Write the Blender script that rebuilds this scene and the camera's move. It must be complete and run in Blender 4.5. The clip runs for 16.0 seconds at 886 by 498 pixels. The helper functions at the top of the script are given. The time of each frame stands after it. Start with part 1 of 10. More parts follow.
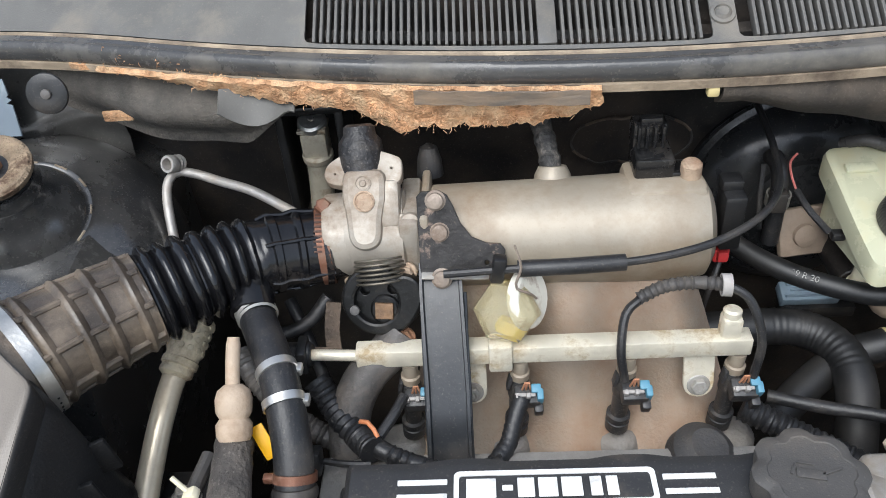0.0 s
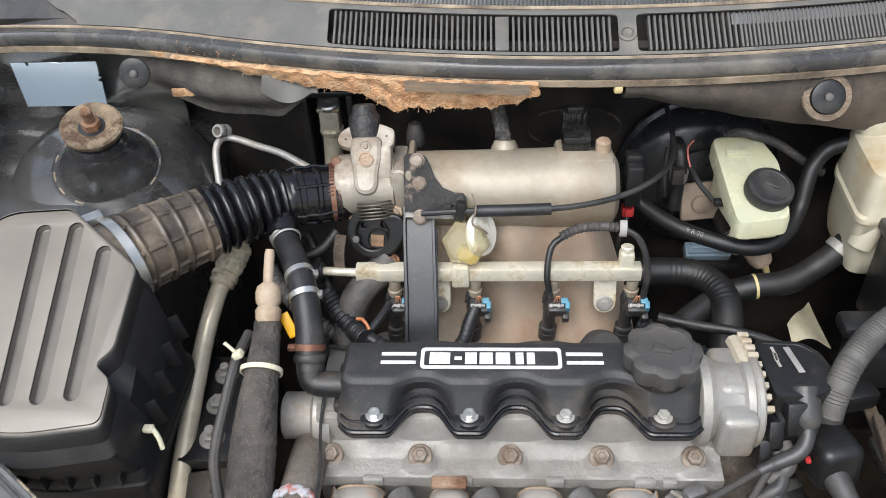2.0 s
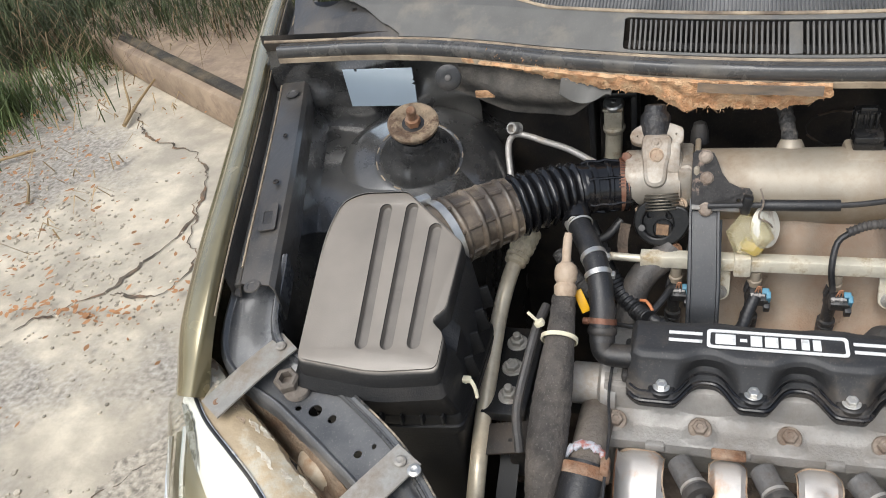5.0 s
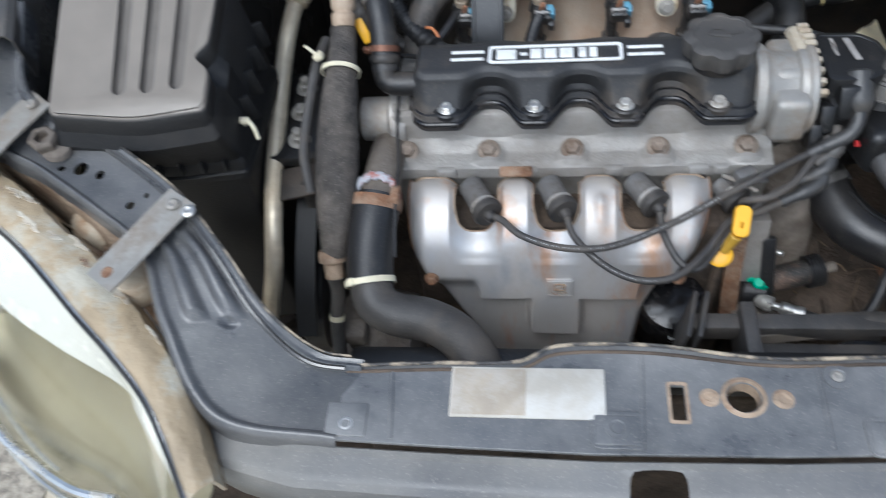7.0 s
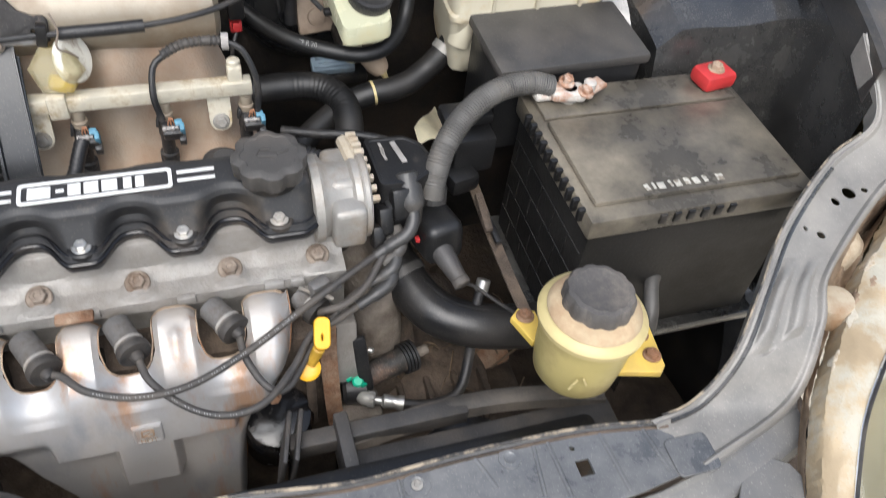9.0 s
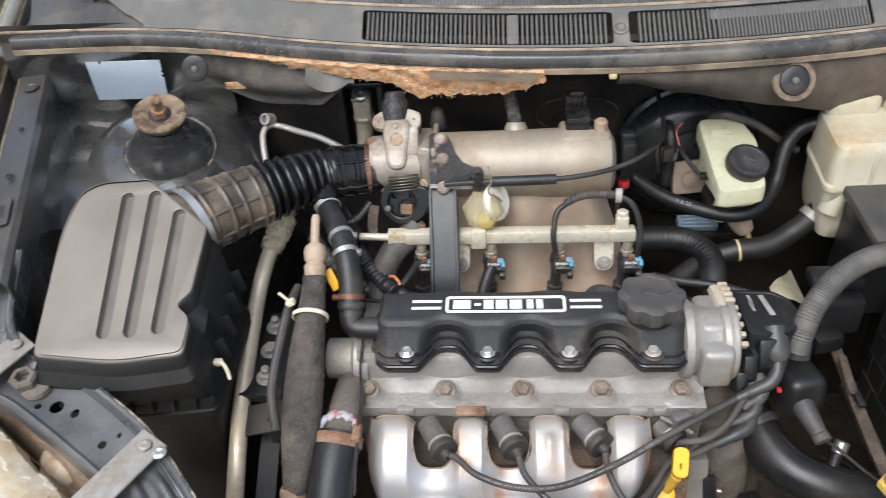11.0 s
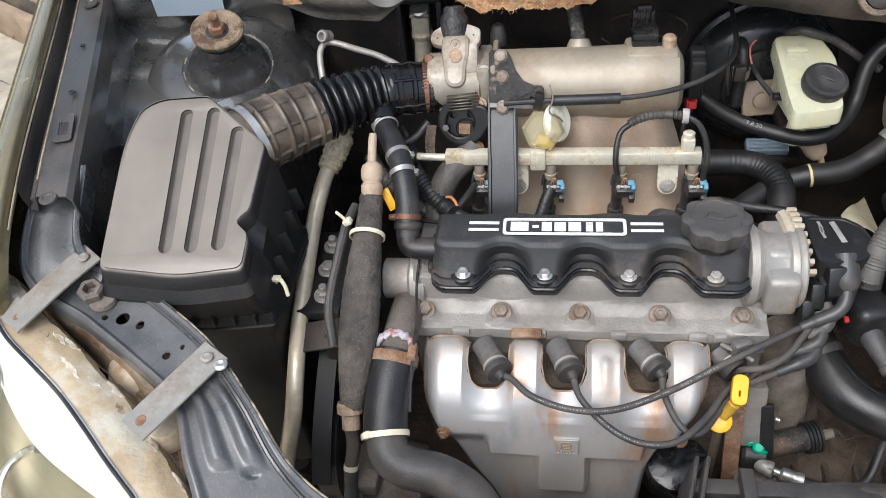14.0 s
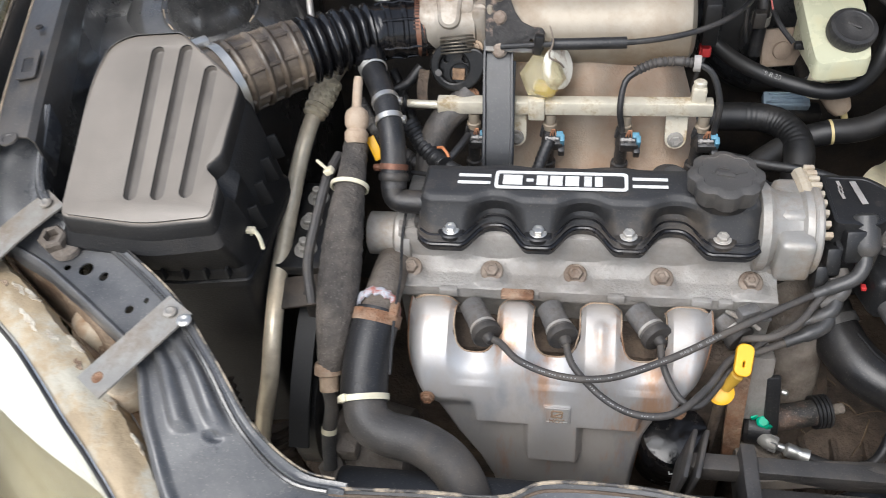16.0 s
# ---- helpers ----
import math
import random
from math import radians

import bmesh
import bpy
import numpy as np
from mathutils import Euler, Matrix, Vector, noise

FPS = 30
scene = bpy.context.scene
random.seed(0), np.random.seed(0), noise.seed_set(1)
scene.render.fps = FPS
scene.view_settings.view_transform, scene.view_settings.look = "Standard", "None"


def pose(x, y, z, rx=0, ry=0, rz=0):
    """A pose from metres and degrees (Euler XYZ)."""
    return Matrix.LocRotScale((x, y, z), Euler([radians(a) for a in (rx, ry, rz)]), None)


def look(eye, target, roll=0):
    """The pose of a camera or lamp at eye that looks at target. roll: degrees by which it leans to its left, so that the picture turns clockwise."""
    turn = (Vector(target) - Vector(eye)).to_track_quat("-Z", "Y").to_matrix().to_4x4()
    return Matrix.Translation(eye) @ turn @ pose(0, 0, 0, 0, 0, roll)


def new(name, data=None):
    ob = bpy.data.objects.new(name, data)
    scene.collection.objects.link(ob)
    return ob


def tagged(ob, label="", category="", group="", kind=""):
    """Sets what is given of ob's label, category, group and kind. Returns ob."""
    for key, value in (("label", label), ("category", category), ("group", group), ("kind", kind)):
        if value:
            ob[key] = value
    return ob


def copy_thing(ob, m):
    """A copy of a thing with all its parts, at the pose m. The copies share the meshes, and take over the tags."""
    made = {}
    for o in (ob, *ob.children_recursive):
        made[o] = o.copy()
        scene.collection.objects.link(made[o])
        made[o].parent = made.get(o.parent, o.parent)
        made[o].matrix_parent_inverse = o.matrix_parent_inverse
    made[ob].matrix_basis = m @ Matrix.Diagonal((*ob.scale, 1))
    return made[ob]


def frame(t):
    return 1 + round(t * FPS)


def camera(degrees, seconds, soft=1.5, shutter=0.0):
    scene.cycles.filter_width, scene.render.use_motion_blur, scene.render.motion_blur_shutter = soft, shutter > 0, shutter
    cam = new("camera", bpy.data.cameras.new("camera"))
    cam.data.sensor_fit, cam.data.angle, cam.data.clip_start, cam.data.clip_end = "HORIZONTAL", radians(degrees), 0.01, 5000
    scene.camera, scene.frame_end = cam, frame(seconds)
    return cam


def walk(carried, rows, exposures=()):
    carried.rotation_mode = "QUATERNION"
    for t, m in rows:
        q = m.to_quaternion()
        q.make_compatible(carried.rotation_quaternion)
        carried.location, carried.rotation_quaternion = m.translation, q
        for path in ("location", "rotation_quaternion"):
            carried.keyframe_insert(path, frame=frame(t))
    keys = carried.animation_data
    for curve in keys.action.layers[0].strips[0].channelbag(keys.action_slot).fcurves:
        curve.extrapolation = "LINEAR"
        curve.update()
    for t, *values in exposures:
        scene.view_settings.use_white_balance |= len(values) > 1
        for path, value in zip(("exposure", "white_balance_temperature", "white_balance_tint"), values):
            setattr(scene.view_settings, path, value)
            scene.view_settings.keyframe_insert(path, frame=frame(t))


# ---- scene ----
cam = camera(57.5, 16.0, 0.35, 0.4)
PATH = [
    (0, (0.044, 0.024, 1.238), (-0.077, 1.591, 0.002), -5.2),
    (0.5, (0.05, -0.015, 1.257), (-0.08, 1.563, 0.034), -4.8),
    (1, (0.066, -0.083, 1.298), (-0.043, 1.507, 0.089), -4.0),
    (1.5, (0.078, -0.139, 1.31), (-0.021, 1.443, 0.09), -3.1),
    (2, (0.078, -0.191, 1.335), (-0.039, 1.38, 0.103), -2.9),
    (2.5, (0.066, -0.23, 1.353), (-0.113, 1.341, 0.128), -3.6),
    (3, (0.054, -0.241, 1.363), (-0.209, 1.329, 0.152), -4.9),
    (3.5, (0.035, -0.252, 1.374), (-0.347, 1.316, 0.192), -6.8),
    (3.7, (0.033, -0.256, 1.378), (-0.399, 1.31, 0.211), -7.6),
    (4.75, (0.005, -0.284, 1.388), (-0.593, 1.226, 0.221), -10.6),
    (5.8, (0.001, -0.307, 1.379), (-0.61, 1.101, 0.097), -12.5),
    (6, (0.007, -0.309, 1.374), (-0.578, 1.066, 0.045), -12.8),
    (6.5, (0.043, -0.324, 1.339), (-0.432, 0.98, -0.102), -13.3),
    (7, (0.073, -0.308, 1.301), (-0.19, 0.917, -0.258), -9.6),
    (7.5, (0.115, -0.294, 1.296), (0.09, 0.886, -0.319), -3.2),
    (8, (0.141, -0.279, 1.301), (0.367, 0.899, -0.299), 4.0),
    (8.2, (0.156, -0.269, 1.301), (0.51, 0.914, -0.272), 6.9),
    (8.7, (0.172, -0.252, 1.310), (0.700, 0.930, -0.214), 9.6),
    (9.25, (0.176, -0.239, 1.328), (0.680, 1.075, -0.090), 6.2),
    (9.8, (0.162, -0.242, 1.348), (0.505, 1.226, 0.036), 0.8),
    (10.3, (0.13, -0.267, 1.362), (0.296, 1.286, 0.112), -2.1),
    (10.5, (0.108, -0.289, 1.367), (0.177, 1.285, 0.135), -2.6),
    (11, (0.076, -0.328, 1.375), (-0.072, 1.258, 0.166), -4.0),
    (11.5, (0.07, -0.331, 1.375), (-0.157, 1.243, 0.163), -4.5),
    (12, (0.069, -0.329, 1.373), (-0.181, 1.226, 0.141), -4.9),
    (12.5, (0.069, -0.331, 1.371), (-0.195, 1.2, 0.111), -5.5),
    (13, (0.07, -0.325, 1.365), (-0.2, 1.177, 0.072), -6.0),
    (13.5, (0.073, -0.326, 1.363), (-0.202, 1.155, 0.047), -6.4),
    (14, (0.073, -0.324, 1.363), (-0.212, 1.135, 0.025), -6.8),
    (14.5, (0.068, -0.326, 1.365), (-0.222, 1.115, 0.009), -6.9),
    (15, (0.064, -0.326, 1.361), (-0.236, 1.1, -0.008), -7.1),
    (15.5, (0.061, -0.319, 1.354), (-0.248, 1.087, -0.035), -7.1),
    (16, (0.095, -0.282, 1.317), (-0.228, 1.102, -0.089), -7.0),
]
LIGHT = [(0.0, 0.27, 5980, 7), (3.5, 0.28, 6250, 7), (5.8, -0.06, 6250, 8), (6.5, -0.13, 5640, 6), (7.0, -0.08, 5620, 6), (7.6, 0.14, 5900, 7), (8.2, 0.33, 6250, 9), (10.3, 0.23, 6150, 9), (16.0, 0.22, 6150, 9)]
walk(cam, [(t, look(eye, target, roll)) for t, eye, target, roll in PATH], LIGHT)

# ---- world and sun ----
world = bpy.data.worlds.new("sky")
scene.world = world
world.use_nodes = True
wn = world.node_tree
sky = wn.nodes.new("ShaderNodeTexSky")
sky.sky_type = "NISHITA"
sky.sun_disc = False
sky.sun_elevation, sky.sun_rotation = radians(55), radians(200)
sky.dust_density, sky.air_density, sky.ozone_density = 4.0, 1.0, 1.0
grey = wn.nodes.new("ShaderNodeHueSaturation")
grey.inputs["Saturation"].default_value = 0.6
wn.links.new(sky.outputs["Color"], grey.inputs["Color"])
wn.links.new(grey.outputs["Color"], wn.nodes["Background"].inputs["Color"])
wn.nodes["Background"].inputs["Strength"].default_value = 0.2
sun_data = bpy.data.lights.new("sun", "SUN")
sun_data.energy, sun_data.angle, sun_data.color = 1.55, radians(50), (1.0, 0.985, 0.96)
sun = new("sun", sun_data)
sun.matrix_world = look((-1.0, -2.6, 4.2), (0, 0, 0))


# ---- materials ----
def surf(name, base, rough=0.5, metal=0.0, var=0.25, scale=30, dirt=None, amount=0.0, dirt_scale=9, bump=0.15,
         bump_scale=220, coat=0.0, dirt_rough=0.8, stretch=(1, 1, 1), island=0.0, edge=0.105, specks=0.15, speck=(0.3, 0.26, 0.21)):
    """A worn surface: base colour with grain, patches of dirt of another colour, fine relief."""
    m = bpy.data.materials.new(name)
    m.use_nodes = True
    nt = m.node_tree
    b = nt.nodes["Principled BSDF"]
    add, link = nt.nodes.new, nt.links.new
    tc = add("ShaderNodeTexCoord")
    mp = add("ShaderNodeMapping")
    mp.inputs["Scale"].default_value = stretch
    link(tc.outputs["Object"], mp.inputs["Vector"])
    grain = add("ShaderNodeTexNoise")
    grain.inputs["Scale"].default_value, grain.inputs["Detail"].default_value = scale, 8
    link(mp.outputs[0], grain.inputs["Vector"])
    ramp = add("ShaderNodeValToRGB")
    lo = [max(0, c * (1 - var)) for c in base]
    hi = [min(1, c * (1 + var)) for c in base]
    ramp.color_ramp.elements[0].position, ramp.color_ramp.elements[1].position = 0.3, 0.7
    ramp.color_ramp.elements[0].color, ramp.color_ramp.elements[1].color = (*lo, 1), (*hi, 1)
    link(grain.outputs["Fac"], ramp.inputs["Fac"])
    colour, roughness = ramp.outputs["Color"], None
    if island:
        info = add("ShaderNodeObjectInfo")
        hsv = add("ShaderNodeHueSaturation")
        mr = add("ShaderNodeMapRange")
        mr.inputs["To Min"].default_value, mr.inputs["To Max"].default_value = 1 - island, 1 + island
        link(info.outputs["Random"], mr.inputs["Value"])
        link(mr.outputs[0], hsv.inputs["Value"])
        link(colour, hsv.inputs["Color"])
        colour = hsv.outputs["Color"]
    if dirt:
        spots = add("ShaderNodeTexNoise")
        spots.inputs["Scale"].default_value, spots.inputs["Detail"].default_value = dirt_scale, 10
        spots.inputs["Roughness"].default_value = 0.68
        link(mp.outputs[0], spots.inputs["Vector"])
        cut = add("ShaderNodeMapRange")
        centre = 0.68 - 0.36 * amount
        cut.inputs["From Min"].default_value, cut.inputs["From Max"].default_value = centre + 0.015 - edge, centre + 0.015 + edge
        link(spots.outputs["Fac"], cut.inputs["Value"])
        mix = add("ShaderNodeMix")
        mix.data_type = "RGBA"
        link(cut.outputs[0], mix.inputs["Factor"])
        link(colour, mix.inputs["A"])
        mix.inputs["B"].default_value = (*dirt, 1)
        colour = mix.outputs["Result"]
        rm = add("ShaderNodeMapRange")
        rm.inputs["To Min"].default_value, rm.inputs["To Max"].default_value = rough, dirt_rough
        link(cut.outputs[0], rm.inputs["Value"])
        link(rm.outputs[0], b.inputs["Roughness"])
        if metal:
            mm = add("ShaderNodeMapRange")
            mm.inputs["To Min"].default_value, mm.inputs["To Max"].default_value = metal, 0.0
            link(cut.outputs[0], mm.inputs["Value"])
            link(mm.outputs[0], b.inputs["Metallic"])
    else:
        rm = add("ShaderNodeMapRange")
        rm.inputs["To Min"].default_value, rm.inputs["To Max"].default_value = max(0.03, rough - 0.1), min(1, rough + 0.12)
        link(grain.outputs["Fac"], rm.inputs["Value"])
        link(rm.outputs[0], b.inputs["Roughness"])
        b.inputs["Metallic"].default_value = metal
    if specks:
        dots = add("ShaderNodeTexNoise")
        dots.inputs["Scale"].default_value, dots.inputs["Detail"].default_value = 520, 3
        link(tc.outputs["Object"], dots.inputs["Vector"])
        sel = add("ShaderNodeMapRange")
        sel.inputs["From Min"].default_value, sel.inputs["From Max"].default_value = 0.60, 0.72
        sel.inputs["To Max"].default_value = specks
        link(dots.outputs["Fac"], sel.inputs["Value"])
        mx = add("ShaderNodeMix")
        mx.data_type = "RGBA"
        link(sel.outputs[0], mx.inputs["Factor"])
        link(colour, mx.inputs["A"])
        mx.inputs["B"].default_value = (*[0.35 * s + 0.65 * c for s, c in zip(speck, base)], 1) if sum(base) > 0.5 else (*speck, 1)
        colour = mx.outputs["Result"]
    link(colour, b.inputs["Base Color"])
    if bump:
        fine = add("ShaderNodeTexNoise")
        fine.inputs["Scale"].default_value, fine.inputs["Detail"].default_value = bump_scale, 4
        link(mp.outputs[0], fine.inputs["Vector"])
        bp = add("ShaderNodeBump")
        bp.inputs["Strength"].default_value, bp.inputs["Distance"].default_value = bump, 0.004
        link(fine.outputs["Fac"], bp.inputs["Height"])
        link(bp.outputs[0], b.inputs["Normal"])
    b.inputs["Coat Weight"].default_value = coat
    return m


DUST = (0.22, 0.17, 0.125)
black_plastic = surf("black_plastic", (0.0125, 0.0125, 0.013), 0.36, dirt=(0.085, 0.07, 0.055), amount=0.16, bump=0.08, specks=0.12)
cover_plastic = surf("cover_plastic", (0.026, 0.026, 0.027), 0.5, var=0.12, dirt=(0.11, 0.09, 0.07), amount=0.2, dirt_scale=14, bump=0.12, bump_scale=900, dirt_rough=0.62)
box_plastic = surf("box_plastic", (0.011, 0.011, 0.0115), 0.5, dirt=(0.035, 0.031, 0.027), amount=0.14, bump=0.15, bump_scale=500, specks=0.07)
box_plastic.node_tree.nodes["Principled BSDF"].inputs["Specular IOR Level"].default_value = 0.35
cowl_plastic = surf("cowl_plastic", (0.112, 0.108, 0.098), 0.46, var=0.12, dirt=(0.21, 0.185, 0.15), amount=0.24, dirt_scale=12, bump=0.1, bump_scale=900)
body_black = surf("body_black", (0.017, 0.0175, 0.0185), 0.22, dirt=(0.088, 0.084, 0.077), amount=0.42, dirt_scale=8, edge=0.18, dirt_rough=0.34, bump=0.03, coat=1.0, specks=0.16, speck=(0.35, 0.32, 0.28))
body_black.node_tree.nodes["Principled BSDF"].inputs["Coat Roughness"].default_value = 0.14
rail_grey = surf("rail_grey", (0.046, 0.044, 0.042), 0.28, var=0.35, scale=20, dirt=(0.115, 0.098, 0.08), amount=0.34, dirt_scale=14, edge=0.11, bump=0.1, coat=0.3, stretch=(1, 0.35, 1), specks=0.2)
body_grey = surf("body_grey", (0.042, 0.046, 0.053), 0.22, var=0.2, scale=14, dirt=(0.135, 0.132, 0.128), amount=0.50, dirt_scale=8, edge=0.16, dirt_rough=0.42, bump=0.06, coat=0.35, specks=0.3, speck=(0.36, 0.33, 0.28))
corner_dusty = surf("corner_dusty", (0.12, 0.119, 0.117), 0.32, var=0.25, scale=10, dirt=(0.30, 0.28, 0.25), amount=0.58, dirt_scale=7, edge=0.18, dirt_rough=0.5, bump=0.06, coat=0.15, specks=0.3, speck=(0.5, 0.46, 0.4))
support_grey = surf("support_grey", (0.066, 0.071, 0.079), 0.22, var=0.35, scale=11, dirt=(0.225, 0.222, 0.215), amount=0.56, dirt_scale=8, edge=0.15, dirt_rough=0.46, bump=0.06, coat=0.25, specks=0.28, speck=(0.5, 0.47, 0.42))
firewall_paint = surf("firewall_paint", (0.015, 0.014, 0.0135), 0.46, var=0.3, dirt=(0.075, 0.056, 0.041), amount=0.33, dirt_scale=7, edge=0.12, bump=0.25, bump_scale=90)
paint_olive = surf("paint_olive", (0.235, 0.20, 0.11), 0.24, metal=0.45, var=0.2, scale=14, bump=0.0, coat=0.9, specks=0.1)
felt = surf("felt", (0.070, 0.064, 0.056), 0.95, var=0.4, scale=40, dirt=(0.135, 0.118, 0.098), amount=0.44, dirt_scale=14, bump=0.45, bump_scale=360)
felt_brown = surf("felt_brown", (0.054, 0.046, 0.038), 0.95, var=0.35, scale=30, dirt=(0.130, 0.103, 0.077), amount=0.45, dirt_scale=9, bump=0.3, bump_scale=420)
fibre = surf("fibre", (0.50, 0.275, 0.14), 0.95, var=0.45, scale=90, dirt=(0.62, 0.42, 0.245), amount=0.42, dirt_scale=60, bump=0.8, bump_scale=420)
alu_tan = surf("alu_tan", (0.335, 0.292, 0.228), 0.42, metal=0.2, var=0.24, scale=10, dirt=(0.215, 0.155, 0.098), amount=0.46, dirt_scale=8, edge=0.10, bump=0.05, bump_scale=420, dirt_rough=0.6, specks=0.45, speck=(0.16, 0.11, 0.07))
alu_manifold = surf("alu_manifold", (0.37, 0.30, 0.23), 0.55, metal=0.12, var=0.2, scale=14, dirt=(0.31, 0.18, 0.105), amount=0.34, dirt_scale=8, edge=0.14, bump=0.3, bump_scale=380, specks=0.3, speck=(0.16, 0.11, 0.07))
alu_cast = surf("alu_cast", (0.33, 0.315, 0.292), 0.45, metal=0.3, var=0.22, scale=24, dirt=(0.19, 0.165, 0.14), amount=0.36, dirt_scale=11, edge=0.15, bump=0.3, bump_scale=330, specks=0.35, speck=(0.1, 0.08, 0.06))
alu_clean = surf("alu_clean", (0.42, 0.40, 0.375), 0.45, metal=0.5, var=0.18, scale=30, dirt=(0.3, 0.24, 0.17), amount=0.28, dirt_scale=18, bump=0.2, bump_scale=380)
shield_steel = surf("shield_steel", (0.53, 0.54, 0.555), 0.44, metal=0.45, var=0.2, scale=9, dirt=(0.36, 0.30, 0.24), amount=0.30, dirt_scale=9, edge=0.16, bump=0.08, bump_scale=160, dirt_rough=0.55, stretch=(1, 1, 0.55), specks=0.2)
edge_chips = surf("edge_chips", (0.045, 0.042, 0.04), 0.45, var=0.3, scale=40, dirt=(0.40, 0.33, 0.24), amount=0.48, dirt_scale=34, edge=0.06, bump=0.4, bump_scale=300)
zinc = surf("zinc", (0.55, 0.54, 0.51), 0.35, metal=0.85, var=0.2, scale=50, dirt=(0.25, 0.2, 0.15), amount=0.2, bump=0.12)
galv = surf("galv", (0.33, 0.315, 0.285), 0.5, metal=0.35, var=0.2, scale=25, dirt=(0.2, 0.16, 0.12), amount=0.35, dirt_scale=20, bump=0.15)
alu_smooth = surf("alu_smooth", (0.34, 0.325, 0.30), 0.42, metal=0.35, var=0.18, scale=25, dirt=(0.22, 0.17, 0.12), amount=0.38, dirt_scale=14, bump=0.12, bump_scale=300)
rust = surf("rust", (0.21, 0.105, 0.055), 0.85, var=0.45, scale=45, dirt=(0.34, 0.24, 0.165), amount=0.4, dirt_scale=30, bump=0.6, bump_scale=300)
rust_pale = surf("rust_pale", (0.36, 0.27, 0.19), 0.85, var=0.3, scale=45, dirt=(0.2, 0.1, 0.05), amount=0.3, dirt_scale=35, bump=0.5, bump_scale=320)
rail_metal = surf("rail_metal", (0.66, 0.61, 0.49), 0.42, metal=0.3, var=0.15, scale=40, dirt=(0.38, 0.29, 0.17), amount=0.34, edge=0.07, dirt_scale=40, bump=0.2)
pipe_metal = surf("pipe_metal", (0.72, 0.63, 0.475), 0.3, metal=0.45, var=0.16, scale=25, dirt=(0.46, 0.37, 0.25), amount=0.3, dirt_scale=16, bump=0.1)
rubber = surf("rubber", (0.016, 0.016, 0.017), 0.42, var=0.3, dirt=(0.07, 0.06, 0.05), amount=0.25, dirt_scale=14, bump=0.12, bump_scale=400)
rubber_grey = surf("rubber_grey", (0.05, 0.047, 0.045), 0.5, var=0.25, dirt=(0.1, 0.085, 0.07), amount=0.35, dirt_scale=13, bump=0.15, bump_scale=380)
rubber_dusty = surf("rubber_dusty", (0.060, 0.047, 0.036), 0.28, var=0.3, dirt=(0.21, 0.165, 0.12), amount=0.48, dirt_scale=16, dirt_rough=0.38, bump=0.15, bump_scale=300)
hose_black = surf("hose_black", (0.0085, 0.0087, 0.0092), 0.46, var=0.3, dirt=(0.035, 0.031, 0.027), amount=0.26, dirt_scale=9, edge=0.14, dirt_rough=0.6, bump=0.03, specks=0.06)
hose_shiny = surf("hose_shiny", (0.007, 0.007, 0.008), 0.17, var=0.3, dirt=(0.05, 0.04, 0.032), amount=0.1, dirt_scale=25, bump=0.05, specks=0.03)
seal_rubber = surf("seal_rubber", (0.055, 0.054, 0.053), 0.2, var=0.2, dirt=(0.17, 0.155, 0.13), amount=0.27, dirt_scale=12, bump=0.1)
seal_tan = surf("seal_tan", (0.34, 0.27, 0.19), 0.8, var=0.25, dirt=(0.12, 0.09, 0.065), amount=0.4, dirt_scale=18, bump=0.3)
wrap_cloth = surf("wrap_cloth", (0.052, 0.046, 0.041), 0.9, var=0.45, scale=50, dirt=(0.115, 0.098, 0.082), amount=0.4, dirt_scale=18, bump=0.8, bump_scale=210, specks=0.3, speck=(0.35, 0.32, 0.28))
cream = surf("cream", (0.47, 0.43, 0.325), 0.40, var=0.08, scale=12, dirt=(0.40, 0.28, 0.14), amount=0.32, dirt_scale=11, bump=0.05)
pale_green = surf("pale_green", (0.49, 0.488, 0.345), 0.27, var=0.05, scale=12, dirt=(0.54, 0.48, 0.28), amount=0.25, dirt_scale=10, bump=0.02)
yellowed = surf("yellowed", (0.58, 0.48, 0.23), 0.4, var=0.12, scale=14, dirt=(0.42, 0.33, 0.17), amount=0.3, dirt_scale=12, bump=0.06)
yellow = surf("yellow", (0.80, 0.42, 0.006), 0.4, var=0.1, bump=0.05)
orange = surf("orange", (0.90, 0.36, 0.01), 0.4, var=0.08, bump=0.05)
green = surf("green", (0.0, 0.38, 0.22), 0.4, bump=0.05)
red = surf("red", (0.50, 0.035, 0.035), 0.45, bump=0.05)
blue = surf("blue", (0.085, 0.225, 0.31), 0.45, bump=0.05)
blue_dusty = surf("blue_dusty", (0.25, 0.33, 0.40), 0.6, dirt=DUST, amount=0.3, bump=0.1)
grey_plug = surf("grey_plug", (0.34, 0.32, 0.30), 0.6, bump=0.1, dirt=DUST, amount=0.3)
white_tie = surf("white_tie", (0.72, 0.66, 0.48), 0.5, bump=0.05)
white_paint = surf("white_paint", (0.78, 0.78, 0.76), 0.5, var=0.06, dirt=(0.35, 0.33, 0.3), amount=0.12, dirt_scale=60, bump=0.05)
pink_plastic = surf("pink_plastic", (0.45, 0.35, 0.255), 0.6, var=0.2, dirt=(0.30, 0.215, 0.145), amount=0.38, dirt_scale=30, bump=0.25)
copper = surf("copper", (0.17, 0.075, 0.045), 0.45, metal=0.5, dirt=(0.2, 0.12, 0.08), amount=0.3, dirt_scale=60)
label_paper = surf("label_paper", (0.50, 0.46, 0.39), 0.55, var=0.12, scale=18, dirt=(0.62, 0.6, 0.55), amount=0.4, dirt_scale=25, bump=0.1)
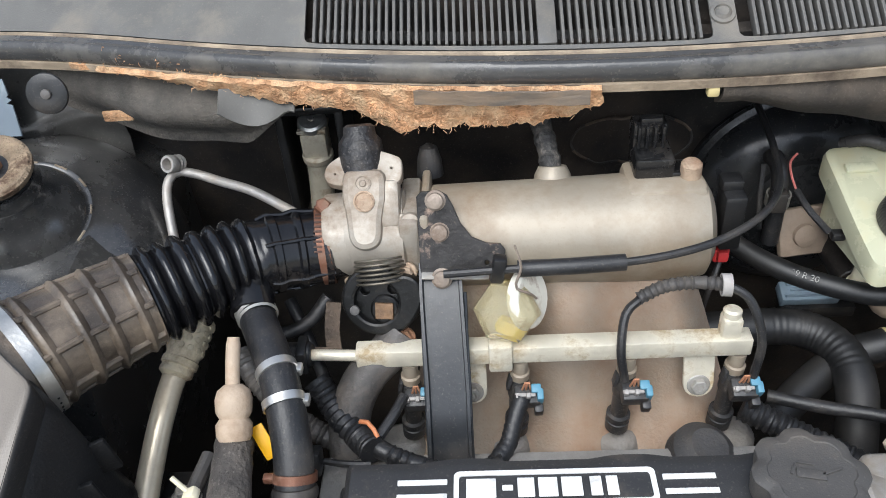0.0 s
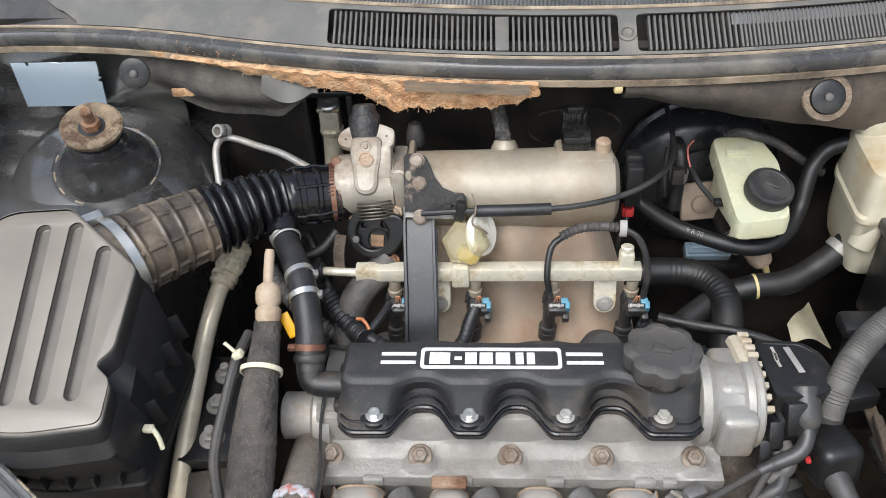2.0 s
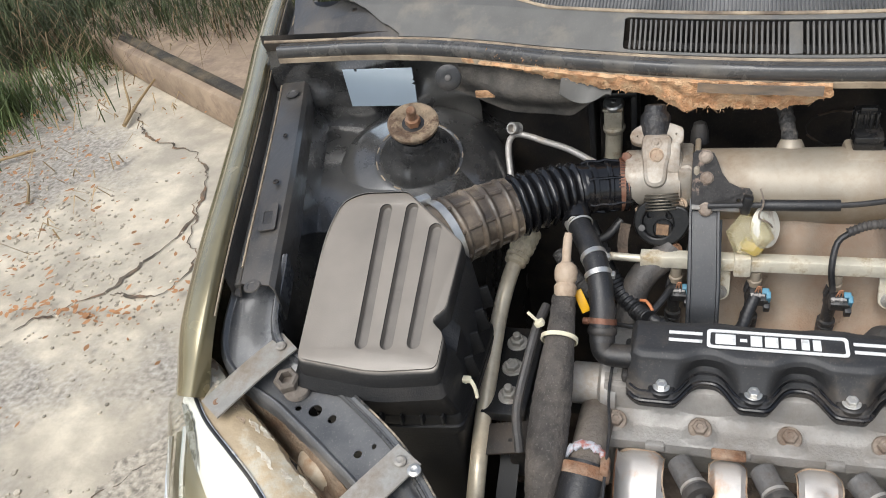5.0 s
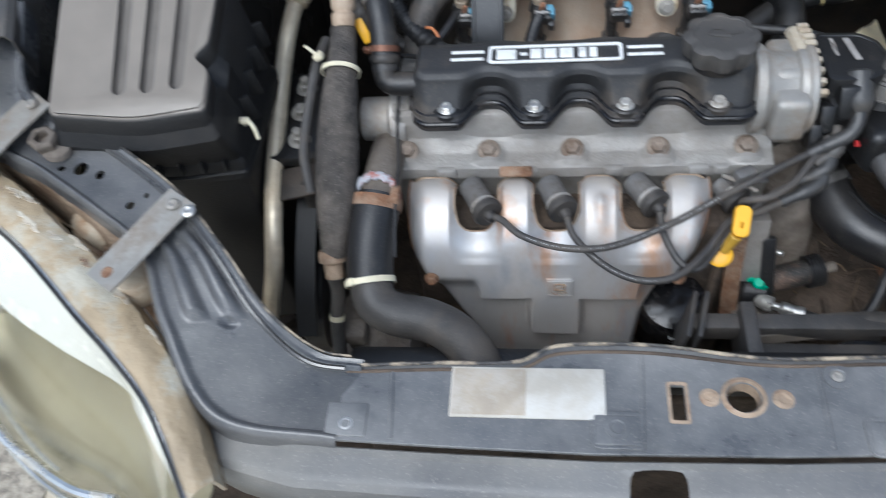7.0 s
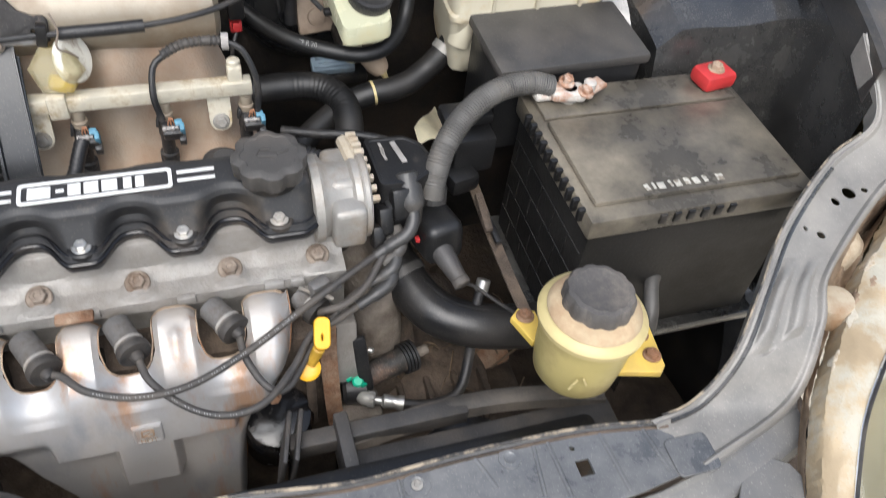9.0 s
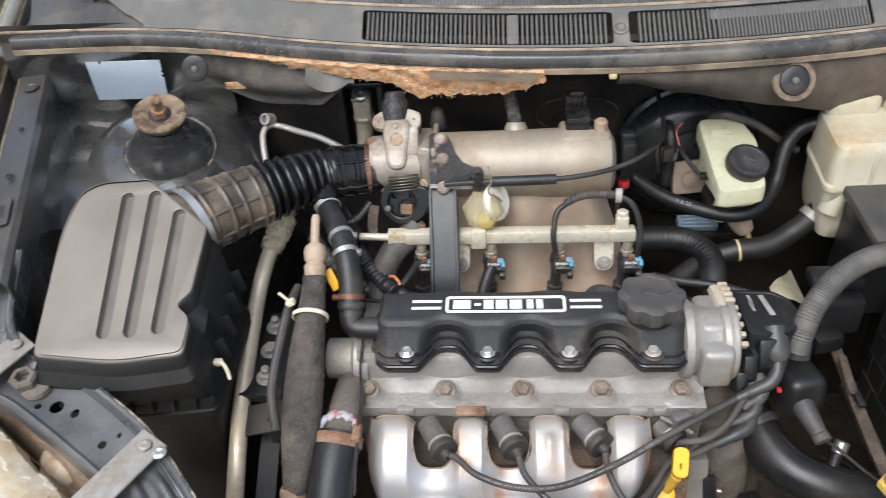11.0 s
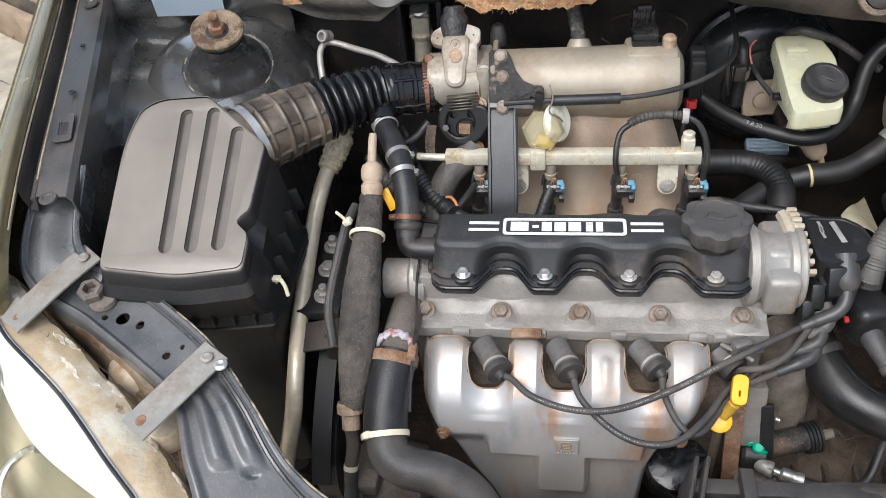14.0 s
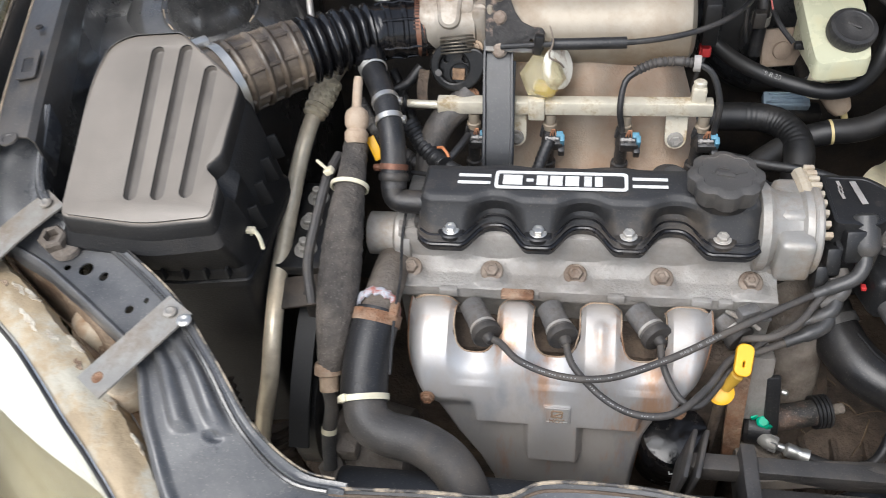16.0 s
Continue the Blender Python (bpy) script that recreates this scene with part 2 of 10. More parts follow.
frame_cream = surf("frame_cream", (0.40, 0.31, 0.195), 0.5, var=0.28, scale=14, dirt=(0.48, 0.45, 0.365), amount=0.42, dirt_scale=15, edge=0.06, bump=0.2, specks=0.4, speck=(0.25, 0.14, 0.07))
# pale blue puts the reflected sky into the plate's colour
plate_sky = surf("plate_sky", (0.48, 0.57, 0.66), 0.12, metal=0.6, var=0.08, scale=8, bump=0.0)
dirt_earth = surf("dirt_earth", (0.05, 0.036, 0.025), 0.95, var=0.5, scale=25, dirt=(0.09, 0.064, 0.043), amount=0.4, bump=0.8, bump_scale=120)
grime = surf("grime", (0.075, 0.056, 0.042), 0.85, var=0.5, scale=30, dirt=(0.16, 0.115, 0.08), amount=0.35, dirt_scale=18, bump=0.6, bump_scale=200)
grime_grey = surf("grime_grey", (0.17, 0.145, 0.12), 0.75, var=0.35, scale=30, dirt=(0.09, 0.07, 0.052), amount=0.42, dirt_scale=16, bump=0.5, bump_scale=220)


def clear(name, colour, rough, alpha_mix):
    """A yellowed see-through plastic: part clear, part milky."""
    m = bpy.data.materials.new(name)
    m.use_nodes = True
    nt = m.node_tree
    b = nt.nodes["Principled BSDF"]
    b.inputs["Base Color"].default_value = (*colour, 1)
    b.inputs["Roughness"].default_value = rough
    b.inputs["Transmission Weight"].default_value = alpha_mix
    b.inputs["IOR"].default_value = 1.45
    n = nt.nodes.new("ShaderNodeTexNoise")
    n.inputs["Scale"].default_value = 14
    mr = nt.nodes.new("ShaderNodeMapRange")
    mr.inputs["To Min"].default_value, mr.inputs["To Max"].default_value = rough, rough * 2.5
    nt.links.new(n.outputs["Fac"], mr.inputs["Value"])
    nt.links.new(mr.outputs[0], b.inputs["Roughness"])
    return m




def thin_lens(name, tint):
    """A thin clear shell: straight through, with a gloss that grows at grazing angles."""
    m = bpy.data.materials.new(name)
    m.use_nodes = True
    nt = m.node_tree
    nt.nodes.remove(nt.nodes["Principled BSDF"])
    through_it, gloss = nt.nodes.new("ShaderNodeBsdfTransparent"), nt.nodes.new("ShaderNodeBsdfGlossy")
    through_it.inputs["Color"].default_value = (*tint, 1)
    gloss.inputs["Roughness"].default_value = 0.04
    fr, pw, mx = nt.nodes.new("ShaderNodeLayerWeight"), nt.nodes.new("ShaderNodeMapRange"), nt.nodes.new("ShaderNodeMixShader")
    pw.interpolation_type = "SMOOTHSTEP"
    pw.inputs["From Min"].default_value, pw.inputs["From Max"].default_value = 0.4, 1.0
    pw.inputs["To Min"].default_value, pw.inputs["To Max"].default_value = 0.03, 0.5
    nt.links.new(fr.outputs["Facing"], pw.inputs["Value"])
    nt.links.new(pw.outputs[0], mx.inputs[0])
    nt.links.new(through_it.outputs[0], mx.inputs[1])
    nt.links.new(gloss.outputs[0], mx.inputs[2])
    nt.links.new(mx.outputs[0], nt.nodes["Material Output"].inputs["Surface"])
    return m


lens_plastic = thin_lens("lens_plastic", (0.97, 0.965, 0.93))
jar_plastic = clear("jar_plastic", (0.92, 0.84, 0.56), 0.05, 0.8)
glass = clear("glass", (0.75, 0.8, 0.78), 0.02, 0.9)


def heat_and_shade_tint(m, low, high):
    """Blue temper colours and rusty runs over bare steel, browner and shaded darker lower down."""
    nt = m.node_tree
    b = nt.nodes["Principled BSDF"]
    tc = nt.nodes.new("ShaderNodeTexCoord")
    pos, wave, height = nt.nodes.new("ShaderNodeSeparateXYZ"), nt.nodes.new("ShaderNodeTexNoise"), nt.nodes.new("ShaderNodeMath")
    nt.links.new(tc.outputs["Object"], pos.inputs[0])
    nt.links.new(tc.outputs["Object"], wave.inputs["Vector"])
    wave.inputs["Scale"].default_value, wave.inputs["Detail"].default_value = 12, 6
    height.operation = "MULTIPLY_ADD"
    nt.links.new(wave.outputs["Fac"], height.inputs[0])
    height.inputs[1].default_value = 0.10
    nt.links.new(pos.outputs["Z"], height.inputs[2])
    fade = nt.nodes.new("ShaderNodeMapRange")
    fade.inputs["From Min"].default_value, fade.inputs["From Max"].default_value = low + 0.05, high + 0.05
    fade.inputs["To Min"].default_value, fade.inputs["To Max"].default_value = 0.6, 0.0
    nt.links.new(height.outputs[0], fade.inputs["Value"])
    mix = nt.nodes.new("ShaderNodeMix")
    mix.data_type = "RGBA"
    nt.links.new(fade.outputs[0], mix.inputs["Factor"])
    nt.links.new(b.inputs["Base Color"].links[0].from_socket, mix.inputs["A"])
    # heat brown, deepened to put the shade low on the shield into the colour
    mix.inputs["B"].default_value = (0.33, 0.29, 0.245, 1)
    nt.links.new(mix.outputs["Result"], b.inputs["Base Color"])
    top = nt.nodes.new("ShaderNodeMapRange")
    top.inputs["From Min"].default_value, top.inputs["From Max"].default_value = 0.268, 0.312
    top.inputs["To Min"].default_value, top.inputs["To Max"].default_value = 0.0, 0.45
    nt.links.new(height.outputs[0], top.inputs["Value"])
    mix = nt.nodes.new("ShaderNodeMix")
    mix.data_type = "RGBA"
    nt.links.new(top.outputs[0], mix.inputs["Factor"])
    nt.links.new(b.inputs["Base Color"].links[0].from_socket, mix.inputs["A"])
    mix.inputs["B"].default_value = (0.52, 0.41, 0.29, 1)
    nt.links.new(mix.outputs["Result"], b.inputs["Base Color"])
    for scale, squash, lo, hi, colour, most in ((13, (1, 1, 0.45), 0.54, 0.70, (0.17, 0.20, 0.26), 0.65), (17, (1.3, 1, 0.3), 0.54, 0.66, (0.44, 0.225, 0.10), 0.75)):
        mp = nt.nodes.new("ShaderNodeMapping")
        mp.inputs["Scale"].default_value, mp.inputs["Location"].default_value = squash, (scale, 0.3, 0.1)
        nt.links.new(tc.outputs["Object"], mp.inputs["Vector"])
        n = nt.nodes.new("ShaderNodeTexNoise")
        n.inputs["Scale"].default_value, n.inputs["Detail"].default_value, n.inputs["Roughness"].default_value = scale, 7, 0.6
        nt.links.new(mp.outputs[0], n.inputs["Vector"])
        cut = nt.nodes.new("ShaderNodeMapRange")
        cut.inputs["From Min"].default_value, cut.inputs["From Max"].default_value, cut.inputs["To Max"].default_value = lo, hi, most
        nt.links.new(n.outputs["Fac"], cut.inputs["Value"])
        mix = nt.nodes.new("ShaderNodeMix")
        mix.data_type = "RGBA"
        nt.links.new(cut.outputs[0], mix.inputs["Factor"])
        nt.links.new(b.inputs["Base Color"].links[0].from_socket, mix.inputs["A"])
        mix.inputs["B"].default_value = (*colour, 1)
        nt.links.new(mix.outputs["Result"], b.inputs["Base Color"])


heat_and_shade_tint(shield_steel, 0.11, 0.22)


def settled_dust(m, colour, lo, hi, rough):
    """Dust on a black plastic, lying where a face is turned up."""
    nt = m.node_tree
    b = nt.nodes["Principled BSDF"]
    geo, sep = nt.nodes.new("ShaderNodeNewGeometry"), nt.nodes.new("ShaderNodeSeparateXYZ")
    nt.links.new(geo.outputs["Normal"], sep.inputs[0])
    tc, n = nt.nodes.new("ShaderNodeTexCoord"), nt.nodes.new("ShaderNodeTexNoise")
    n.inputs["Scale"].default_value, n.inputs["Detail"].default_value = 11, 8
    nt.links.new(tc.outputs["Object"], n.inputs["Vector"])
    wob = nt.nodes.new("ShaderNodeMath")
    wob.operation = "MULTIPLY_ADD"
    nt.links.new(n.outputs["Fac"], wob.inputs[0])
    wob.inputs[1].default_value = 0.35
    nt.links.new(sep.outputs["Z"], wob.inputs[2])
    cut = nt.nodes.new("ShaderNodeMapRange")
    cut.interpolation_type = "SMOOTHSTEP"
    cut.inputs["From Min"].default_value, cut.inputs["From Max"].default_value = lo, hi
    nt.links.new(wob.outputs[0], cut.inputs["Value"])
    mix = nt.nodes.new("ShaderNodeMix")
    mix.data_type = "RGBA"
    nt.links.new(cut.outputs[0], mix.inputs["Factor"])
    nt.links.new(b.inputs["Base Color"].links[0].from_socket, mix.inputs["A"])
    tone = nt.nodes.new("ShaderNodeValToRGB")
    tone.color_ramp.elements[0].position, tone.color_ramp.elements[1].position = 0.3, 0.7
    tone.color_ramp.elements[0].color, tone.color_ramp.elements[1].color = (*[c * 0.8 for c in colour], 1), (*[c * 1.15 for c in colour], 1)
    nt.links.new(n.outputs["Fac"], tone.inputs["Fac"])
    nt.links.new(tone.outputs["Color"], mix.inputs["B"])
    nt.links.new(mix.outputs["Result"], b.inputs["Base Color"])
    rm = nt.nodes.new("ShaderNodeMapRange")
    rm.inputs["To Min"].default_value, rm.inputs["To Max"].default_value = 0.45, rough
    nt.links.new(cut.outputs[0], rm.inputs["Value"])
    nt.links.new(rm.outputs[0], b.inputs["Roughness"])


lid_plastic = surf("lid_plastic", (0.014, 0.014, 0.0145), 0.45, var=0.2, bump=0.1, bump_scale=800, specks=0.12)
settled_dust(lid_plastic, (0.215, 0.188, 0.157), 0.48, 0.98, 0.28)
lid_dust = surf("lid_dust", (0.135, 0.12, 0.103), 0.42, var=0.15, bump=0.08, bump_scale=800)


# ---- shape helpers ----
def V(*a):
    return Vector(a)


def basis(axis):
    """Two unit vectors square to the axis, and the axis."""
    w = Vector(axis).normalized()
    u = w.cross(Vector((0, 0, 1)))
    if u.length < 1e-4:
        u = Vector((1, 0, 0))
    u.normalize()
    return u, w.cross(u), w


def loft(bm, rings, caps=True, closed=False):
    """Skins rings of equally many points."""
    vs = [[bm.verts.new(p) for p in r] for r in rings]
    n = len(vs[0])
    last = len(vs) if closed else len(vs) - 1
    for i in range(last):
        a, b = vs[i], vs[(i + 1) % len(vs)]
        for j in range(n):
            k = (j + 1) % n
            bm.faces.new((a[j], a[k], b[k], b[j]))
    if caps and not closed:
        bm.faces.new(vs[0][::-1])
        bm.faces.new(vs[-1])
    return vs


def lathe(bm, origin, axis, profile, seg=24, lobes=0, depth=0.0, caps=True):
    """Turns (radius, height) pairs round an axis; lobes scallop the rim (below 0: with cusps)."""
    u, v, w = basis(axis)
    o = Vector(origin)
    rings = []
    for r, h in profile:
        ring = []
        for i in range(seg):
            a = 2 * math.pi * i / seg
            rr = r * (1 - depth * (0.5 - 0.5 * math.cos(lobes * a)) ** 2) if lobes > 0 else r
            if lobes < 0:
                rr = r * (1 - depth * abs(math.cos(lobes * a / 2)))
            ring.append(o + w * h + (u * math.cos(a) + v * math.sin(a)) * rr)
        rings.append(ring)
    return loft(bm, rings, caps)


def cyl(bm, p0, p1, r0, r1=None, seg=20, bev=0.0012):
    p0, p1 = Vector(p0), Vector(p1)
    r1 = r0 if r1 is None else r1
    h = (p1 - p0).length
    b = min(bev, h * 0.3, r0 * 0.4, r1 * 0.4)
    lathe(bm, p0, p1 - p0, [(r0 - b, 0), (r0, b), (r1, h - b), (r1 - b, h)], seg)


def rbox(bm, centre, size, bev=0.002, rot=None, seg=2):
    """A box with rounded edges."""
    tmp = bmesh.new()
    bmesh.ops.create_cube(tmp, size=1)
    for vert in tmp.verts:
        vert.co = Vector(a * b for a, b in zip(vert.co, size))
    if bev:
        bmesh.ops.bevel(tmp, geom=list(tmp.edges), offset=min(bev, min(size) * 0.45), segments=seg, affect="EDGES", profile=0.5)
    m = Matrix.Translation(centre)
    if rot is not None:
        m = m @ (rot.to_matrix().to_4x4() if isinstance(rot, Euler) else rot)
    tmp.transform(m)
    me = bpy.data.meshes.new("tmp")
    tmp.to_mesh(me)
    bm.from_mesh(me)
    bpy.data.meshes.remove(me)
    tmp.free()


def spline(pts, step=0.004):
    """A smooth curve through the points, in even steps."""
    p = [Vector(q) for q in pts]
    p = [p[0] * 2 - p[1]] + p + [p[-1] * 2 - p[-2]]
    dense = []
    for i in range(1, len(p) - 2):
        a, b, c, d = p[i - 1:i + 3]
        n = max(4, int((c - b).length / step * 2))
        for k in range(n):
            t = k / n
            dense.append(0.5 * ((2 * b) + (c - a) * t + (2 * a - 5 * b + 4 * c - d) * t * t + (3 * b - a - 3 * c + d) * t ** 3))
    dense.append(p[-2])
    out, acc = [dense[0]], 0.0
    for a, b in zip(dense, dense[1:]):
        acc += (b - a).length
        if acc >= step:
            out.append(b)
            acc = 0.0
    if (out[-1] - dense[-1]).length > step * 0.3:
        out.append(dense[-1])
    else:
        out[-1] = dense[-1]
    return out


def along(pts, step):
    """Centres with side and up vectors carried along a curve."""
    c = spline(pts, step)
    tang = [(c[min(i + 1, len(c) - 1)] - c[max(i - 1, 0)]).normalized() for i in range(len(c))]
    u, v, _ = basis(tang[0])
    res, s = [], 0.0
    for i, t in enumerate(tang):
        u = (u - t * u.dot(t)).normalized()
        v = t.cross(u)
        if i:
            s += (c[i] - c[i - 1]).length
        res.append((c[i], u, v, t, s))
    return res


def tube(bm, pts, r, seg=12, step=0.005, rf=None, caps=True):
    """A round hose along a curve. rf(s, total) gives its radius at the length s."""
    path = along(pts, step)
    total = path[-1][4]
    rings = []
    for c, u, v, t, s in path:
        rr = rf(s, total) if rf else r
        rings.append([c + (u * math.cos(2 * math.pi * i / seg) + v * math.sin(2 * math.pi * i / seg)) * rr for i in range(seg)])
    loft(bm, rings, caps)
    return path


def ripple(r, depth, pitch):
    return lambda s, total: r + depth * (0.5 + 0.5 * math.cos(2 * math.pi * s / pitch))


def strap(bm, pts, side, width, thick, step=0.006, lip=0.0):
    """A flat strip along a curve; side: the direction of its width; lip: raised rims."""
    side = Vector(side).normalized()
    rings = []
    for c, u, v, t, s in along(pts, step):
        sd = (side - t * side.dot(t)).normalized()
        up = sd.cross(t)
        h = width / 2
        if lip:
            prof = [(-h, 0), (-h, lip), (-h + thick, lip), (-h + thick * 1.6, thick), (h - thick * 1.6, thick), (h - thick, lip), (h, lip), (h, 0)]
        else:
            prof = [(-h, 0), (-h, thick), (h, thick), (h, 0)]
        rings.append([c + sd * a + up * b for a, b in prof])
    loft(bm, rings)


def sheet(bm, f, nu, nv, thick=0.0015, keep=None, snap=None):
    """A bent sheet: f(a, b) gives points for a and b from 0 to 1; keep(a, b) leaves openings."""
    vs = [[bm.verts.new(f(i / nu, j / nv)) for j in range(nv + 1)] for i in range(nu + 1)]
    for i in range(nu):
        for j in range(nv):
            if keep is None or keep((i + 0.5) / nu, (j + 0.5) / nv):
                bm.faces.new((vs[i][j], vs[i + 1][j], vs[i + 1][j + 1], vs[i][j + 1]))
    if keep is not None:
        rim = {v for i, row in enumerate(vs) for j, v in enumerate(row) if i in (0, nu) or j in (0, nv)}
        inner = [v for v in bm.verts if v.link_faces and v.is_boundary and v not in rim]
        for _ in range(6):
            bmesh.ops.smooth_vert(bm, verts=inner, factor=0.5, use_axis_x=True, use_axis_y=True, use_axis_z=True)
        if snap is not None:
            for v in inner:
                v.co = snap(v.co)
    loose = [v for v in bm.verts if not v.link_faces]
    bmesh.ops.delete(bm, geom=loose, context="VERTS")
    if thick:
        bmesh.ops.recalc_face_normals(bm, faces=bm.faces)
        bmesh.ops.solidify(bm, geom=list(bm.faces), thickness=thick)


def bolt(bm, p, axis, r=0.0065, h=0.006, washer=1.45):
    """A hexagon head on a round flange, with a dimple."""
    w = Vector(axis).normalized()
    p = Vector(p)
    lathe(bm, p, w, [(r * washer, 0), (r * washer, h * 0.22), (r * washer * 0.9, h * 0.34)], 20)
    lathe(bm, p, w, [(r, h * 0.2), (r, h * 0.9), (r * 0.86, h), (r * 0.5, h), (r * 0.42, h * 0.88)], 6)


def ring_band(bm, centre, axis, r, width, thick):
    """A clamp band."""
    lathe(bm, Vector(centre) - Vector(axis).normalized() * width / 2, axis,
          [(r, 0), (r + thick, 0), (r + thick, width), (r, width), (r, 0)], 32, caps=False)


origin_of = {}


def thing(name, at, label, category, group="", kind=""):
    ob = new(name)
    ob.location = at
    ob.empty_display_size = 0.03
    origin_of[ob] = Vector(at)
    return tagged(ob, label, category, group, kind)


def mesh_from(name, bm, material, shift, sharp=35):
    bmesh.ops.recalc_face_normals(bm, faces=bm.faces)
    me = bpy.data.meshes.new(name)
    bm.transform(Matrix.Translation(-shift))
    bm.to_mesh(me)
    bm.free()
    me.materials.append(material)
    me.polygons.foreach_set("use_smooth", [True] * len(me.polygons))
    me.set_sharp_from_angle(angle=radians(sharp))
    return me


def part(name, bm, material, parent, label="", sharp=35):
    """Links a bmesh, in world places, as one mesh under a thing or a part."""
    o = origin_of[parent]
    ob = new(name, mesh_from(name, bm, material, o, sharp))
    ob.parent = parent
    origin_of[ob] = o
    return tagged(ob, label)


def single(name, bm, material, at, label, category, group="", kind="", sharp=35):
    """A thing that is one mesh."""
    ob = new(name, mesh_from(name, bm, material, Vector(at), sharp))
    ob.location = at
    origin_of[ob] = Vector(at)
    return tagged(ob, label, category, group, kind)


def B(fn, *a, **k):
    """A new bmesh with one shape in it."""
    bm = bmesh.new()
    fn(bm, *a, **k)
    return bm


def flat(outline, holes, depth, bev, m):
    """A pressed plate of even thickness with true holes, from outlines in its own plane."""
    cu = bpy.data.curves.new("plate", "CURVE")
    cu.dimensions, cu.fill_mode, cu.extrude, cu.bevel_depth, cu.bevel_resolution = "2D", "BOTH", depth / 2, bev, 1
    for line in (outline, *holes):
        sp = cu.splines.new("POLY")
        sp.points.add(len(line) - 1)
        for p, q in zip(sp.points, line):
            p.co = (q[0], q[1], 0, 1)
        sp.use_cyclic_u = True
    ob = bpy.data.objects.new("plate", cu)
    scene.collection.objects.link(ob)
    bpy.context.view_layer.update()
    me = bpy.data.meshes.new_from_object(ob.evaluated_get(bpy.context.evaluated_depsgraph_get()))
    bpy.data.objects.remove(ob)
    bpy.data.curves.remove(cu)
    bm = bmesh.new()
    bm.from_mesh(me)
    bpy.data.meshes.remove(me)
    bm.transform(m)
    return bm


def lettering(text, size, depth, m):
    """Raised letters in the built-in type, as a mesh."""
    cu = bpy.data.curves.new("letters", "FONT")
    cu.body, cu.size, cu.extrude, cu.align_x, cu.align_y = text, size, depth, "CENTER", "CENTER"
    ob = bpy.data.objects.new("letters", cu)
    scene.collection.objects.link(ob)
    bpy.context.view_layer.update()
    me = bpy.data.meshes.new_from_object(ob.evaluated_get(bpy.context.evaluated_depsgraph_get()))
    bpy.data.objects.remove(ob)
    bpy.data.curves.remove(cu)
    bm = bmesh.new()
    bm.from_mesh(me)
    bpy.data.meshes.remove(me)
    bm.transform(m)
    return bm


def circle(x, y, r, n=20, ry=None):
    return [(x + r * math.cos(2 * math.pi * i / n), y + (ry or r) * math.sin(2 * math.pi * i / n)) for i in range(n)]


def rrect(x0, y0, x1, y1, r, n=4):
    out = []
    for cx, cy, a0 in ((x1 - r, y1 - r, 0), (x0 + r, y1 - r, 90), (x0 + r, y0 + r, 180), (x1 - r, y0 + r, 270)):
        out += [(cx + r * math.cos(radians(a0 + 90 * i / n)), cy + r * math.sin(radians(a0 + 90 * i / n))) for i in range(n + 1)]
    return out


def lerp_path(t, pts):
    """The point at t (0 to 1) on a polyline whose corners are evenly numbered."""
    f = min(max(t, 0), 0.99999) * (len(pts) - 1)
    i = int(f)
    return Vector(pts[i]).lerp(Vector(pts[i + 1]), f - i)


def smooth_path(t, pts):
    """The same on a smooth curve."""
    p = [Vector(q) for q in pts]
    p = [p[0] * 2 - p[1]] + p + [p[-1] * 2 - p[-2]]
    f = min(max(t, 0), 0.99999) * (len(p) - 3)
    i = int(f)
    k = f - i
    a, b, c, d = p[i:i + 4]
    return 0.5 * ((2 * b) + (c - a) * k + (2 * a - 5 * b + 4 * c - d) * k * k + (3 * b - a - 3 * c + d) * k ** 3)


def bumpy(x, centres, half, sharpness=2.0):
    """1 at each centre, falling smoothly to 0 half a width away."""
    best = 0.0
    for c in centres:
        d = abs(x - c) / half
        if d < 1:
            best = max(best, (0.5 + 0.5 * math.cos(math.pi * d ** sharpness)))
    return best


CX = 0.215  # the car's middle line


def mirror(p):
    return (2 * CX - p[0], p[1], p[2])


